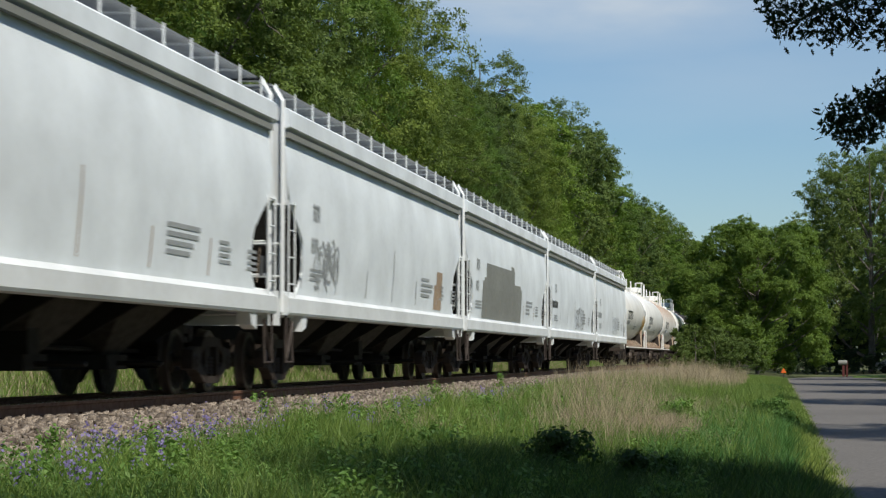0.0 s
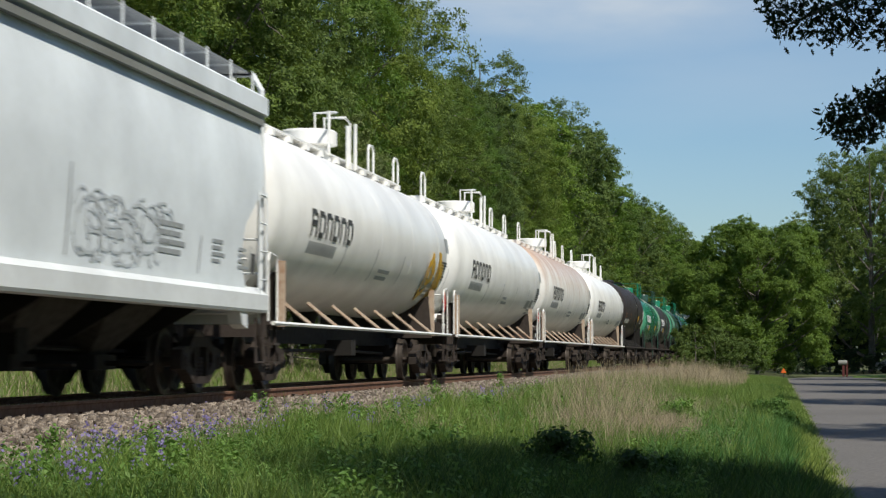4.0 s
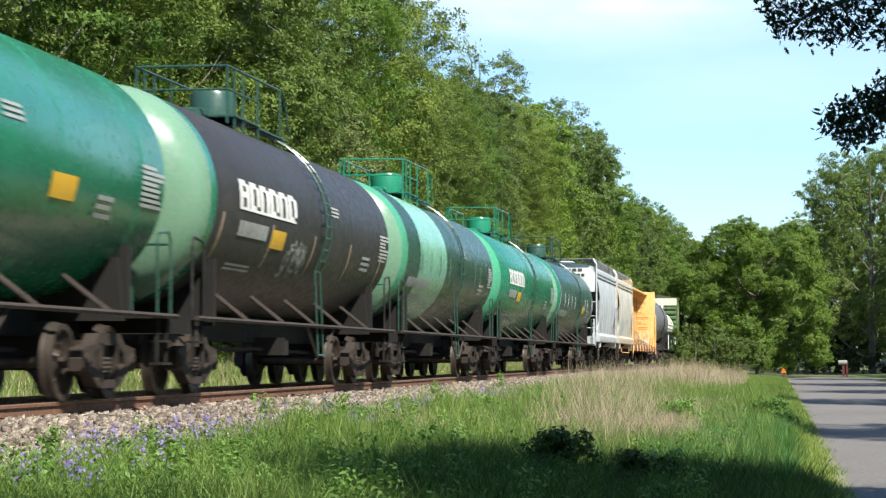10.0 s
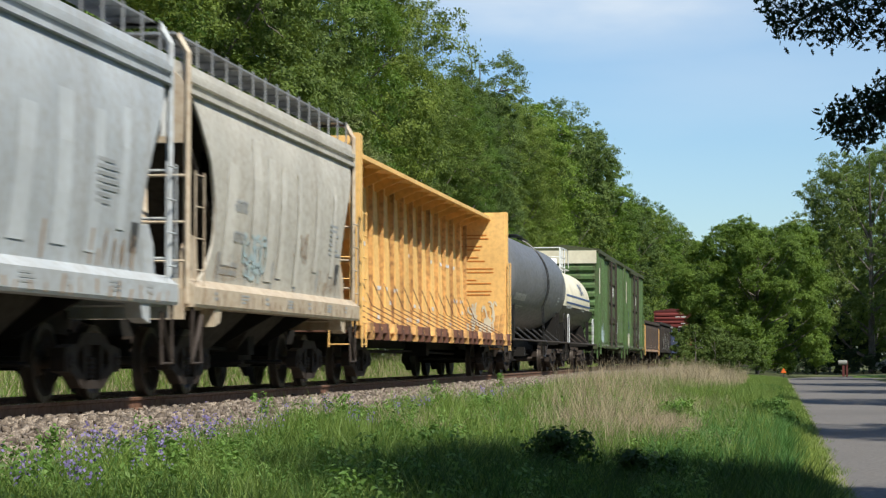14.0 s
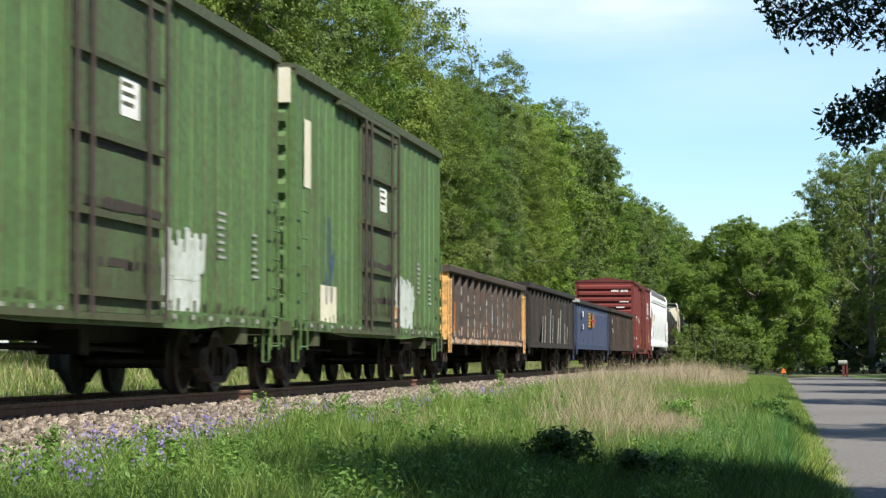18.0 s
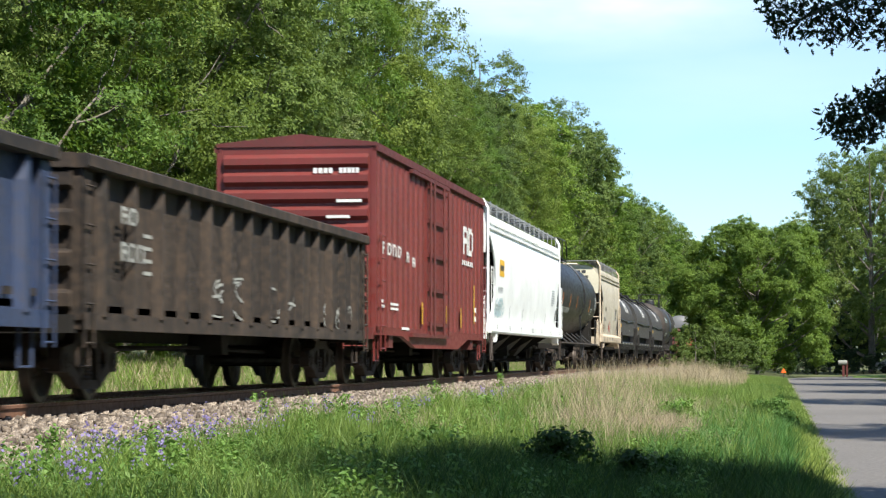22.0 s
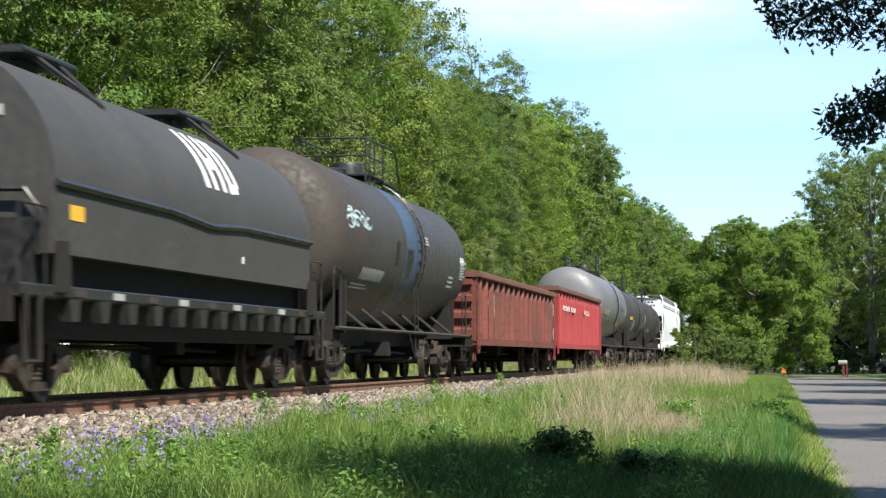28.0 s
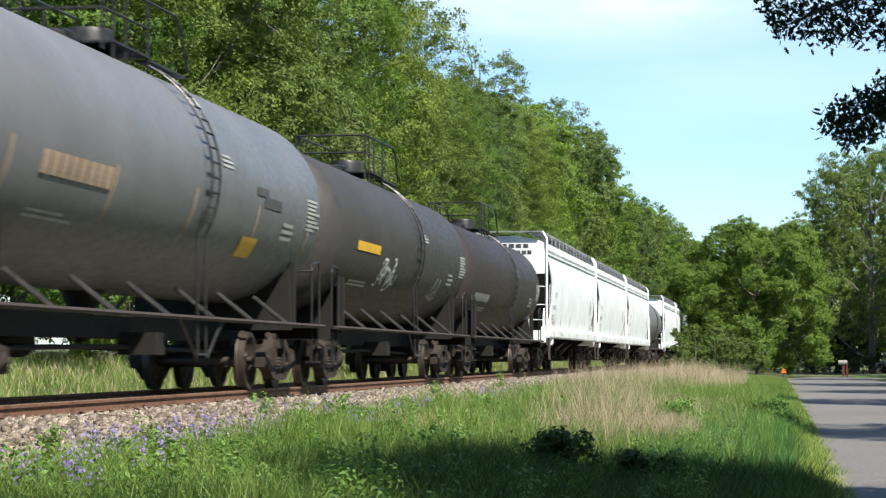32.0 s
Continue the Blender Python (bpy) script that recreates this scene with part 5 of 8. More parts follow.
    part("outlet_valve", Geo().lathe([(1.0, 0.09), (1.0, 0.16), (1.12, 0.18), (zc - R + 0.02, 0.30)], (0, 0, 0), "z", 14).lathe([(0.72, 0.0), (0.72, 0.08), (1.0, 0.09)], (0, 0, 0), "z", 10), M_UNDER, car)
    if style == "walkway":
        part("roof_walk", Geo().box(-0.32, 0.46, -half + 1.3, half - 1.3, top + 0.06, top + 0.10), fittings, car)
        for y in np.linspace(-half + 1.4, half - 1.4, 12):
            part("walk_foot", Geo().box(-0.3, 0.52, y - 0.12, y + 0.12, top - 0.06, top + 0.06), fittings, car)
        for y in (-half + 1.5, half * 0.5, half - 1.5):
            part("loop_rail", Geo().tube([(0.44, y - 0.3, top + 0.08), (0.44, y - 0.3, top + 0.55), (0.44, y - 0.18, top + 0.66), (0.44, y + 0.18, top + 0.66), (0.44, y + 0.3, top + 0.55), (0.44, y + 0.3, top + 0.08)], 0.028, 6), fittings, car)
        part("manway_cover", Geo().lathe([(top - 0.05, 0.46), (top + 0.24, 0.40), (top + 0.26, 0.56), (top + 0.52, 0.56), (top + 0.56, 0.50), (top + 0.58, 0.0)], (0.0, 0.3, 0), "z", 24), fittings, car, smooth=True)
        for e in (-0.75, 1.35):
            part("platform_rail", Geo().tube([(0.62, e, top), (0.62, e, top + 0.80), (0.62, e + (0.7 if e < 0 else -0.5), top + 0.86), (0.2, e + (0.7 if e < 0 else -0.5), top + 0.86), (0.2, e + (0.7 if e < 0 else -0.5), top)], 0.032, 6), fittings, car)
        for yy, tall in ((1.7, 0.82), (0.9, 0.7)):
            part("platform_post", Geo().tube([(0.66, yy, top - 0.1), (0.66, yy, top + tall)], 0.04, 6), fittings, car)
        part("roof_valve", Geo().lathe([(top - 0.02, 0.10), (top + 0.18, 0.10), (top + 0.2, 0.0)], (0.3, 2.6, 0), "z", 10), fittings, car)
        part("roof_valve", Geo().lathe([(top - 0.02, 0.08), (top + 0.16, 0.08), (top + 0.18, 0.0)], (0.3, 3.3, 0), "z", 10), fittings, car)
    else:
        y0, y1 = (-2.9, 1.2) if style in ("dome", "cream") else (-1.5, 2.3)
        if style == "cream":
            y0, y1 = -1.6, 1.9
        yd = {"dome": -1.0, "cream": 1.0, "low": 0.2, "bare": 0.5}[style]
        r, h = {"dome": (0.37, 0.58), "cream": (0.36, 0.45), "low": (0.34, 0.38), "bare": (0.28, 0.22)}[style]
        part("dome_housing", Geo().lathe([(top - 0.10, r), (top + h - 0.05, r), (top + h, r * 0.92), (top + h + 0.02, 0.0)], (0, yd, 0), "z", 28), fittings, car, smooth=True)
        part("manway", Geo().lathe([(top - 0.10, 0.26), (top + 0.14, 0.26), (top + 0.17, 0.20), (top + 0.17, 0)], (0, yd - 1.4, 0), "z", 18), fittings, car, smooth=True)
        part("top_platform", Geo().box(-0.75, 0.75, y0 + 0.4, y0 + 2.0, top + 0.02, top + 0.05).box(0.55, 0.75, y0 + 2.0, y1, top - 0.02, top + 0.01), fittings, car)
        if style != "bare":
            for q in (0.72, -0.72):
                part("platform_rail", Geo().tube([(q, y0, top - 0.12), (q, y0, top + 0.76), (q, y1 - 0.5, top + 0.80), (q, y1 - 0.15, top + 0.66), (q, y1 + 0.2, top + 0.1)], 0.022, 5), fittings, car)
                part("mid_rail", Geo().tube([(q, y0, top + 0.40), (q, y0 + 2.0, top + 0.42)], 0.018, 5), fittings, car)
                for e in (0.45, 1.0, 2.0, 3.6):
                    if y0 + e < y1 - 0.3:
                        part("rail_post", Geo().tube([(q, y0 + e, top - 0.18), (q, y0 + e, top + 0.79)], 0.02, 5), fittings, car)
            part("cross_rail", Geo().tube([(-0.72, y0, top + 0.76), (0.72, y0, top + 0.76)], 0.02, 5).tube([(-0.72, y0, top + 0.4), (0.72, y0, top + 0.4)], 0.018, 5), fittings, car)
        if style == "cream":
            return car, (lambda y, z, e=0.010: (math.sqrt(max(0.01, (R + e) ** 2 - (z - zc) ** 2)), y, z)), half, zc
        # ladder that follows the shell
        low = fittings if fittings is M_BLACK else M_SADDLE
        yl = 0.6
        rail = M_DKGREEN if fittings in (M_GREEN, M_DKGREEN) else fittings
        path = [((R + 0.10) * math.cos(a), (R + 0.10) * math.sin(a) + zc) for a in [radians(d) for d in range(62, -36, -7)]]
        path.append((1.46, 0.55))
        for e in (-0.21, 0.21):
            part("ladder_stile", Geo().tube([(a, yl + e, b) for a, b in path], 0.018, 5), rail, car)
        for k in range(0, len(path)):
            a, b = path[k]
            part("rung", Geo().tube([(a, yl - 0.21, b), (a, yl + 0.21, b)], 0.017, 5), rail, car)
        part("ladder_brace", Geo().tube([(1.46, yl - 1.1, 1.03), (1.46, yl - 0.25, 0.5)], 0.022, 5).tube([(1.46, yl + 1.1, 1.03), (1.46, yl + 0.25, 0.5)], 0.022, 5), low, car)
    surf = lambda y, z, e=0.010: (math.sqrt(max(0.01, (R + e) ** 2 - (z - zc) ** 2)), y, z)
    return car, surf, half, zc


def hopper_car(label, ua, ub, mat, ends, style, frame=None, group="covered hopper cars"):
    """Covered hopper. style 'smooth': long straight side with notched corners; 'curved': flared side with open ends."""
    car, pitch = start_car("covered_hopper", label, "hopper car", group, ua, ub)
    frame = frame or mat
    h = pitch / 2 - 0.38
    iron = frame
    if style == "smooth":
        rows = [(1.54, 1.50, 1.00), (1.56, 1.8, 1.38), (1.59, 2.35, 1.30), (1.60, 2.95, 0.24), (1.58, 3.4, 0.09), (1.50, 4.0, 0.07)]
    else:
        rows = [(1.48, 1.50, 0.75), (1.505, 1.75, 1.16), (1.545, 2.1, 1.36), (1.585, 2.6, 1.26), (1.60, 3.1, 0.98), (1.59, 3.35, 0.74), (1.56, 3.7, 0.42), (1.49, 4.0, 0.20)]

    def width(z):
        return float(np.interp(z, [r[1] for r in rows], [r[0] for r in rows]))
    zs = np.linspace(rows[0][1], rows[-1][1], 15)
    for q in (1, -1):
        # side sheet with its cut-back corners, 4 cm thick
        v = []
        for z in zs:
            y = h - float(np.interp(z, [r[1] for r in rows], [r[2] for r in rows]))
            a = q * width(z)
            v += [(a, -y, z), (a, y, z), (a - q * 0.04, y, z), (a - q * 0.04, -y, z)]
        f = [(4 * k + j, 4 * k + (j + 1) % 4, 4 * k + 4 + (j + 1) % 4, 4 * k + 4 + j) for k in range(14) for j in range(4)]
        part("side_sheet", Geo().add(v, f), mat, car, smooth=True)
    mid = 2.9 if style == "smooth" else 3.3
    lip = 0.16 if style == "smooth" else 0.26
    for s in (1, -1):
        e = [(h - lip, 4.2), (h - lip, mid), (h - 2.9, 1.30), (h - 2.96, 1.30), (h - lip - 0.05, mid + 0.02), (h - lip - 0.05, 4.2)]
        # the dark bay colour also gives the deep shade of the open end
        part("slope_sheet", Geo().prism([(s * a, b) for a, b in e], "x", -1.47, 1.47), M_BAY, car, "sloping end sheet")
    y = h - 0.06
    part("roof", Geo().prism([(1.42, 4.30), (1.05, 4.46), (0.45, 4.54), (-0.45, 4.54), (-1.05, 4.46), (-1.42, 4.30), (-1.42, 4.2), (1.42, 4.2)], "y", -y, y), mat, car)
    for q in (1, -1):
        if style == "smooth":
            chord = [(1.44, 3.98), (1.64, 4.06), (1.64, 4.30), (1.56, 4.36), (1.30, 4.36), (1.30, 3.98)]
        else:
            chord = [(1.44, 3.90), (1.57, 3.92), (1.57, 3.98), (1.52, 3.99), (1.52, 4.06), (1.57, 4.07), (1.57, 4.14), (1.52, 4.15), (1.52, 4.20), (1.50, 4.30), (1.20, 4.42), (1.20, 3.92)]
        part("top_chord", Geo().prism([(q * a, b) for a, b in chord], "y", -h + 0.07, h - 0.07), mat, car)
        if style == "smooth":
            # added dark strip: shade and grime below the overhanging chord
            part("chord_shade_strip", Geo().box(*sorted((q * 1.50, q * 1.60)), -h + 0.14, h - 0.14, 3.90, 3.985), M_PATCHGREY, car, "dark strip for the shade and grime under the roof chord")
        sill = [(1.34, 1.16), (1.62, 1.16), (1.64, 1.20), (1.64, 1.42), (1.50, 1.53), (1.34, 1.53)]
        part("side_sill", Geo().prism([(q * a, b) for a, b in sill], "y", -h + 0.02, h - 0.02), frame, car)
        # running board on the roof edge, carried by brackets
        part("running_board", Geo().box(*sorted((q * 0.86, q * 1.40)), -h + 0.1, h - 0.1, 4.66, 4.69), M_GALV, car, "galvanised grating walkway")
        n = 14
        for k in range(n + 1):
            yy = -h + 0.12 + (2 * h - 0.24) * k / n
            part("walk_bracket", Geo().box(*sorted((q * 1.40, q * 1.425)), yy - 0.016, yy + 0.016, 4.32, 4.72).box(*sorted((q * 0.86, q * 1.42)), yy - 0.02, yy + 0.02, 4.635, 4.658), M_GALV if style == "curved" else frame, car)
    hatch = Geo().lathe([(4.52, 0.42), (4.62, 0.42), (4.66, 0.36), (4.67, 0)], (0, 0, 0), "z", 18).mesh("roof_hatch", frame)
    for k in range(6):
        part("roof_hatch", hatch, frame, car, at=(0, -h + 1.2 + (2 * h - 2.4) * (k + 0.5) / 6, 0))
    for s in (1, -1):
        part("end_walk", Geo().box(-1.4, 1.4, s * (h - 0.10) - 0.28, s * (h - 0.10) + 0.02, 4.66, 4.69), M_GALV, car)
        for q in (1, -1):
            part("corner_post", Geo().tube([(q * 1.52, s * (h - 0.03), 1.2), (q * 1.52, s * (h - 0.03), 4.45), (q * 1.38, s * (h - 0.03), 4.68)], 0.048, 4), frame, car)
            if style == "curved":
                part("slope_brace", Geo().tube([(q * 0.75, s * (h - 0.55), 3.5), (q * 0.95, s * (h - 0.08), 1.5)], 0.07, 5), frame, car)
        part("end_platform", Geo().box(-1.45, 1.45, s * (h - 0.6) - 0.6, s * (h - 0.6) + 0.6, 1.14, 1.24).box(-1.5, 1.5, s * h - 0.06, s * h + 0.02, 1.0, 1.40), frame, car)
        if style == "smooth":
            part("end_post", Geo().box(-1.52, 1.52, s * (h - 0.06) - 0.03, s * (h - 0.06) + 0.03, 4.15, 4.36).prism([(1.40, 2.85), (1.60, 2.85), (1.58, 3.4), (1.52, 4.1), (1.36, 4.1)], "y", s * (h - 0.09) - 0.05, s * (h - 0.09) + 0.05), frame, car)
        else:
            part("end_sheet", Geo().prism([(-1.46, 3.28), (1.46, 3.28), (1.5, 4.05), (1.1, 4.45), (0, 4.54), (-1.1, 4.45), (-1.5, 4.05)], "y", s * (h - 0.04) - 0.02, s * (h - 0.04) + 0.02), ends, car, "upper end sheet")
            flare = [(s * (h - 1.05), 1.5), (s * (h - 0.25), 1.5), (s * (h - 0.30), 1.9), (s * (h - 0.55), 2.15), (s * (h - 0.95), 2.1)]
            for q in (1, -1):
                part("lower_flare", Geo().prism(flare, "x", *sorted((q * 1.36, q * 1.40))), frame, car)
        lad = part("ladder", ladder(s * (h - 0.30), 1.18, 2.92, 1.62, 0.44, 0.42, 0.016 if style == "smooth" else 0.012), iron, car)
        for z in (1.75, 2.25, 2.85):
            part("end_rail", Geo().tube([(-1.5, s * (h + 0.02), z), (1.5, s * (h + 0.02), z)], 0.02, 5), iron, car)
        part("sill_step", Geo().tube([(1.575, s * (h - 0.1), 1.18), (1.575, s * (h - 0.1), 0.44), (1.575, s * (h - 0.55), 0.44), (1.575, s * (h - 0.55), 1.06), (1.575, s * (h - 0.14), 0.50)], 0.028, 4), M_SADDLE, car)
        part("brake_gear", Geo().box(-0.6, 0.25, s * (h - 0.4) - 0.2, s * (h - 0.4) + 0.15, 1.26, 1.75).lathe([(-0.02, 0.0), (-0.02, 0.26), (0.02, 0.26), (0.02, 0.0)], (0.55, s * (h - 0.05), 1.95), "y", 16), iron, car)
        part("jacking_pad", Geo().prism([(s * (h - 1.55), 1.16), (s * (h - 1.15), 1.16), (s * (h - 1.15), 0.92), (s * (h - 1.45), 0.98)], "x", 1.40, 1.60), frame, car)
    truck = h - 1.75
    running_gear(car, truck, pitch, 0.98)
    # discharge hoppers
    bays = 4 if pitch > 17 else 2
    span = 2 * truck - 2.6
    for k in range(bays):
        yy = -span / 2 + span * (k + 0.5) / bays
        d = span / bays / 2
        v = [(-1.3, yy - d, 1.5), (1.3, yy - d, 1.5), (1.3, yy + d, 1.5), (-1.3, yy + d, 1.5), (-0.5, yy - 0.35, 0.55), (0.5, yy - 0.35, 0.55), (0.5, yy + 0.35, 0.55), (-0.5, yy + 0.35, 0.55)]
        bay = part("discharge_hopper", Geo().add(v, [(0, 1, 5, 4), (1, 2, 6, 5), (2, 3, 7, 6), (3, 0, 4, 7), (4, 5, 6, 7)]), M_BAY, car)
        part("outlet_gate", Geo().box(-0.6, 0.6, yy - 0.42, yy + 0.42, 0.36, 0.55).tube([(-1.2, yy, 0.44), (1.2, yy, 0.44)], 0.035, 6), M_UNDER, bay)
        part("bay_partition", Geo().prism([(-1.45, 1.2), (1.45, 1.2), (0.6, 0.72), (-0.6, 0.72)], "y", yy + d - 0.03, yy + d + 0.03), M_UNDER, car)
    surf = lambda y, z, e=0.008: (width(z) + e, y, z)
    return car, surf, h


def box_car(label, ua, ub, mat, grime, top, roof, style, group="boxcars"):
    car, pitch = start_car("boxcar", label, "boxcar", group, ua, ub)
    h, w, lo = pitch / 2 - 0.62, 1.50, 0.98
    part("body", Geo().box(-w, w, -h, h, lo, top), mat, car)
    part("roof", Geo().prism([(-w - 0.06, top - 0.03), (w + 0.06, top - 0.03), (w + 0.06, top + 0.04), (0.0, top + 0.20), (-w - 0.06, top + 0.04)], "y", -h - 0.03, h + 0.03), roof, car)
    n = 16
    for k in range(n):
        y = -h + 0.4 + (2 * h - 0.8) * k / (n - 1)
        part("roof_rib", Geo().prism([(-w - 0.02, top + 0.03), (w + 0.02, top + 0.03), (0, top + 0.25)], "y", y - 0.04, y + 0.04), roof, car)
    door0, door1 = (-2.0, 1.5) if style == "tall" else (-1.7, 1.0)
    proud = 0.02 if style == "tall" else 0.055
    for q in (1, -1):
        part("top_rail", Geo().box(*sorted((q * (w - 0.02), q * (w + 0.10))), -h - 0.01, h + 0.01, top - 0.13, top - 0.02), roof, car)
        drop = 0.10 if style == "tall" else 0.28
        sill = [(-h, lo - 0.04), (-h * 0.62, lo - 0.04), (-h * 0.40, lo - drop), (h * 0.40, lo - drop), (h * 0.62, lo - 0.04), (h, lo - 0.04), (h, lo + 0.12), (-h, lo + 0.12)]
        part("side_sill", Geo().prism(sill, "x", *sorted((q * (w - 0.04), q * (w + 0.05)))), mat, car)
        ribs = 9
        for side, (a, b) in ((0, (-h + 0.12, door0 - 0.15)), (1, (door1 + 0.15, h - 0.12))):
            for k in range(ribs):
                y = a + (b - a) * (k + 0.5) / ribs
                wd = (b - a) / ribs * 0.30
                part("side_rib", Geo().prism([(q * (w - 0.01), y - wd - 0.03), (q * (w + proud), y - wd), (q * (w + proud), y + wd), (q * (w - 0.01), y + wd + 0.03)], "z", lo + 0.10, top - 0.22), mat, car)
        d = part("door", Geo().box(*sorted((q * (w + 0.01), q * (w + 0.07))), door0, door1, lo + 0.04, top - 0.22), M_DOORGREEN if style == "tall" else mat, car, "sliding door with stiffening bars")
        for k in range(5):
            z = lo + 0.25 + (top - lo - 0.6) * k / 4
            part("door_bar", Geo().box(*sorted((q * (w + 0.06), q * (w + 0.13))), door0, door1, z - 0.04, z + 0.04), grime, d)
        for y in (door0, door0 + 0.55, door1 - 0.75, door1):
            part("lock_rod", Geo().tube([(q * (w + 0.15), y, lo), (q * (w + 0.15), y, top - 0.25)], 0.028, 6), M_SADDLE if style == "tall" else grime, d)
        part("lower_door_track", Geo().box(*sorted((q * w, q * (w + 0.14))), door0 - 2.3, door1 + 0.2, lo - 0.05, lo + 0.03), grime, car)
        part("upper_door_track", Geo().box(*sorted((q * w, q * (w + 0.14))), door0 - 2.3, door1 + 0.2, top - 0.24, top - 0.16), grime, car)
        for s in (1, -1):
            part("corner_post", Geo().box(*sorted((q * (w - 0.05), q * (w + 0.05))), s * (h - 0.06) - 0.07, s * (h - 0.06) + 0.07, lo, top - 0.05), mat, car)
            part("ladder", ladder(s * (h - 0.40), lo - 0.35, lo + 1.9, q * (w + 0.11), 0.5, 0.38, 0.015), mat, car)
            part("sill_step", Geo().tube([(q * (w - 0.03), s * (h - 0.2), lo), (q * (w - 0.03), s * (h - 0.2), 0.45), (q * (w - 0.03), s * (h - 0.6), 0.45), (q * (w - 0.03), s * (h - 0.6), lo)], 0.022, 5), mat, car)
            part("jacking_pad", Geo().box(*sorted((q * (w - 0.25), q * w)), s * (h - 1.9) - 0.2, s * (h - 1.9) + 0.2, lo - 0.28, lo), grime, car)
    for s in (1, -1):
        m = 9 if style == "tall" else 10
        z0, z1 = lo + 0.12, top - (0.62 if style == "tall" else 0.15)
        for k in range(m):
            z = z0 + (z1 - z0) * (k + 0.5) / m
            t = (z1 - z0) / m * 0.36
            part("end_rib", Geo().prism([(s * (h - 0.01), z - t - 0.03), (s * (h + 0.09), z - t * 0.5), (s * (h + 0.09), z + t * 0.5), (s * (h - 0.01), z + t + 0.03)], "x", -w + 0.10, w - 0.10), mat, car)
        if style == "tall":
            part("end_panel", Geo().box(-w + 0.03, w - 0.03, *sorted((s * h, s * (h + 0.10))), top - 0.58, top - 0.03), M_CREAM, car, "pale cream panel at the top of the end")
        part("end_ladder", ladder(s * (h + 0.13), lo - 0.3, lo + 1.7, w - 0.33, 0.45, 0.38, 0.015, False), mat, car)
        part("end_sill", Geo().box(-w, w, *sorted((s * (h - 0.02), s * (h + 0.16))), lo - 0.12, lo + 0.10), grime, car)
        part("brake_wheel", Geo().lathe([(-0.02, 0.20), (-0.02, 0.26), (0.02, 0.26), (0.02, 0.20), (-0.02, 0.20)], (-0.5, s * (h + 0.22), lo + 1.2), "y", 16).box(-0.53, -0.47, *sorted((s * h, s * (h + 0.22))), lo + 1.17, lo + 1.23), grime, car)
    running_gear(car, h - 1.75, pitch, 0.9)
    return car, (lambda y, z, e=proud + 0.009: (w + e, y, z)), h


def gondola(label, ua, ub, mat, rim, top, ribs=14, trim=None, group="gondolas"):
    car, pitch = start_car("gondola_car", label, "gondola", group, ua, ub)
    h, w, lo = pitch / 2 - 0.55, 1.46, 0.92
    trim = trim or mat
    part("floor", Geo().box(-w, w, -h, h, 1.02, 1.10), M_RUSTRIM, car)
    for q in (1, -1):
        part("side_sheet", Geo().box(*sorted((q * (w - 0.03), q * w)), -h, h, lo + 0.02, top - 0.03), mat, car)
        part("top_chord", Geo().box(*sorted((q * (w - 0.12), q * (w + 0.17))), -h - 0.08, h + 0.08, top - 0.16, top, 0.02), rim, car)
        part("side_sill", Geo().box(*sorted((q * (w - 0.05), q * (w + 0.10))), -h, h, lo - 0.10, lo + 0.08), mat, car)
        for k in range(ribs):
            y = -h + 0.75 + (2 * h - 1.5) * k / (ribs - 1)
            g = Geo()
            x0, x1 = q * (w - 0.005), q * (w + 0.12)
            a, b, c = 0.12, 0.07, 0.03
            v = [(x0, y - a, lo + 0.05), (x1, y - b, lo + 0.05), (x1, y + b, lo + 0.05), (x0, y + a, lo + 0.05), (x0, y - a, top - 0.42), (x1, y - b, top - 0.42), (x1, y + b, top - 0.42), (x0, y + a, top - 0.42),
                 (x0, y - c - 0.03, top - 0.15), (x1, y - c, top - 0.15), (x1, y + c, top - 0.15), (x0, y + c + 0.03, top - 0.15)]
            f = [(0, 1, 5, 4), (1, 2, 6, 5), (2, 3, 7, 6), (4, 5, 9, 8), (5, 6, 10, 9), (6, 7, 11, 10), (0, 3, 2, 1), (8, 9, 10, 11)]
            part("side_rib", g.add(v, f), mat, car)
        for s in (1, -1):
            part("corner_post", Geo().box(*sorted((q * (w - 0.05), q * (w + 0.09))), s * (h - 0.14) - 0.17, s * (h - 0.14) + 0.16, lo, top - 0.16, 0.02), trim, car)
            part("ladder", ladder(s * (h - 0.12), lo - 0.3, top - 0.3, q * (w + 0.13), 0.34, 0.38, 0.015), trim, car)
            part("sill_step", Geo().tube([(q * (w - 0.03), s * (h - 0.2), lo), (q * (w - 0.03), s * (h - 0.2), 0.42), (q * (w - 0.03), s * (h - 0.6), 0.42), (q * (w - 0.03), s * (h - 0.6), lo)], 0.022, 5), mat, car)
    for s in (1, -1):
        part("end_sheet", Geo().box(-w, w, *sorted((s * (h - 0.04), s * h)), lo, top - 0.03), mat, car)
        part("end_chord", Geo().box(-w, w, *sorted((s * (h - 0.08), s * (h + 0.14))), top - 0.16, top + 0.004), rim, car)
        for k in range(4):
            z = lo + 0.22 + (top - lo - 0.5) * k / 3
            part("end_rib", Geo().prism([(s * h, z - 0.12), (s * (h + 0.11), z - 0.07), (s * (h + 0.11), z + 0.07), (s * h, z + 0.12)], "x", -w + 0.02, w - 0.02), trim, car)
        part("end_sill", Geo().box(-w, w, *sorted((s * (h - 0.1), s * (h + 0.12))), lo - 0.14, lo + 0.06), M_UNDER, car)
    running_gear(car, h - 1.7, pitch, 0.9)
    return car, (lambda y, z, e=0.006: (w + e, y, z)), h


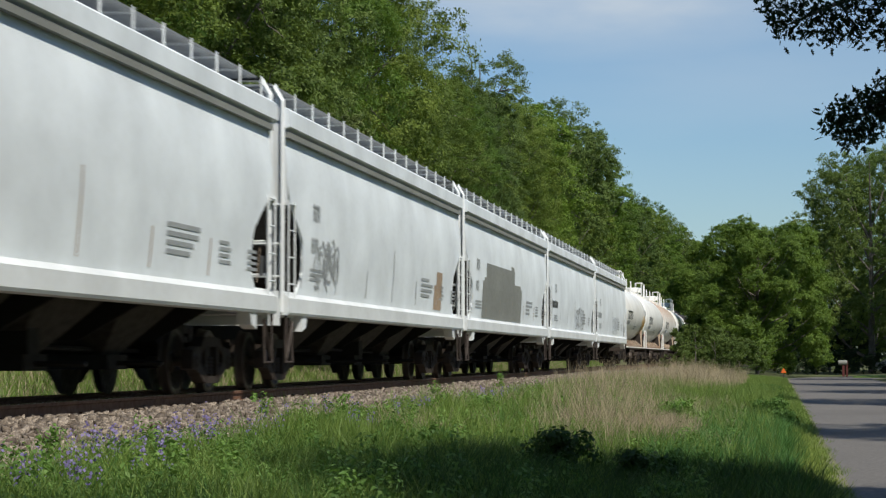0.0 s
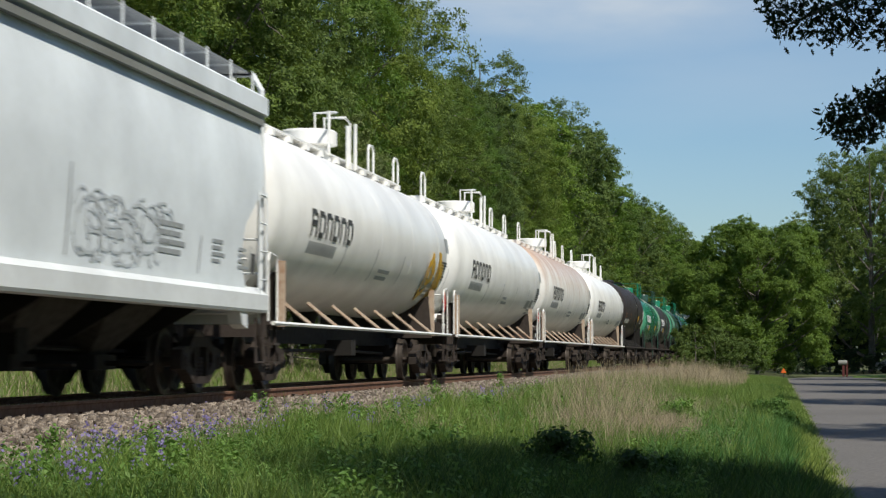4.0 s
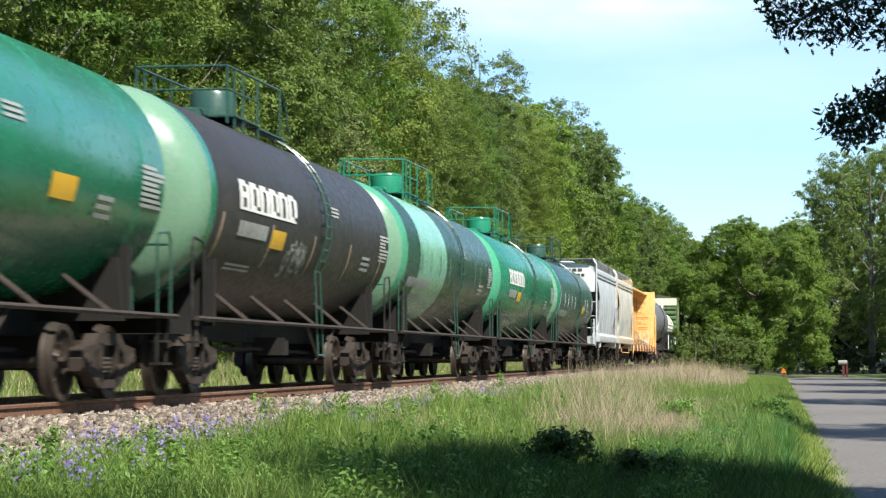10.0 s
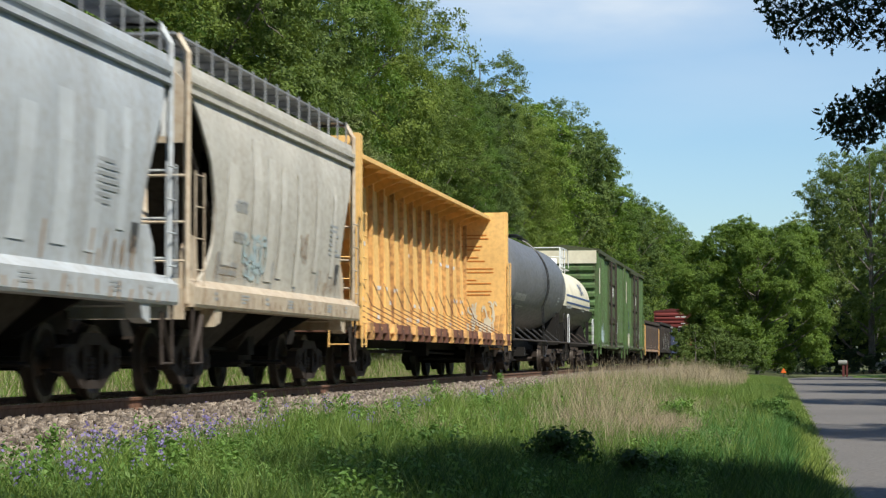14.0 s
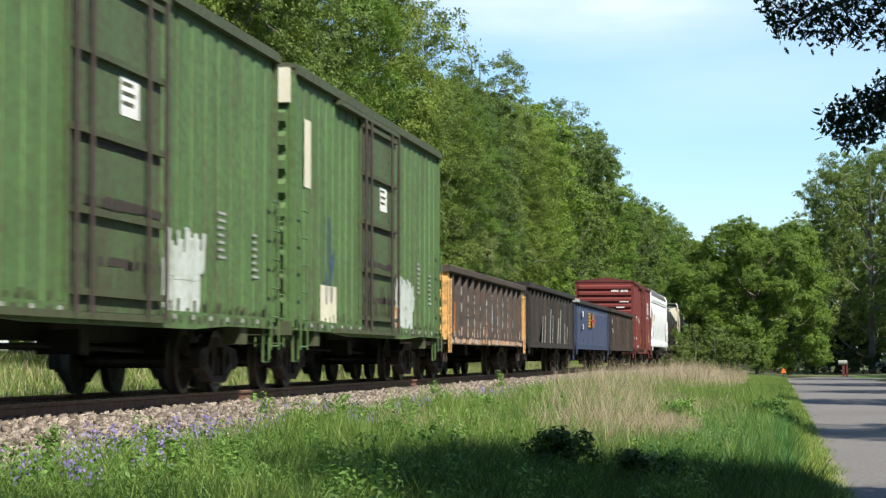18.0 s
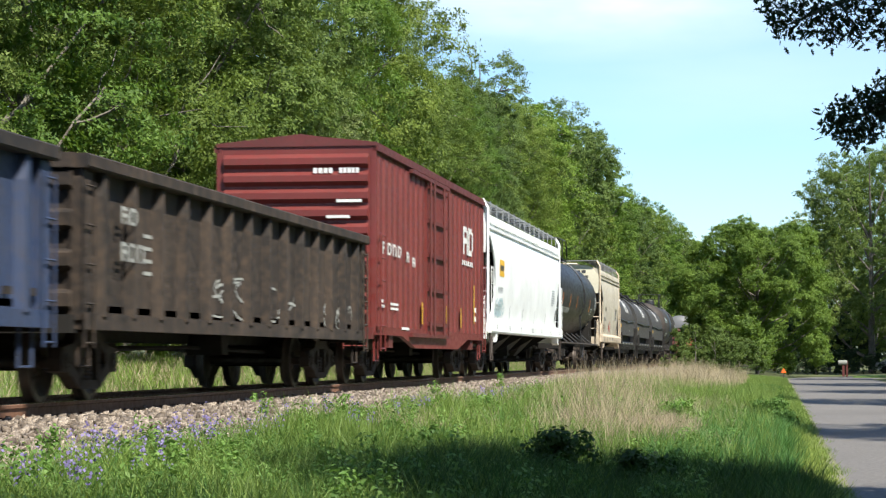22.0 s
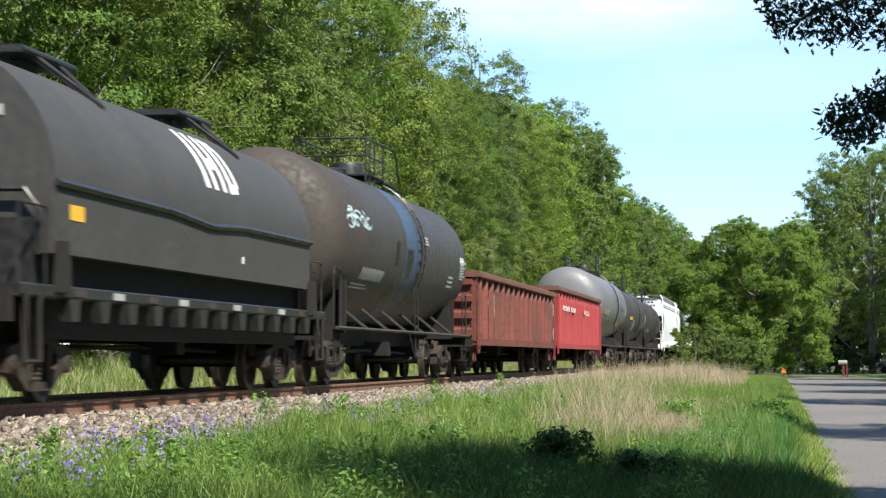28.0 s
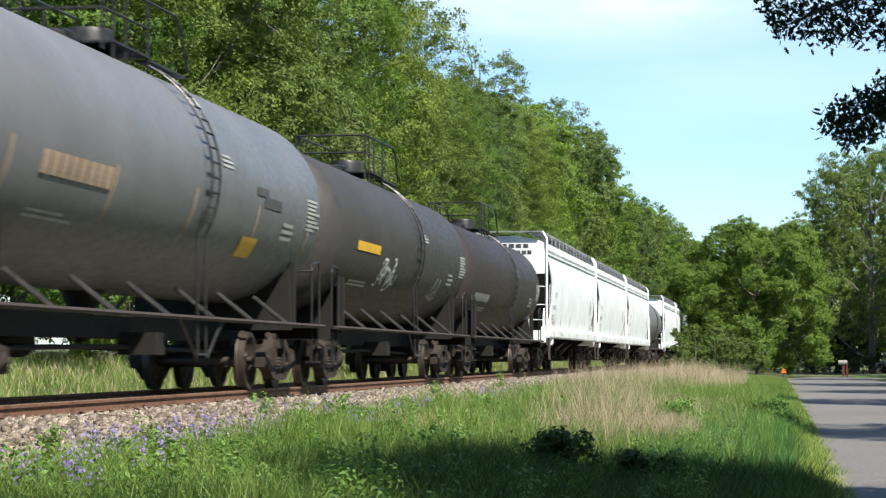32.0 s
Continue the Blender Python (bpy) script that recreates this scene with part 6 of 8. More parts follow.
def centre_beam(label, ua, ub):
    car, pitch = start_car("centrebeam_flatcar", label, "flatcar", "", ua, ub)
    h, top = pitch / 2 - 0.55, 4.63
    part("deck", Geo().box(-1.42, 1.42, -h, h, 0.98, 1.08), M_RUSTRIM, car, "rusty deck")
    for q in (1, -1):
        part("side_sill", Geo().box(*sorted((q * 1.36, q * 1.5)), -h, h, 0.86, 1.10, 0.02), M_YELLOWRUST, car)
        n = 26
        for k in range(n):
            y = -h + 0.6 + (2 * h - 1.2) * k / (n - 1)
            part("winch", Geo().prism([(y - 0.16, 0.98), (y + 0.16, 0.98), (y + 0.10, 1.16), (y - 0.10, 1.16)], "x", *sorted((q * 1.44, q * 1.58))).box(*sorted((q * 1.50, q * 1.60)), y - 0.07, y + 0.07, 0.84, 1.0), M_YELLOWRUST if k % 3 == 0 else M_RUSTRIM, car)
    for s in (1, -1):
        head = part("bulkhead", Geo().box(-1.40, 1.40, *sorted((s * (h - 0.36), s * (h - 0.30))), 1.08, top), M_YELLOW, car, "yellow end bulkhead")
        for q in (1, -1):
            part("bulkhead_post", Geo().box(*sorted((q * 1.28, q * 1.46)), *sorted((s * (h - 0.28), s * h)), 1.0, top + 0.02, 0.03), M_YELLOW, head)
        for k in range(7):
            part("bulkhead_rib", Geo().box(-1.30, 1.30, *sorted((s * (h - 0.30), s * (h - 0.20))), 1.3 + k * 0.46, 1.42 + k * 0.46), M_YELLOW, head)
        part("ladder", ladder(s * (h - 0.14), 0.7, 3.2, 1.52, 0.4, 0.38, 0.016), M_YELLOW, car)
        part("end_ladder", ladder(s * (h + 0.05), 0.7, 2.4, 1.1, 0.4, 0.38, 0.016, False), M_YELLOW, car)
    part("top_chord", Geo().prism([(-1.0, 4.42), (-1.0, 4.51), (-0.2, 4.57), (0.2, 4.57), (1.0, 4.51), (1.0, 4.42), (0.2, 4.49), (-0.2, 4.49)], "y", -h + 0.3, h - 0.3), M_YELLOW, car)
    n = 15
    for k in range(n + 1):
        y = -h + 1.4 + (2 * h - 2.8) * k / n
        col = Geo()
        for q in (1, -1):
            col.add([(q * 0.26, y - 0.22, 4.44), (q * 0.26, y + 0.22, 4.44), (q * 0.36, y + 0.34, 1.08), (q * 0.36, y - 0.34, 1.08), (0, y - 0.22, 4.44), (0, y + 0.22, 4.44), (0, y + 0.34, 1.08), (0, y - 0.34, 1.08)],
                    [(0, 1, 2, 3), (0, 3, 7, 4), (1, 5, 6, 2), (0, 4, 5, 1)])
        c = part("column", col, M_YELLOW, car)
        part("chord_bracket", Geo().prism([(0.1, 4.08), (0.94, 4.43), (0.1, 4.50)], "y", y - 0.03, y + 0.03).prism([(-0.1, 4.08), (-0.94, 4.43), (-0.1, 4.50)], "y", y - 0.03, y + 0.03), M_YELLOW, c)
        for q in (1, -1):
            part("column_flange", Geo().box(*sorted((q * 0.30, q * 0.40)), y + 0.37, y + 0.41, 1.08, 4.44), M_YELLOWRUST, c, "rusty yellow column flange")
        if k < n:
            d = (2 * h - 2.8) / n
            part("web_panel", Geo().box(-0.10, 0.10, y + 0.20, y + d - 0.20, 1.08, 2.5 + 0.9 * (k % 2)), M_YELLOW, car)
        for q in (1, -1):
            part("tie_cable", Geo().tube([(q * 0.34, y + 0.40, 2.3), (q * 0.60, y + 0.55, 1.6), (q * 1.44, y + 0.85, 1.12)], 0.011, 4), M_RUSTRIM, car)
    running_gear(car, h - 2.0, pitch, 0.9)
    return car, h


def coil_car(label, ua, ub):
    car, pitch = start_car("coil_car", label, "coil car", "covered coil cars", ua, ub)
    h = pitch / 2 - 0.45
    c = h - 1.15
    n = 12
    arc = [(1.45 * math.cos(a), 2.40 + 1.50 * math.sin(a)) for a in [math.pi * k / (2 * n) for k in range(n + 1)]]
    out = [(1.45, 1.62), (1.45, 2.34)] + arc
    prof = out + [(-a, b) for a, b in reversed(out[:-1])]
    cover = part("cover", Geo().prism(prof, "y", -c, c), M_COIL, car, "chalky black steel coil cover", smooth=True)
    for q in (1, -1):
        part("flange", Geo().tube([(q * 1.47, -c, 2.38), (q * 1.47, -c * 0.3, 2.36), (q * 1.47, 0, 2.28), (q * 1.47, c * 0.3, 2.36), (q * 1.47, c, 2.38)], 0.045, 5), M_BLACK, cover)
        for s in (1, -1):
            part("cover_grip", Geo().tube([(q * 0.2, s * (c + 0.01), 2.3), (q * 0.2, s * (c + 0.1), 2.3), (q * 1.15, s * (c + 0.1), 2.3), (q * 1.3, s * (c + 0.1), 2.1), (q * 1.3, s * (c + 0.1), 1.6)], 0.035, 6), M_BLACK, cover)
            part("lift_strut", Geo().tube([(q * 0.25, s * c * 0.52 - 0.45, 4.12), (q * 0.98, s * c * 0.52, 3.52), (q * 0.25, s * c * 0.52 + 0.45, 4.12)], 0.045, 5), M_BLACK, cover)
            part("cover_guide", Geo().prism([(s * (c - 0.1) - 0.18, 1.2), (s * (c - 0.1) + 0.18, 1.2), (s * (c - 0.1) + 0.08, 1.75), (s * (c - 0.1) - 0.08, 1.75)], "x", *sorted((q * 1.46, q * 1.56))), M_UNDER, car)
    for s in (1, -1):
        part("lift_beam", Geo().box(-0.35, 0.35, s * c * 0.52 - 1.0, s * c * 0.52 + 1.0, 4.08, 4.17, 0.03).box(-0.06, 0.06, s * c * 0.52 - 0.3, s * c * 0.52 + 0.3, 3.88, 4.09), M_BLACK, cover)
        part("end_platform", Geo().box(-1.45, 1.45, *sorted((s * (c + 0.1), s * h)), 1.18, 1.26), M_UNDER, car)
        part("end_bulkhead", Geo().box(-1.25, 1.25, *sorted((s * (c + 0.04), s * (c + 0.10))), 1.26, 2.0), M_BLACK, car)
        part("hand_rail", Geo().tube([(1.42, s * (c + 0.2), 1.2), (1.42, s * (c + 0.2), 2.1), (1.42, s * (h - 0.1), 2.1), (1.42, s * (h - 0.1), 1.2)], 0.022, 5), M_BLACK, car)
        part("sill_step", Geo().tube([(1.46, s * (h - 0.2), 1.2), (1.46, s * (h - 0.2), 0.47), (1.46, s * (h - 0.65), 0.47), (1.46, s * (h - 0.65), 1.2)], 0.045, 4), M_UNDER, car)
        part("end_sill", Geo().box(-1.4, 1.4, s * h - 0.08, s * h + 0.04, 0.88, 1.22), M_UNDER, car)
    for q in (1, -1):
        part("deck_sill", Geo().box(*sorted((q * 1.2, q * 1.48)), -h, h, 1.14, 1.28, 0.02), M_BLACK, car)
        part("trough_side", Geo().box(*sorted((q * 1.1, q * 1.2)), -c, c, 1.28, 1.75), M_UNDER, car)
        part("side_beam", Geo().box(*sorted((q * 0.9, q * 1.2)), -c, c, 0.72, 1.14), M_UNDER, car)
        for k in range(12):
            y = -c + 0.5 + (2 * c - 1.0) * k / 11
            part("stake_pocket", Geo().prism([(y - 0.20, 1.14), (y + 0.20, 1.14), (y + 0.14, 0.90), (y - 0.14, 0.90)], "x", *sorted((q * 1.40, q * 1.52))), M_BLACK, car)
        for k in range(9):
            y = -c + 0.8 + (2 * c - 1.6) * k / 8
            part("deck_marker", Geo().box(*sorted((q * 1.482, q * 1.492)), y - 0.2, y + 0.2, 1.17, 1.25), M_MARKFADE if k % 2 else M_SADDLE, car)
    running_gear(car, h - 1.75, pitch, 0.92)

    def surf(y, z, e=0.006):
        if z < 2.40:
            return (1.45 + e, y, z)
        a = math.asin(min(1, (z - 2.40) / (1.50 + e)))
        return ((1.45 + e) * math.cos(a), y, z)
    return car, surf, c


# ---- the train, from its head to its tail ----
def build_train():
    R = random.Random(9)
    # white covered hoppers
    U = [12.8, 32.4, 52.2, 72.1, 91.55, 110.8]
    for i in range(5):
        car, s, h = hopper_car("long pale grey covered hopper with white sill and stencils", U[i], U[i + 1], M_HOPPER, M_HOPPER, "smooth", M_WHITE)
        hopper_marks(car, s, h, i)
    # white and rust-streaked tank cars
    U = [110.8, 130.2, 150.6, 170.1, 190.0]
    for i in range(4):
        mat = (M_TANKWHITE, M_TANKWHITE, M_RUSTTOP, M_TANKWHITE)[i]
        text = "rust-streaked white pressure tank car with brown top" if i == 2 else "white pressure tank car with grimy underside"
        car, s, h, zc = tank_car(text, U[i], U[i + 1], 4.38, mat, M_TANKWHITE, "walkway", 1.5)
        white_tank_marks(car, s, h, zc, i)
    # pale and lighter green near ends paint the sun glint on the heads
    specs = [("black-brown tank car with faded stencils", 190.0, 207.3, 4.50, M_BROWN, M_BLACK, "bare", ()),
             ("bright green tank car with black walkway and dome", 207.3, 223.8, 4.20, M_GREEN, M_DKGREEN, "dome", ((0.02, 0.34, M_GLINTDASH, "painted sun glint on the tank end"), (0.34, 0.66, M_MIDGREEN, "green end band lightened for sunlight"))),
             ("black tank car with painted end glint and green dome", 223.8, 239.8, 4.22, M_BLACKGREY, M_BLACK, "dome", ((0.02, 0.72, M_GLINTDASH, "painted sun glint on the tank end"), (0.72, 1.0, M_GREEN, "bright green end band"))),
             ("dark green tank car with pale green bands", 239.8, 255.9, 4.22, M_DKGREEN, M_DKGREEN, "dome", ((0.02, 0.40, M_GLINTDASH, "painted sun glint on the tank end"), (0.40, 0.75, M_MIDGREEN, "green end band lightened for sunlight"), (2.4, 6.2, M_PALEGREEN, "broad pale green band"))),
             ("bright green tank car with white wordmark blocks", 255.9, 272.4, 4.22, M_GREEN, M_DKGREEN, "dome", ((0.02, 0.5, M_MIDGREEN, "green tank end lightened for sunlight"),)),
             ("dark green tank car with white dashes", 272.4, 288.8, 4.22, M_DKGREEN, M_DKGREEN, "dome", ((0.02, 0.42, M_GLINTDASH, "painted sun glint on the tank end"), (0.42, 0.92, M_GREEN, "bright green end band"), (0.94, 1.02, M_MARKWHITE, "thin white line")))]
    for i, (text, a, b, top, shell, frame, style, stripes) in enumerate(specs):
        car, s, h, zc = tank_car(text, a, b, top, shell, frame if shell is not M_BROWN else M_BLACK, style, 1.5, stripes, M_BLACK if i == 0 else M_GREEN if i in (1, 3, 4) else M_DKGREEN)
        dark_tank_marks(car, s, h, zc, i)
    car, s, h = hopper_car("short light grey covered hopper with curved sides", 288.8, 300.9, M_LIGHTGREY, M_WHITE, "curved", M_LIGHTGREY)
    short_hopper_marks(car, s, h, 0)
    car, s, h = hopper_car("short grimy beige covered hopper with spray paint", 300.9, 312.95, M_BEIGE, M_BUFF, "curved", M_BUFF)
    short_hopper_marks(car, s, h, 1)
    car, h = centre_beam("yellow centre-beam lumber flatcar, empty and rusty", 312.95, 336.8)
    beam_marks(car, h)
    car, s, h, zc = tank_car("plain grey tank car with black grime", 336.8, 354.4, 4.45, M_GREYTANK, M_BLACK, "bare", 1.5)
    dark_tank_marks(car, s, h, zc, 6)
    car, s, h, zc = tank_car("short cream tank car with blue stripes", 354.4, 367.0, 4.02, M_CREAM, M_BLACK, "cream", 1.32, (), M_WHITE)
    g = Geo()
    for z in (zc + 0.11, zc - 0.17):
        patch(g, s, -h + 0.75, h - 0.5, z, z + 0.07, 2)
    part("blue_stripe", g, M_MARKBLUE, car, "thin blue stripes")
    part("lettering", lines(glyphs(Geo(), s, -h + 1.0, -h + 3.0, zc - 0.36, zc - 0.22, 9), s, 1.6, 3.2, zc - 0.4, zc - 0.22, 2, 3), M_MARKGREY, car, "grey stencil bars")
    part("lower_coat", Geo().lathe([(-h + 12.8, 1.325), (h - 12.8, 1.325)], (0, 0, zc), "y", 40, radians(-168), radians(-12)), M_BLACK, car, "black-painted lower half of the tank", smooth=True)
    part("emblem", scribble(Geo(), s, 1.2, 3.0, zc + 0.28, zc + 0.78, 9, 4, 0.06), M_MARKBLUE, car, "blue emblem shape")
    for i, (a, b) in enumerate(((367.0, 384.2), (384.2, 400.5))):
        car, s, h = box_car("tall green boxcar with rust and sprayed patches", a, b, M_BOXGREEN, M_BOXGREEN2, 5.10, M_BOXGREEN2, "tall")
        green_box_marks(car, s, h, i)
    car, s, h = gondola("peeling brown gondola with yellow ends and graffiti", 400.5, 417.0, M_PEEL, M_PEEL, 2.64, 13, M_YELLOWRUST)
    gondola_marks(car, s, h, 0)
    car, s, h = gondola("black gondola with white sprayed strokes", 417.0, 433.3, M_DARKGON, M_DARKGON, 2.80, 13)
    gondola_marks(car, s, h, 1)
    car, s, h = gondola("blue gondola with faded yellow and red marks", 433.3, 450.4, M_BLUE, M_DARKGON, 2.72, 14)
    gondola_marks(car, s, h, 2)
    car, s, h = gondola("sooty brown and black gondola with faint stencils", 450.4, 468.1, M_BROWNGON, M_BROWNGON, 2.74, 14)
    gondola_marks(car, s, h, 3)
    car, s, h = box_car("oxide red boxcar with white marks", 468.1, 484.8, M_BOXRED, M_BOXRED2, 4.55, M_BOXRED2, "low")
    red_box_marks(car, s, h)
    car, s, h = hopper_car("clean white covered hopper with yellow panel", 484.8, 505.0, M_WHITE2, M_WHITE2, "curved", M_WHITE2)
    short_hopper_marks(car, s, h, 2)
    car, s, h, zc = tank_car("black tank car with orange streaks", 505.0, 522.3, 4.36, M_BLACK, M_BLACK, "low", 1.5)
    dark_tank_marks(car, s, h, zc, 7)
    car, s, h = hopper_car("short sand-coloured covered hopper with graffiti", 522.3, 534.6, M_SAND, M_CREAM, "curved", M_BUFF)
    short_hopper_marks(car, s, h, 3)
    for i, (a, b) in enumerate(((534.6, 548.4), (548.4, 563.3), (563.3, 579.4))):
        car, s, c = coil_car("black covered coil car with white emblem panel", a, b)
        coil_marks(car, s, c, i)
    car, s, h, zc = tank_car("black tank car with pale graffiti and blue band", 579.4, 596.9, 4.25, M_TANKDULL, M_BLACK, "low", 1.5, ((7.2, 9.0, paint("dull_blue_band_paint", (0.040, 0.072, 0.125), 0.55, 0.5, (0.045, 0.043, 0.04), 1.2), "dull blue band"), (0.02, 2.7, M_TANKBROWN, "rusty brown near end of the tank")))
    dark_tank_marks(car, s, h, zc, 8)
    car, s, h = gondola("rusty red gondola with orange patches", 596.9, 617.5, M_RUSTGON, M_RUSTRIM, 2.70, 16)
    gondola_marks(car, s, h, 4)
    car, s, h = gondola("bright red gondola with white graffiti", 617.5, 637.5, M_REDGON, M_RUSTRIM, 2.98, 16)
    gondola_marks(car, s, h, 5)
    car, s, h, zc = tank_car("grey tank car with black ladder", 637.5, 655.3, 4.48, M_GREYTANK, M_BLACK, "low", 1.55)
    dark_tank_marks(car, s, h, zc, 9)
    car, s, h, zc = tank_car("black tank car with white scrawl", 655.3, 673.0, 4.30, M_TANKDULL, M_BLACK, "low", 1.5)
    dark_tank_marks(car, s, h, zc, 10)
    car, s, h, zc = tank_car("black tank car with small white stencils", 673.0, 690.6, 4.15, M_BROWN, M_BLACK, "low", 1.45)
    dark_tank_marks(car, s, h, zc, 11)
    for i, (a, b) in enumerate(((690.6, 710.9), (710.9, 730.1), (730.1, 750.5))):
        car, s, h = hopper_car("white covered hopper with curved sides", a, b, M_WHITE, M_WHITE, "curved", M_WHITE)
        short_hopper_marks(car, s, h, 4)
    tank_car("grey tank car far back in the train", 750.5, 767.5, 4.2, M_GREYTANK, M_BLACK, "low", 1.5)
    hopper_car("white covered hopper far back in the train", 767.5, 787.0, M_WHITE, M_WHITE, "curved", M_WHITE)
    hopper_car("white covered hopper far back in the train", 787.0, 806.5, M_WHITE, M_WHITE, "curved", M_WHITE)
    tank_car("black tank car far back in the train", 806.5, 823.0, 4.2, M_BLACK, M_BLACK, "low", 1.5)


def hopper_marks(car, s, h, i):
    g = Geo()
    rings(g, s, -h + 2.0, -h + 2.55, 2.72, 3.0, 3)
    rings(g, s, -h + 1.9, -h + 2.45, 2.20, 2.45, 3)
    part("reporting_mark", g, M_MARKGREY, car, "grey stencil blocks")
    g = Geo()
    lines(g, s, 3.6, 5.3, 1.75, 2.2, 4, i)
    lines(g, s, 6.2, 7.0, 1.75, 2.1, 4, i + 3)
    lines(g, s, h - 1.6, h - 1.0, 1.72, 2.05, 4, i + 5)
    lines(g, s, -h + 1.9, -h + 3.3, 1.72, 1.95, 3, i + 8)
    part("stencil_block", g, M_MARKGREY, car, "rows of small grey stencil bars")
    for k in range(7):
        y = -h + 1.2 + k * (2 * h - 2.2) / 6
        part("reflector_strip", patch(Geo(), s, y, y + 0.05, 1.6, 2.1 + (0.5 if k == 3 else 0), 3, 0.07), M_SPRAYBROWN if i in (0, 2) else M_MARKGREY, car, "narrow upright reflector strip")
    part("data_plate", patch(Geo(), s, h - 0.85, h - 0.60, 1.70, 2.0), M_MARKBLACK, car)
    if i == 1:
        part("paint_patch", patch(patch(Geo(), s, 5.4, 6.5, 1.56, 2.1, 4), s, 5.7, 6.5, 2.1, 2.4, 3), M_SPRAYBROWN, car, "brown touch-up paint over graffiti")
        part("graffiti", scribble(Geo(), s, -h + 2.0, -h + 4.2, 1.6, 2.5, 16, 2, 0.05), M_MARKGREY, car, "grey spray scrawl")
    if i == 2:
        g = Geo()
        patch(g, s, -h + 3.2, -h + 11.9, 1.52, 2.48, 6)
        patch(g, s, -h + 3.5, -h + 11.6, 2.48, 2.58, 2)
        patch(g, s, -h + 3.9, -h + 10.1, 2.58, 2.96, 4)
        patch(g, s, -h + 9.3, -h + 10.0, 2.96, 3.07, 2)
        part("paint_patch", g, M_PATCHGREY, car, "large grey patch painted over graffiti")
    if i in (3, 4):
        part("graffiti", scribble(Geo(), s, 0.3, 4.4, 1.56, 2.42, 30, i, 0.03), M_MARKGREY if i == 3 else M_PALESTREAK, car, "grey spray scrawl")
        part("reporting_bar", glyphs(Geo(), s, -h + 1.2, -h + 3.0, 2.2, 2.42, 6, 0.1), M_MARKBLACK if i == 3 else M_MARKGREY, car)


def white_tank_marks(car, s, h, zc, i):
    zc -= 0.35
    part("wordmark", rings(Geo(), s, -h + 2.85, -h + 6.5, zc - 0.02, zc + 0.43, 6, 0.22, 0.22), M_MARKBLACK, car, "black wordmark drawn as plain hollow blocks")
    g = Geo()
    glyphs(g, s, -h + 2.9, -h + 5.2, zc - 0.30, zc - 0.10, 9, 0.2)
    lines(g, s, 0.5, 1.8, zc - 0.55, zc - 0.3, 2, i)
    lines(g, s, h - 2.4, h - 1.4, zc - 0.7, zc - 0.3, 4, i + 2)
    part("stencil_block", g, M_MARKGREY, car, "grey stencil bars")
    g = Geo()
    patch(g, s, h - 3.3, h - 2.5, zc - 0.50, zc - 0.26, 3)
    patch(g, s, h - 2.3, h - 1.75, zc - 0.42, zc - 0.22, 3)
    patch(g, s, h - 0.85, h - 0.42, zc + 0.38, zc + 0.72, 4)
    part("data_panel", g, M_MARKGREY, car, "dark grey stencilled data panels")
    part("capacity_stencil", lines(Geo(), s, h - 1.45, h - 0.5, zc - 0.28, zc + 0.16, 7, i + 6, 0.62), M_MARKBLACK, car, "block of small black stencil bars")
    for k in range(5):
        y = -h * 0.35 + k * h * 0.33
        part("reflector_strip", patch(Geo(), s, y, y + 0.05, zc - 0.55, zc + 0.05, 5, 0.05), M_MARKGREY, car, "thin upright strip")
    part("placard", Geo().prism([(h - 0.42, 1.55), (h - 0.17, 1.80), (h - 0.42, 2.05), (h - 0.67, 1.80)], "x", 1.395, 1.415), M_MARKRED, car, "red diamond placard")
    part("placard_post", Geo().box(1.36, 1.39, h - 0.45, h - 0.39, 1.0, 1.85), M_TANKWHITE, car)
    if i == 0:
        part("graffiti", scribble(Geo(), s, h - 3.4, h - 1.0, zc - 0.9, zc + 0.4, 14, 31, 0.10), M_AMBER, car, "yellow spray graffiti")



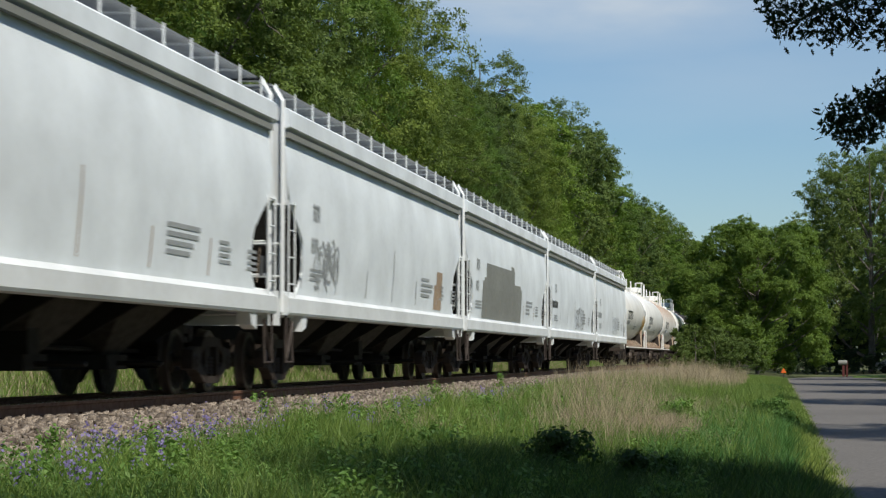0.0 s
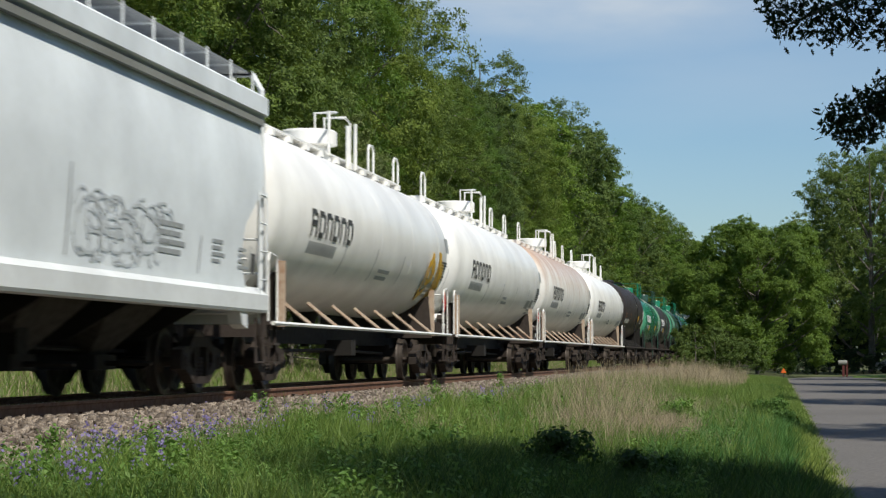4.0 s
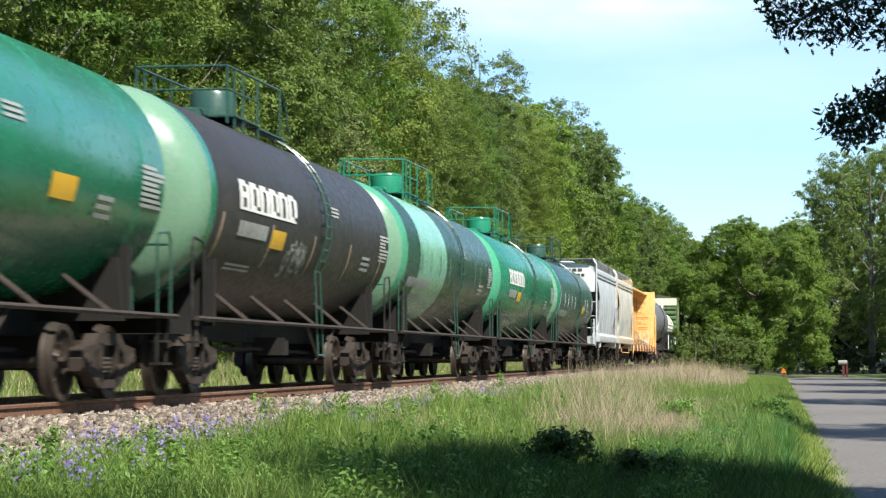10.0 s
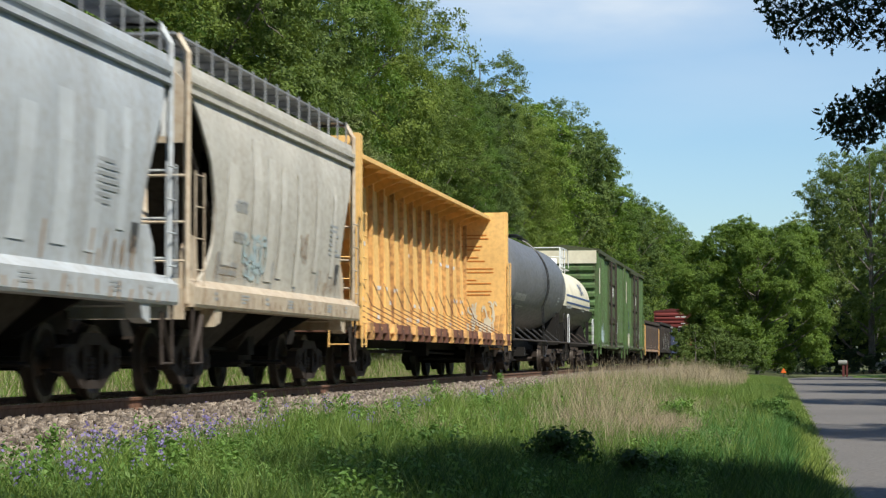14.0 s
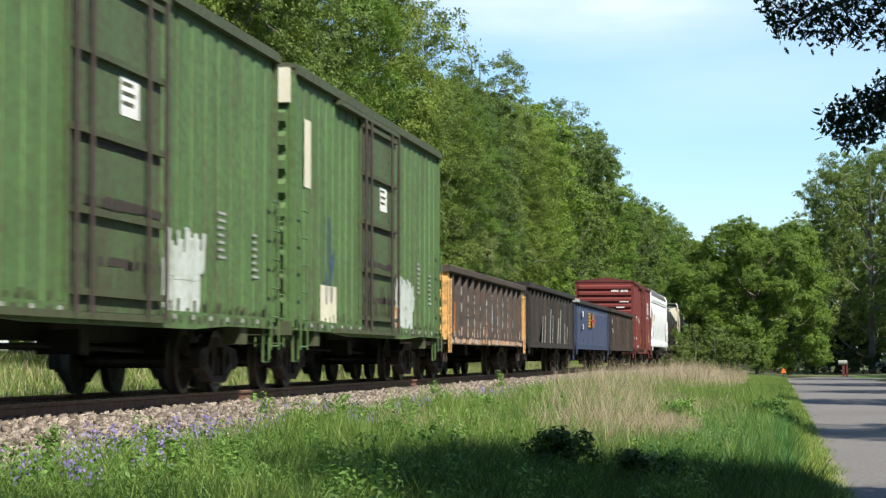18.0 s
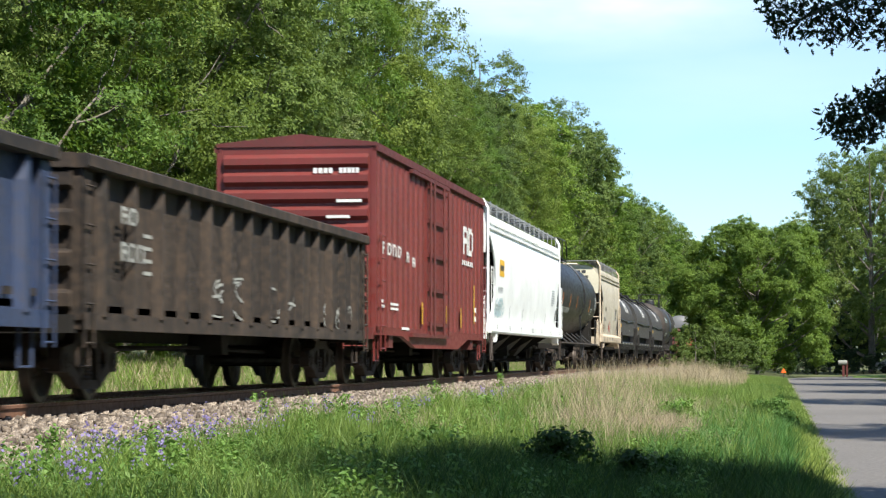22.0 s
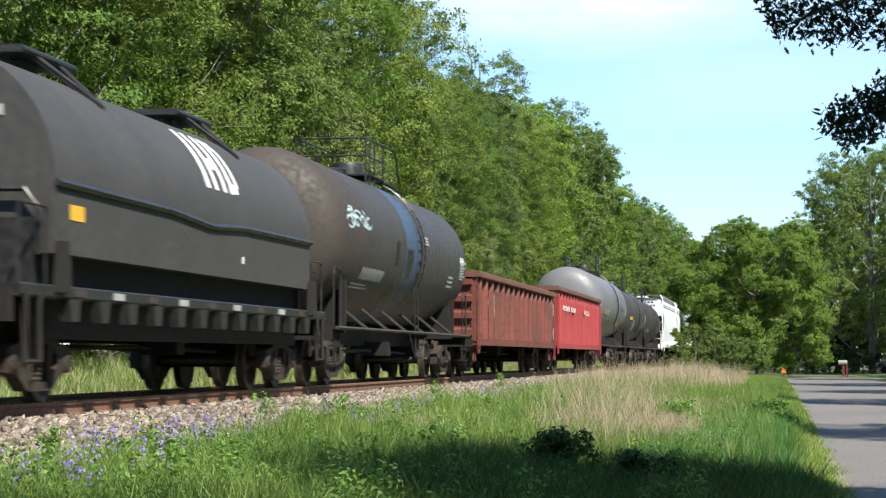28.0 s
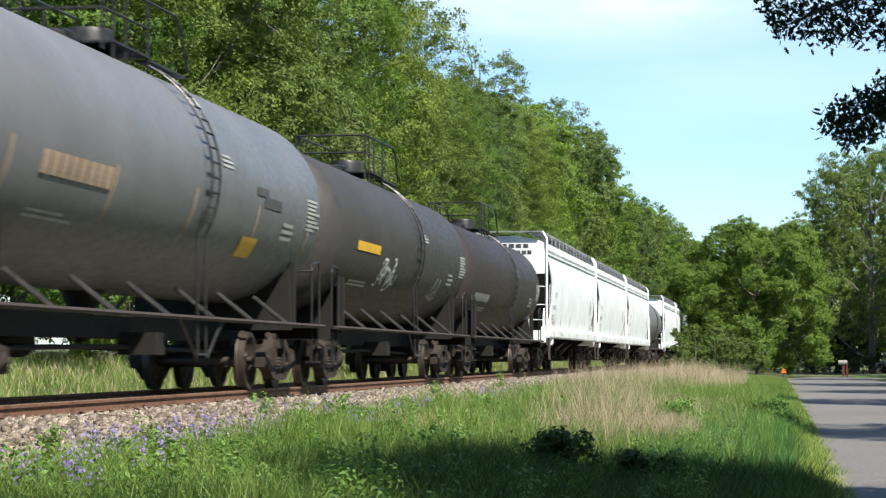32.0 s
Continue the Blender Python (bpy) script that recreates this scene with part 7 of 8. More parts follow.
def dark_tank_marks(car, s, h, zc, i):
    zc -= 0.35
    g = Geo()
    if i in (1, 2, 4):
        patch(rings(g, s, -h + 2.3, -h + 6.1, zc + 0.26, zc + 0.68, 6, 0.08, 0.34), s, -h + 2.3, -h + 6.0, zc + 0.25, zc + 0.29, 1)
        part("wordmark", g, M_MARKWHITE, car, "white wordmark drawn as plain hollow blocks")
        part("hazard_panel", patch(Geo(), s, -h + 4.5, -h + 5.4, zc - 0.20, zc + 0.08, 4), M_AMBER, car, "yellow notice panel")
        part("reporting_mark", glyphs(Geo(), s, -h + 2.4, -h + 4.2, zc - 0.12, zc + 0.10, 8, 0.15), M_MARKFADE, car, "faded white stencil blocks")
        g = Geo()
    elif i not in (8, 9, 10):
        glyphs(g, s, -h + 1.3, -h + 4.2, zc - 0.36, zc - 0.16, 7, 0.15)
    lines(g, s, h - 1.6, h - 0.6, zc - 0.05, zc + 0.48, 8, i, 0.62)
    lines(g, s, h - 3.2, h - 2.3, zc - 0.3, zc + 0.0, 3, i + 3)
    lines(g, s, 1.4, 2.1, zc + 0.52, zc + 0.72, 3, i + 4)
    lines(g, s, -h + 2.5, -h + 4.4, zc - 0.62, zc - 0.5, 2, i + 9)
    part("stencil_block", g, M_MARKWHITE if i == 0 else M_MARKFADE, car, "rows of small pale stencil bars")
    if i in (0, 2, 7, 9):
        for k in range(5):
            y = -h + 1.4 + k * (2 * h - 2.8) / 4
            if i == 7:
                y = -h + 0.95 + 2.85 * k
            part("conspicuity_strip", patch(Geo(), s, y, y + (0.15 if i == 7 else 0.09), zc - (0.15 if i == 7 else 0.5), zc + (0.34 if i == 7 else 0.15), 5), M_ORANGE if i in (0, 7) else M_SPRAYBROWN, car, "narrow dull orange upright strip")
    if i in (3, 5):
        for y in (-h + 2.6, -h + 3.9, -h + 5.2, -h + 6.6, -h + 8.9, -h + 11.0, -h + 12.0):
            part("conspicuity_strip", patch(Geo(), s, y, y + 0.14, zc - 0.02, zc + 0.44, 5), M_MARKWHITE if i == 5 else M_GLINTDASH, car, "pale upright dash")
    if i in (0, 1, 5, 10):
        a, b = {0: (10.85, 0.85), 1: (10.7, 0.85), 5: (9.9, 0.8), 10: (2.15, 2.3)}[i]
        part("notice_panel", patch(Geo(), s, -h + a, -h + a + b, zc - (0.14 if i != 10 else -0.03), zc + (0.13 if i != 10 else 0.20), 4), M_AMBER, car, "small yellow notice panel")
    if i in (2, 10):
        part("graffiti", scribble(Geo(), s, -h + (4.7 if i == 10 else 5.6), -h + (6.9 if i == 10 else 7.2), zc - 0.6, zc + 0.05, 11, i, 0.04), M_MARKWHITE if i == 10 else M_MARKFADE, car, "pale spray scrawl")
        if i == 10:
            part("graffiti", scribble(Geo(), s, -h + 11.2, -h + 13.0, zc - 0.7, zc - 0.1, 8, 15, 0.04), M_MARKFADE, car, "faint pale spray scrawl")
    if i == 9:
        part("reporting_mark", glyphs(Geo(), s, -h + 2.4, -h + 4.9, zc - 0.15, zc + 0.10, 8, 0.2), M_SPRAYBROWN, car, "rust-brown stencil blocks")
        part("paint_patch", patch(patch(Geo(), s, -h + 12.3, -h + 13.4, zc + 0.15, zc + 0.30, 2), s, -h + 11.8, -h + 12.5, zc + 0.30, zc + 0.42, 2), M_MARKBLACK, car, "black touch-up patches")
        part("notice_panel", patch(Geo(), s, -h + 11.5, -h + 12.4, zc - 0.60, zc - 0.32, 4), M_AMBER, car, "yellow notice panel")
    if i == 8:
        part("graffiti", scribble(Geo(), s, -h + 0.5, -h + 3.6, zc + 0.40, zc + 0.85, 11, 12, 0.035), M_SPRAYBLUE, car, "pale blue spray scrawl")
        g = Geo()
        patch(g, s, -h + 6.1, -h + 6.5, zc + 0.0, zc + 0.45, 4)
        patch(g, s, -h + 7.4, -h + 8.1, zc - 0.2, zc + 0.35, 4)
        part("paint_patch", g, M_BLACK, car, "black touch-up patches")
        part("graffiti", smear(Geo(), s, -h + 6.6, -h + 9.6, zc - 0.9, zc - 0.1, 9, 77, 0.10), paint("dull_green_yellow_spray", (0.14, 0.13, 0.05), 0.6, 0.5), car, "dull green-yellow spray smears")
        part("white_plate", patch(Geo(), s, -h + 14.9, -h + 15.6, zc + 0.36, zc + 0.50, 3), M_MARKWHITE, car)
        part("reporting_mark", glyphs(Geo(), s, -h + 2.9, -h + 5.2, zc - 0.42, zc - 0.20, 8, 0.12), M_MARKFADE, car, "faded white stencil blocks")


def short_hopper_marks(car, s, h, i):
    mark = (M_MARKGREY, M_MARKGREY, M_MARKGREY, M_MARKBLACK, M_MARKGREY)[i]
    g = Geo()
    if i != 2:
        rings(g, s, -h + 2.3, -h + 3.1, 2.55, 2.72, 4)
    rings(g, s, -h + 1.9, -h + 3.0, 2.12 if i != 2 else 2.27, 2.28 if i != 2 else 2.43, 6)
    lines(g, s, -h + 1.8, -h + 2.8, 1.6, 1.95, 3, i)
    lines(g, s, h - 3.2 + 0.8 * (i == 1), h - 2.2 + 0.8 * (i == 1), 2.2, 2.75, 7, i + 3)
    part("stencil_block", g, mark, car, "grey stencil blocks and bars")
    part("data_plate", patch(Geo(), s, h - 1.75, h - 1.45, 1.75, 2.1, 3), M_MARKBLACK, car)
    for k in range(6):
        y = -h + 1.6 + k * (2 * h - 3.2) / 5
        part("reflector_strip", patch(Geo(), s, y, y + 0.08, 1.55, 1.95, 3, 0.03), M_SPRAYBROWN if i not in (1, 2) else M_MARKGREY, car, "dull upright reflector strip")
    sill = lambda y, z, e=0.0: (1.644, y, z)
    g = Geo()
    for k in range(7):
        y = -h + 1.0 + k * (2 * h - 2.4) / 6
        lines(g, sill, y, y + (0.25, 0.5, 0.3, 0.6, 0.2, 0.45, 0.3)[k], 1.24, 1.38, 2 + k % 2, k + i)
    part("sill_stencil", g, mark, car, "small stencil bars along the sill")
    flat = lambda x, z, e=0.0: (x, -h + 0.012, z)
    g = Geo()
    glyphs(g, flat, 0.02, 0.98, 4.14, 4.27, 4, 0.25, 1)
    glyphs(g, flat, -0.05, 1.07, 3.92, 4.05, 6, 0.25, 1)
    part("end_mark", g, M_MARKBLACK, car, "black stencil blocks on the end sheet")
    if i in (0, 1):
        part("washed_paint", smear(Geo(), s, -h + 1.7, h - 1.7, 1.62, 3.88, 7, 81 + i, 0.42), M_PALESTREAK if i == 0 else M_PALEBEIGE, car, "pale streaks washed down the side")
    if i != 2:
        rust = Geo()
        for e in (-1, 1):
            smear(rust, s, min(e * (h - 3.0), e * (h - 1.5)), max(e * (h - 3.0), e * (h - 1.5)), 1.54, 2.0, 9, 101 + i, 0.05)
        smear(rust, sill, -h + 0.2, h - 0.2, 1.17, 1.41, 26, 105 + i, 0.08)
        part("rust_blotch", rust, M_SPRAYBROWN, car, "rust runs at the lower corners and sill")
    if i == 1:
        part("graffiti", scribble(Geo(), s, -2.9, -1.2, 1.58, 2.3, 18, 41, 0.04), M_SPRAYBLUE, car, "pale blue spray scrawl")
        part("graffiti", scribble(Geo(), s, 0.5, 1.7, 2.0, 2.5, 8, 42, 0.025), M_SPRAYBROWN, car, "faint red spray scrawl")
    if i == 2:
        part("logo_panel", patch(Geo(), s, -h + 2.0, -h + 3.03, 2.72, 3.17, 4), M_AMBER, car, "square yellow panel")
        part("logo_lettering", glyphs(Geo(), lambda y, z: s(y, z, 0.014), -h + 2.15, -h + 2.9, 2.88, 3.02, 4), M_MARKBLACK, car)
        part("graffiti", scribble(Geo(), s, -h + 1.3, -h + 3.5, 1.62, 2.12, 24, 43, 0.05), M_SPRAYBLUE, car, "blue-grey spray scrawl")
    if i == 3:
        part("graffiti", scribble(Geo(), s, -0.9, 0.2, 1.55, 2.15, 10, 44, 0.035), M_MARKRED, car, "red and grey spray figure shapes")


def beam_marks(car, h):
    flat = lambda x, z, e=0.0: (x, h - 0.37, z)
    g = Geo()
    for k in range(6):
        lines(g, flat, -0.2 if k % 2 else 0.1, 1.1, 2.2 + 0.32 * k, 2.4 + 0.32 * k, 2, k, 0.3)
    part("stencil_block", g, M_ORANGE, car, "rusty stencil bars on the bulkhead")
    part("rust_blotch", smear(Geo(), flat, -1.3, 1.3, 1.08, 1.9, 16, 94, 0.12), M_YELLOWRUST, car, "rust creeping up the bulkhead foot")
    part("graffiti", scribble(smear(Geo(), flat, -0.2, 1.2, 1.15, 1.75, 9, 95, 0.10), flat, 0.2, 1.3, 1.3, 2.1, 8, 97, 0.04), M_CREAM, car, "whitish paint smears on the bulkhead")
    edge = lambda y, z, e=0.0: (1.506, y, z)
    part("rust_blotch", smear(Geo(), edge, -h + 0.3, h - 0.3, 0.88, 1.09, 60, 98, 0.16), M_RUSTRIM, car, "rust along the side sill")
    side = lambda y, z, e=0.0: (0.26 + 0.10 * (4.28 - z) / 3.2 + 0.012, y, z)
    g = Geo()
    r = random.Random(3)
    for k in range(46):
        y, z = r.uniform(-h + 1.4, h - 1.5), r.choice((1.35, 1.7, 2.0, 2.9))
        patch(g, side, y, y + r.uniform(0.1, 0.35), z, z + 0.09, 1)
    part("pale_scuff", g, M_MARKWHITE, car, "white scuffs and labels on the columns")


def green_box_marks(car, s, h, i):
    part("white_panel", patch(Geo(), s, -h + 0.75, -h + 1.25, 3.25, 4.35, 2), M_CREAM, car, "upright cream panel")
    part("stencil_block", lines(lines(Geo(), s, 4.5, 4.95, 1.8, 2.5, 7, i, 0.4), s, h - 1.5, h - 1.1, 1.6, 2.3, 7, 4, 0.4), M_MARKFADE, car, "small pale stencil bars")
    door = lambda y, z: s(y, z, 0.074)
    part("rust_blotch", smear(smear(Geo(), door, -1.95, 1.45, 1.04, 1.9, 20, 111 + i, 0.10), s, -h + 0.2, h - 0.2, 1.0, 1.28, 46, 113 + i, 0.16), M_BOXGREEN2, car, "grime along the foot of side and door")
    rust = Geo()
    for z in (1.62, 2.28, 2.96):
        smear(rust, door, -1.95, 1.4, z - 0.10, z + 0.04, 12, int(z * 100) + i, 0.34)
    part("rust_blotch", smear(rust, lambda y, z: s(y, z, 0.052), -h + 0.1, h - 0.1, 0.94, 1.08, 40, 117 + i, 0.12), M_SADDLE, car, "brown rust under the door bars and along the sill")
    for k in range(18):
        y = -h + 0.4 + (2 * h - 0.8) * k / 17
        part("sill_bolt", Geo().box(1.54, 1.565, y - 0.04, y + 0.04, 1.00, 1.06), M_MARKFADE, car)
    part("door_label", glyphs(Geo(), lambda y, z: s(y, z, 0.076), -0.2, 0.55, 3.30, 3.75, 1, 0.0), M_MARKWHITE, car)
    part("door_writing", lines(Geo(), lambda y, z: s(y, z, 0.082), -0.15, 0.5, 3.36, 3.70, 3, 3, 0.35), M_BOXGREEN2, car, "dark bars of writing on the door label")
    if i == 0:
        part("graffiti", smear(Geo(), s, -h + 1.7, -h + 3.4, 1.02, 2.0, 16, 51, 0.15), M_SPRAYBLUE, car, "pale blue sprayed patch")
        part("graffiti", smear(patch(Geo(), s, 1.75, 3.55, 1.05, 1.75, 3), s, 1.7, 3.6, 1.5, 2.2, 26, 52, 0.24), M_WHITEWASH, car, "mottled whitish painted-over patch")
    else:
        part("paint_patch", patch(Geo(), s, -h + 2.05, -h + 3.4, 1.05, 1.72, 3), M_CREAM, car, "cream painted patch")
        part("graffiti", scribble(Geo(), s, -h + 2.2, -h + 3.4, 1.3, 3.0, 6, 53, 0.03), M_MARKBLUE, car, "thin blue scrawl")
        part("graffiti", smear(patch(Geo(), s, 1.75, 3.9, 1.05, 1.7, 3), s, 1.7, 3.95, 1.45, 2.15, 28, 54, 0.24), M_WHITEWASH, car, "mottled whitish painted-over patch")
        part("graffiti", smear(Geo(), s, 1.65, 2.2, 1.05, 1.6, 4, 55, 0.07), M_ORANGE, car, "orange paint at the edge of the patch")


def gondola_marks(car, s, h, i):
    r = random.Random(60 + i)
    rib = lambda y, z: s(y, z, 0.126)
    if i == 0:
        low = lambda y, z: s(y, z, 0.106)
        part("peeled_paint", smear(smear(smear(Geo(), s, -h + 0.4, h - 0.4, 0.98, 1.32, 26, 61, 0.20), rib, -h + 0.4, h - 0.4, 1.0, 1.3, 14, 76, 0.11), low, -h + 0.2, h - 0.2, 0.83, 0.99, 40, 77, 0.3), M_PEELPALE, car, "pale bare steel where paint peeled off")
        part("rust_blotch", smear(smear(Geo(), s, -h + 0.6, h - 0.4, 1.0, 1.9, 18, 78, 0.14), low, -h + 0.2, h - 0.2, 0.83, 0.99, 18, 80, 0.2), M_ORANGE, car, "orange rust along the lower edge")
        part("graffiti", smear(scribble(Geo(), s, -h + 1.2, h - 1.0, 1.2, 2.2, 26, 62, 0.07), s, -h + 4.2, h - 1.0, 1.0, 2.3, 18, 73, 0.10), M_MARKFADE, car, "grey-white graffiti strokes")
        part("graffiti", scribble(Geo(), s, -1.0, h - 1.2, 1.2, 2.0, 12, 63, 0.08), M_SPRAYBLUE, car, "pale blue graffiti strokes")
        part("rust_blotch", smear(Geo(), s, -h + 3.4, h - 0.6, 1.0, 1.8, 9, 64, 0.12), M_ORANGE, car, "orange rust blotches")
        part("stencil_mark", glyphs(glyphs(Geo(), s, -h + 1.9, -h + 3.6, 2.02, 2.24, 4), s, -h + 1.9, -h + 3.9, 1.62, 1.84, 5), M_MARKFADE, car)
    elif i == 1:
        part("stencil_mark", glyphs(rings(rings(Geo(), s, -h + 1.1, -h + 2.2, 2.2, 2.42, 3), s, -h + 1.1, -h + 2.6, 1.72, 1.92, 4), s, -h + 0.6, -h + 1.4, 1.2, 1.3, 2), M_MARKWHITE, car, "white stencil blocks")
        g = Geo()
        for k in range(13):
            y = -h + 3.0 + k * 0.85
            patch(g, rib if k % 3 else s, y, y + r.uniform(0.10, 0.26), 0.98, r.uniform(1.6, 2.35), 3, r.uniform(0.1, 0.4))
        part("graffiti", g, M_MARKFADE, car, "white slanting spray strokes")
    elif i == 2:
        g = Geo()
        for k in range(5):
            patch(g, rib, -h + 5.5, -h + 6.4, 1.72 + 0.12 * k, 1.80 + 0.12 * k, 1)
        patch(g, rib, -h + 6.2, -h + 6.45, 1.72, 2.28, 1)
        part("emblem", g, M_AMBER, car, "faded yellow barred emblem")
        g = patch(Geo(), rib, -h + 6.6, -h + 9.1, 1.97, 2.03, 1)
        part("red_bar", g, M_MARKRED, car, "red bars beside the emblem")
        part("emblem", patch(patch(patch(Geo(), rib, -h + 7.15, -h + 7.4, 1.72, 2.26, 2), rib, -h + 7.9, -h + 8.3, 1.74, 2.3, 2), s, -h + 7.5, -h + 7.75, 1.3, 1.45, 1), M_ORANGE, car, "faded orange uprights")
        part("chord_scuff", Geo().box(1.36, 1.635, -h - 0.085, -h + 0.9, 2.60, 2.724), M_MARKFADE, car, "whitish paint on the chord corner")
        part("stencil_mark", glyphs(glyphs(Geo(), rib, -h + 2.7, -h + 3.2, 2.08, 2.30, 1, 0.0), rib, -h + 2.7, -h + 3.2, 1.62, 1.80, 2, 0.2), M_MARKWHITE, car, "white stencil squares")
        part("graffiti", scribble(Geo(), s, -h + 0.6, -h + 2.4, 1.3, 2.3, 9, 91, 0.05), M_MARKFADE, car, "pale spray scrawl")
        part("graffiti", smear(scribble(Geo(), s, h - 4.6, h - 1.8, 1.15, 2.3, 10, 66, 0.07), s, h - 4.4, h - 1.8, 1.1, 2.3, 12, 74, 0.1), M_SPRAYBLUE, car, "pale spray scrawl")
        for k in range(22):
            y = -h + 0.4 + (2 * h - 0.8) * k / 21
            part("side_bolt", Geo().box(1.46, 1.53, y - 0.06, y + 0.06, 1.14, 1.22), M_DARKGON, car)
    elif i == 3:
        part("stencil_mark", lines(lines(Geo(), s, -h + 2.6, -h + 3.2, 1.4, 2.0, 4, 5, 0.3), s, h - 2.0, h - 1.4, 1.2, 1.8, 4, 6, 0.3), M_MARKFADE, car)
        part("stencil_mark", rings(rings(Geo(), rib, -h + 1.3, -h + 2.3, 1.62, 1.84, 3, 0.2), rib, -h + 1.3, -h + 2.0, 2.05, 2.25, 2, 0.2), M_MARKFADE, car, "white stencil blocks")
        part("graffiti", scribble(scribble(Geo(), s, -h + 4, h - 4, 1.0, 1.7, 8, 96, 0.03), s, h - 3.5, h - 0.8, 0.98, 1.5, 9, 67, 0.04), M_MARKFADE, car, "faint pale scrawl")
    elif i == 4:
        part("wordmark", smear(smear(Geo(), s, -h + 1.8, -h + 4.4, 1.85, 2.28, 12, 88, 0.16), s, -h + 3.0, -h + 4.5, 1.58, 2.0, 7, 89, 0.18), M_PEELPALE, car, "peeling cream emblem blocks")
        part("rust_blotch", smear(Geo(), s, -h + 1, h - 1, 1.0, 2.4, 40, 68, 0.14), M_RUSTRIM, car, "dark rust blotches")
        part("rust_blotch", smear(Geo(), s, -h + 2, h - 2, 1.0, 1.7, 9, 69, 0.06), M_ORANGE, car, "orange rust blotches")
        part("corner_stripes", Geo().box(1.56, 1.57, h - 0.30, h - 0.06, 1.9, 2.3).box(1.56, 1.57, h - 0.30, h - 0.06, 1.1, 1.5), M_MARKWHITE, car, "white corner stripes")
    elif i == 5:
        part("wordmark", rings(rings(Geo(), rib, -h + 1.95, -h + 4.6, 2.17, 2.34, 7, 0.1, 0.34), rib, -h + 5.1, -h + 7.1, 2.16, 2.33, 4, 0.3, 0.34), M_MARKWHITE, car, "white emblem blocks")
        part("graffiti", smear(scribble(scribble(Geo(), s, -h + 2.3, -h + 4.4, 1.0, 1.95, 14, 70, 0.06), s, -h + 4.4, -h + 6.8, 1.05, 2.0, 10, 79, 0.05), s, -h + 4.2, -h + 5.4, 0.98, 1.6, 7, 75, 0.07), M_MARKWHITE, car, "white spray scrawl")
        part("stencil_mark", rings(glyphs(Geo(), s, -h + 10.9, -h + 12.6, 1.72, 1.82, 3, 0.4), rib, -h + 10.8, -h + 13.3, 2.15, 2.35, 4, 0.4), M_MARKWHITE, car)
        part("graffiti", smear(Geo(), s, -h + 12.2, -h + 12.9, 0.98, 2.1, 5, 71, 0.07), M_MARKWHITE, car, "white spray drips")
        part("rust_blotch", smear(Geo(), s, -h + 0.6, h - 0.6, 1.0, 2.5, 26, 72, 0.2), M_RUSTGON, car, "dull rust blotches")


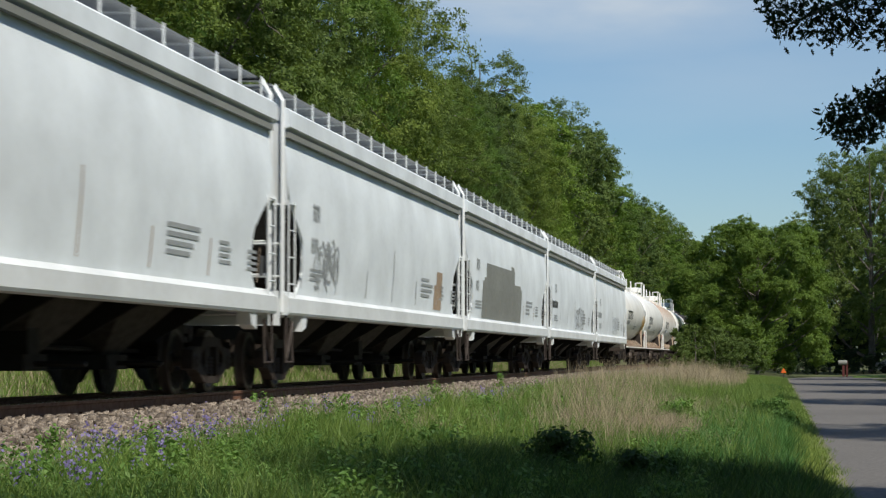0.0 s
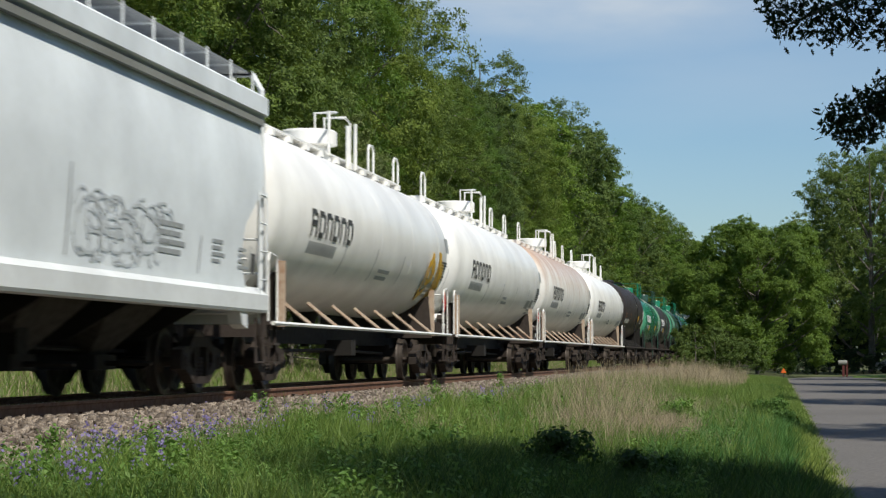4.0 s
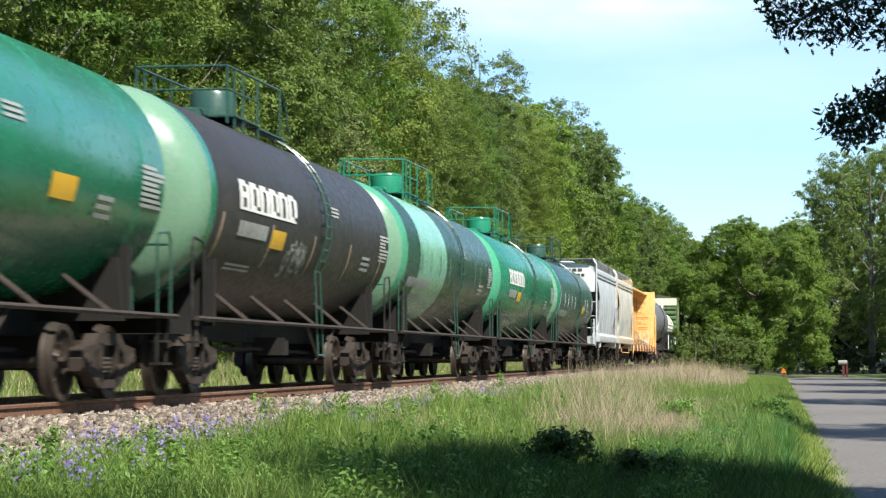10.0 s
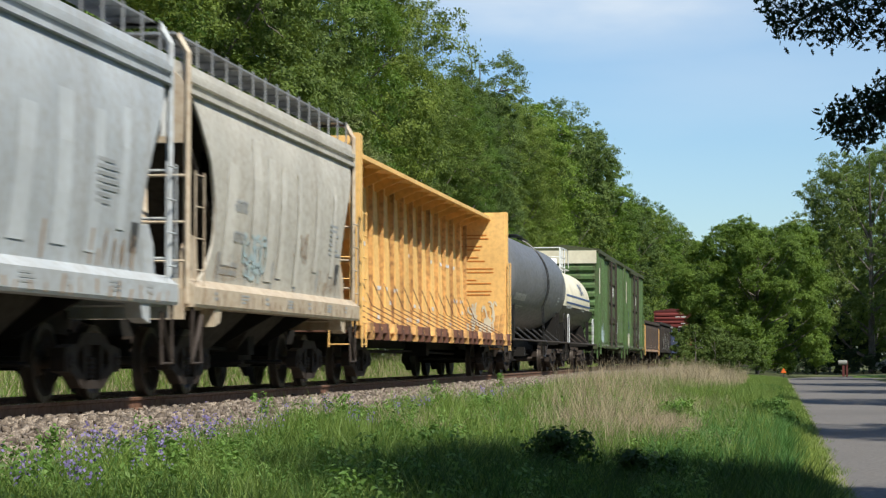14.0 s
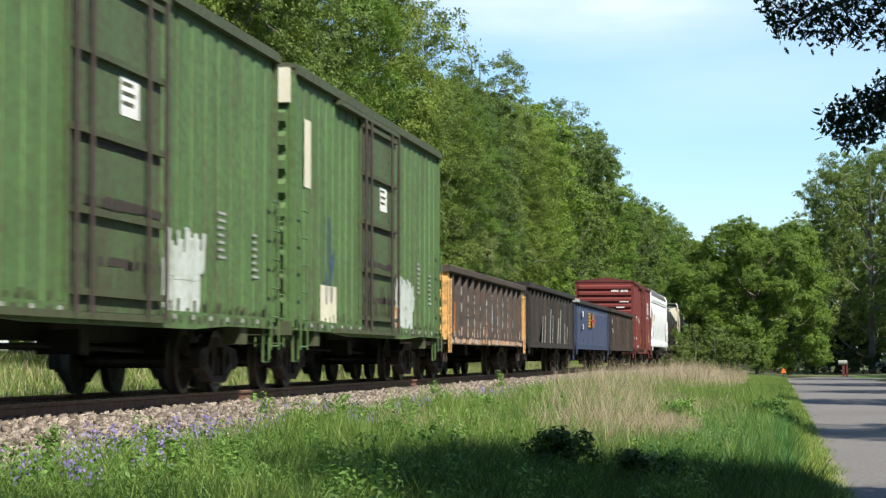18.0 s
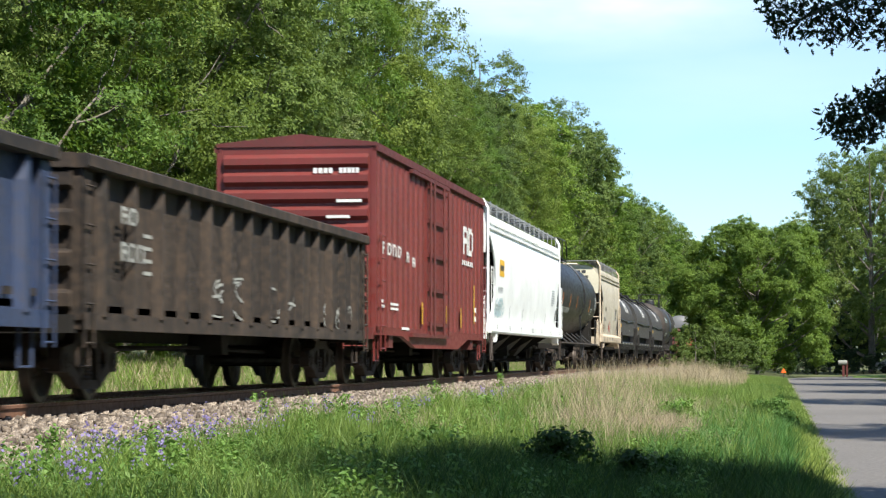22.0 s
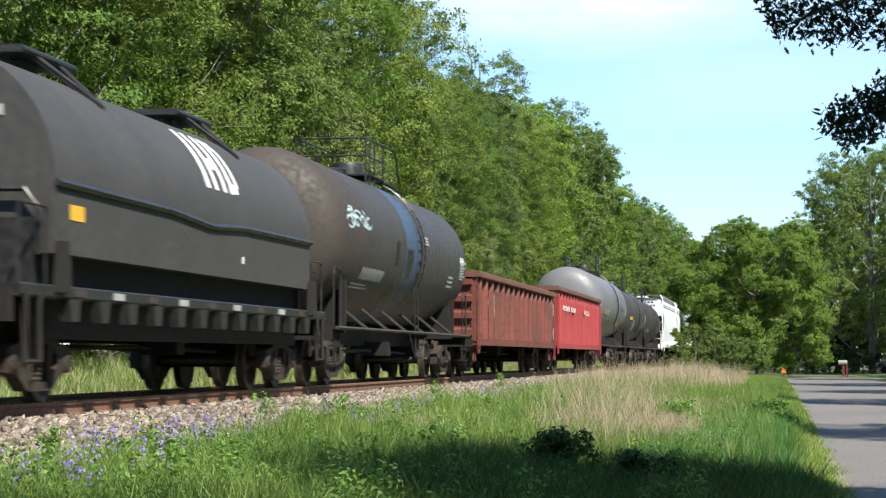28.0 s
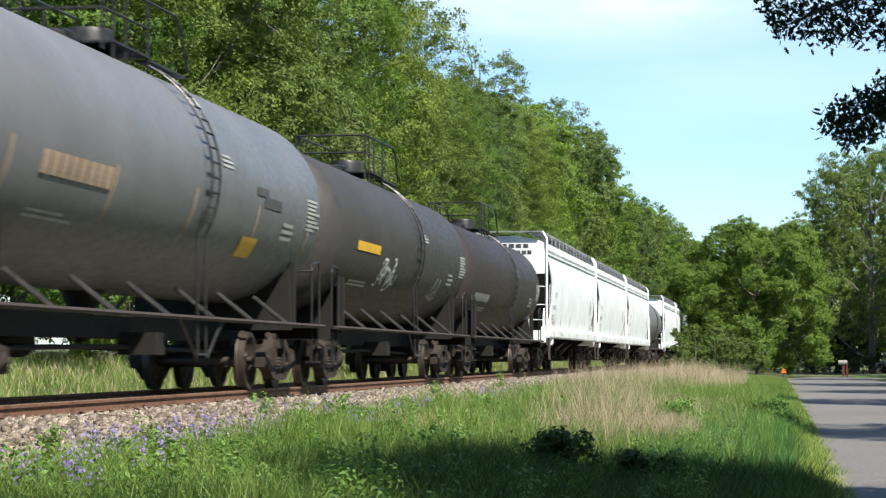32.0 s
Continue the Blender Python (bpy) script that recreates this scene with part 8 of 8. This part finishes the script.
def red_box_marks(car, s, h):
    part("emblem", rings(Geo(), lambda y, z: s(y, z, 0.07), 3.85, 5.65, 3.0, 3.68, 2, 0.10, 0.24), M_MARKWHITE, car, "white emblem drawn as hollow blocks")
    g = Geo()
    rings(g, s, -h + 0.6, -h + 2.9, 2.50, 2.74, 4, 0.3)
    rings(g, s, -h + 3.4, -h + 3.7, 2.45, 2.66, 1, 0.1)
    rings(g, s, -h + 4.1, -h + 4.5, 2.38, 2.58, 1, 0.1)
    glyphs(g, s, 3.7, 5.7, 2.74, 2.86, 6, 0.35)
    lines(g, s, -h + 0.4, -h + 0.9, 1.42, 1.62, 2, 1)
    lines(g, s, -h + 1.5, -h + 2.4, 1.40, 1.58, 2, 2)
    lines(g, s, -h + 2.8, -h + 4.2, 1.02, 1.12, 1, 3)
    lines(g, s, h - 2.0, h - 1.5, 1.3, 1.75, 2, 6)
    part("stencil_block", g, M_MARKWHITE, car, "white stencil blocks and bars")
    for y in (-2.5, 0.95, 3.3, 5.6):
        part("conspicuity_strip", patch(Geo(), lambda a, z: s(a, z, 0.085), y, y + 0.13, 1.22 if y < 4 else 1.35, 1.68 if y < 4 else 2.3, 2), M_AMBER, car, "yellow upright strip")
    end = lambda x, z, e=0.0: (x, -h - 0.095, z)
    g = Geo()
    glyphs(g, end, 0.35, 0.75, 4.0, 4.1, 4, 0.25, 1)
    glyphs(g, end, 0.85, 1.25, 4.0, 4.1, 5, 0.2, 1)
    lines(g, end, 0.8, 1.3, 3.4, 3.5, 1, 2)
    lines(g, end, 0.6, 1.3, 3.1, 3.2, 1, 4)
    part("end_mark", g, M_MARKWHITE, car, "white stencil blocks on the end")


def coil_marks(car, s, c, i):
    g = Geo()
    for y0, y1, z0, z1 in ((0.05, 0.27, 2.82, 3.62), (0.50, 0.70, 2.82, 3.62), (0.70, 0.98, 3.12, 3.28), (0.98, 1.18, 2.82, 3.62), (1.38, 1.58, 2.82, 3.62), (1.58, 1.85, 3.46, 3.60), (1.58, 1.85, 2.84, 2.98), (1.78, 1.95, 2.94, 3.52)):
        patch(g, s, y0, y1, z0, z1, 6)
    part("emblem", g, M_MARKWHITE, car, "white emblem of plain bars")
    part("notice_panel", patch(Geo(), s, -c + 0.5, -c + 1.0, 2.0, 2.17, 2), M_AMBER, car, "small yellow notice panel")
    part("white_dot", patch(Geo(), s, c * 0.28, c * 0.28 + 0.12, 1.85, 1.95, 1), M_MARKWHITE, car)
    end = lambda x, z, e=0.0: (x, -c - 0.012, z)
    part("end_mark", glyphs(lines(Geo(), end, -0.3, 1.0, 1.45, 1.85, 3, i), end, 0.4, 0.9, 3.1, 3.22, 4, 0.2, 1), M_MARKFADE, car, "pale stencil bars on the end")


# ---- rolling ----
def motions():
    """The train rolls by and slows a little; every wheelset turns with it."""
    times = [-0.1, 0.0, 0.1] + [float(k) for k in range(1, 32)] + [31.9, 32.0, 32.1]
    for car, y in CARS:
        walk(car, [(t, pose(0, y - rolled(t), RAIL)) for t in times])
    for e in (1, -1):
        first, *rest = WHEELSETS[e]
        walk(first, [(k / FPS, pose(0, e * 0.89, WHEEL_R, rx=math.degrees(rolled(k / FPS) / WHEEL_R))) for k in range(-1, 32 * FPS + 2)])
        for w in rest:
            # all wheelsets turn alike, so they share one action
            w.rotation_mode = "QUATERNION"
            w.animation_data_create()
            w.animation_data.action = first.animation_data.action
            w.animation_data.action_slot = first.animation_data.action_slot


build_ground()
build_road()
build_track()
stones()
build_trees()
build_boughs(build_oak())
build_train()
build_roadside()
build_weeds()
build_grass()
motions()
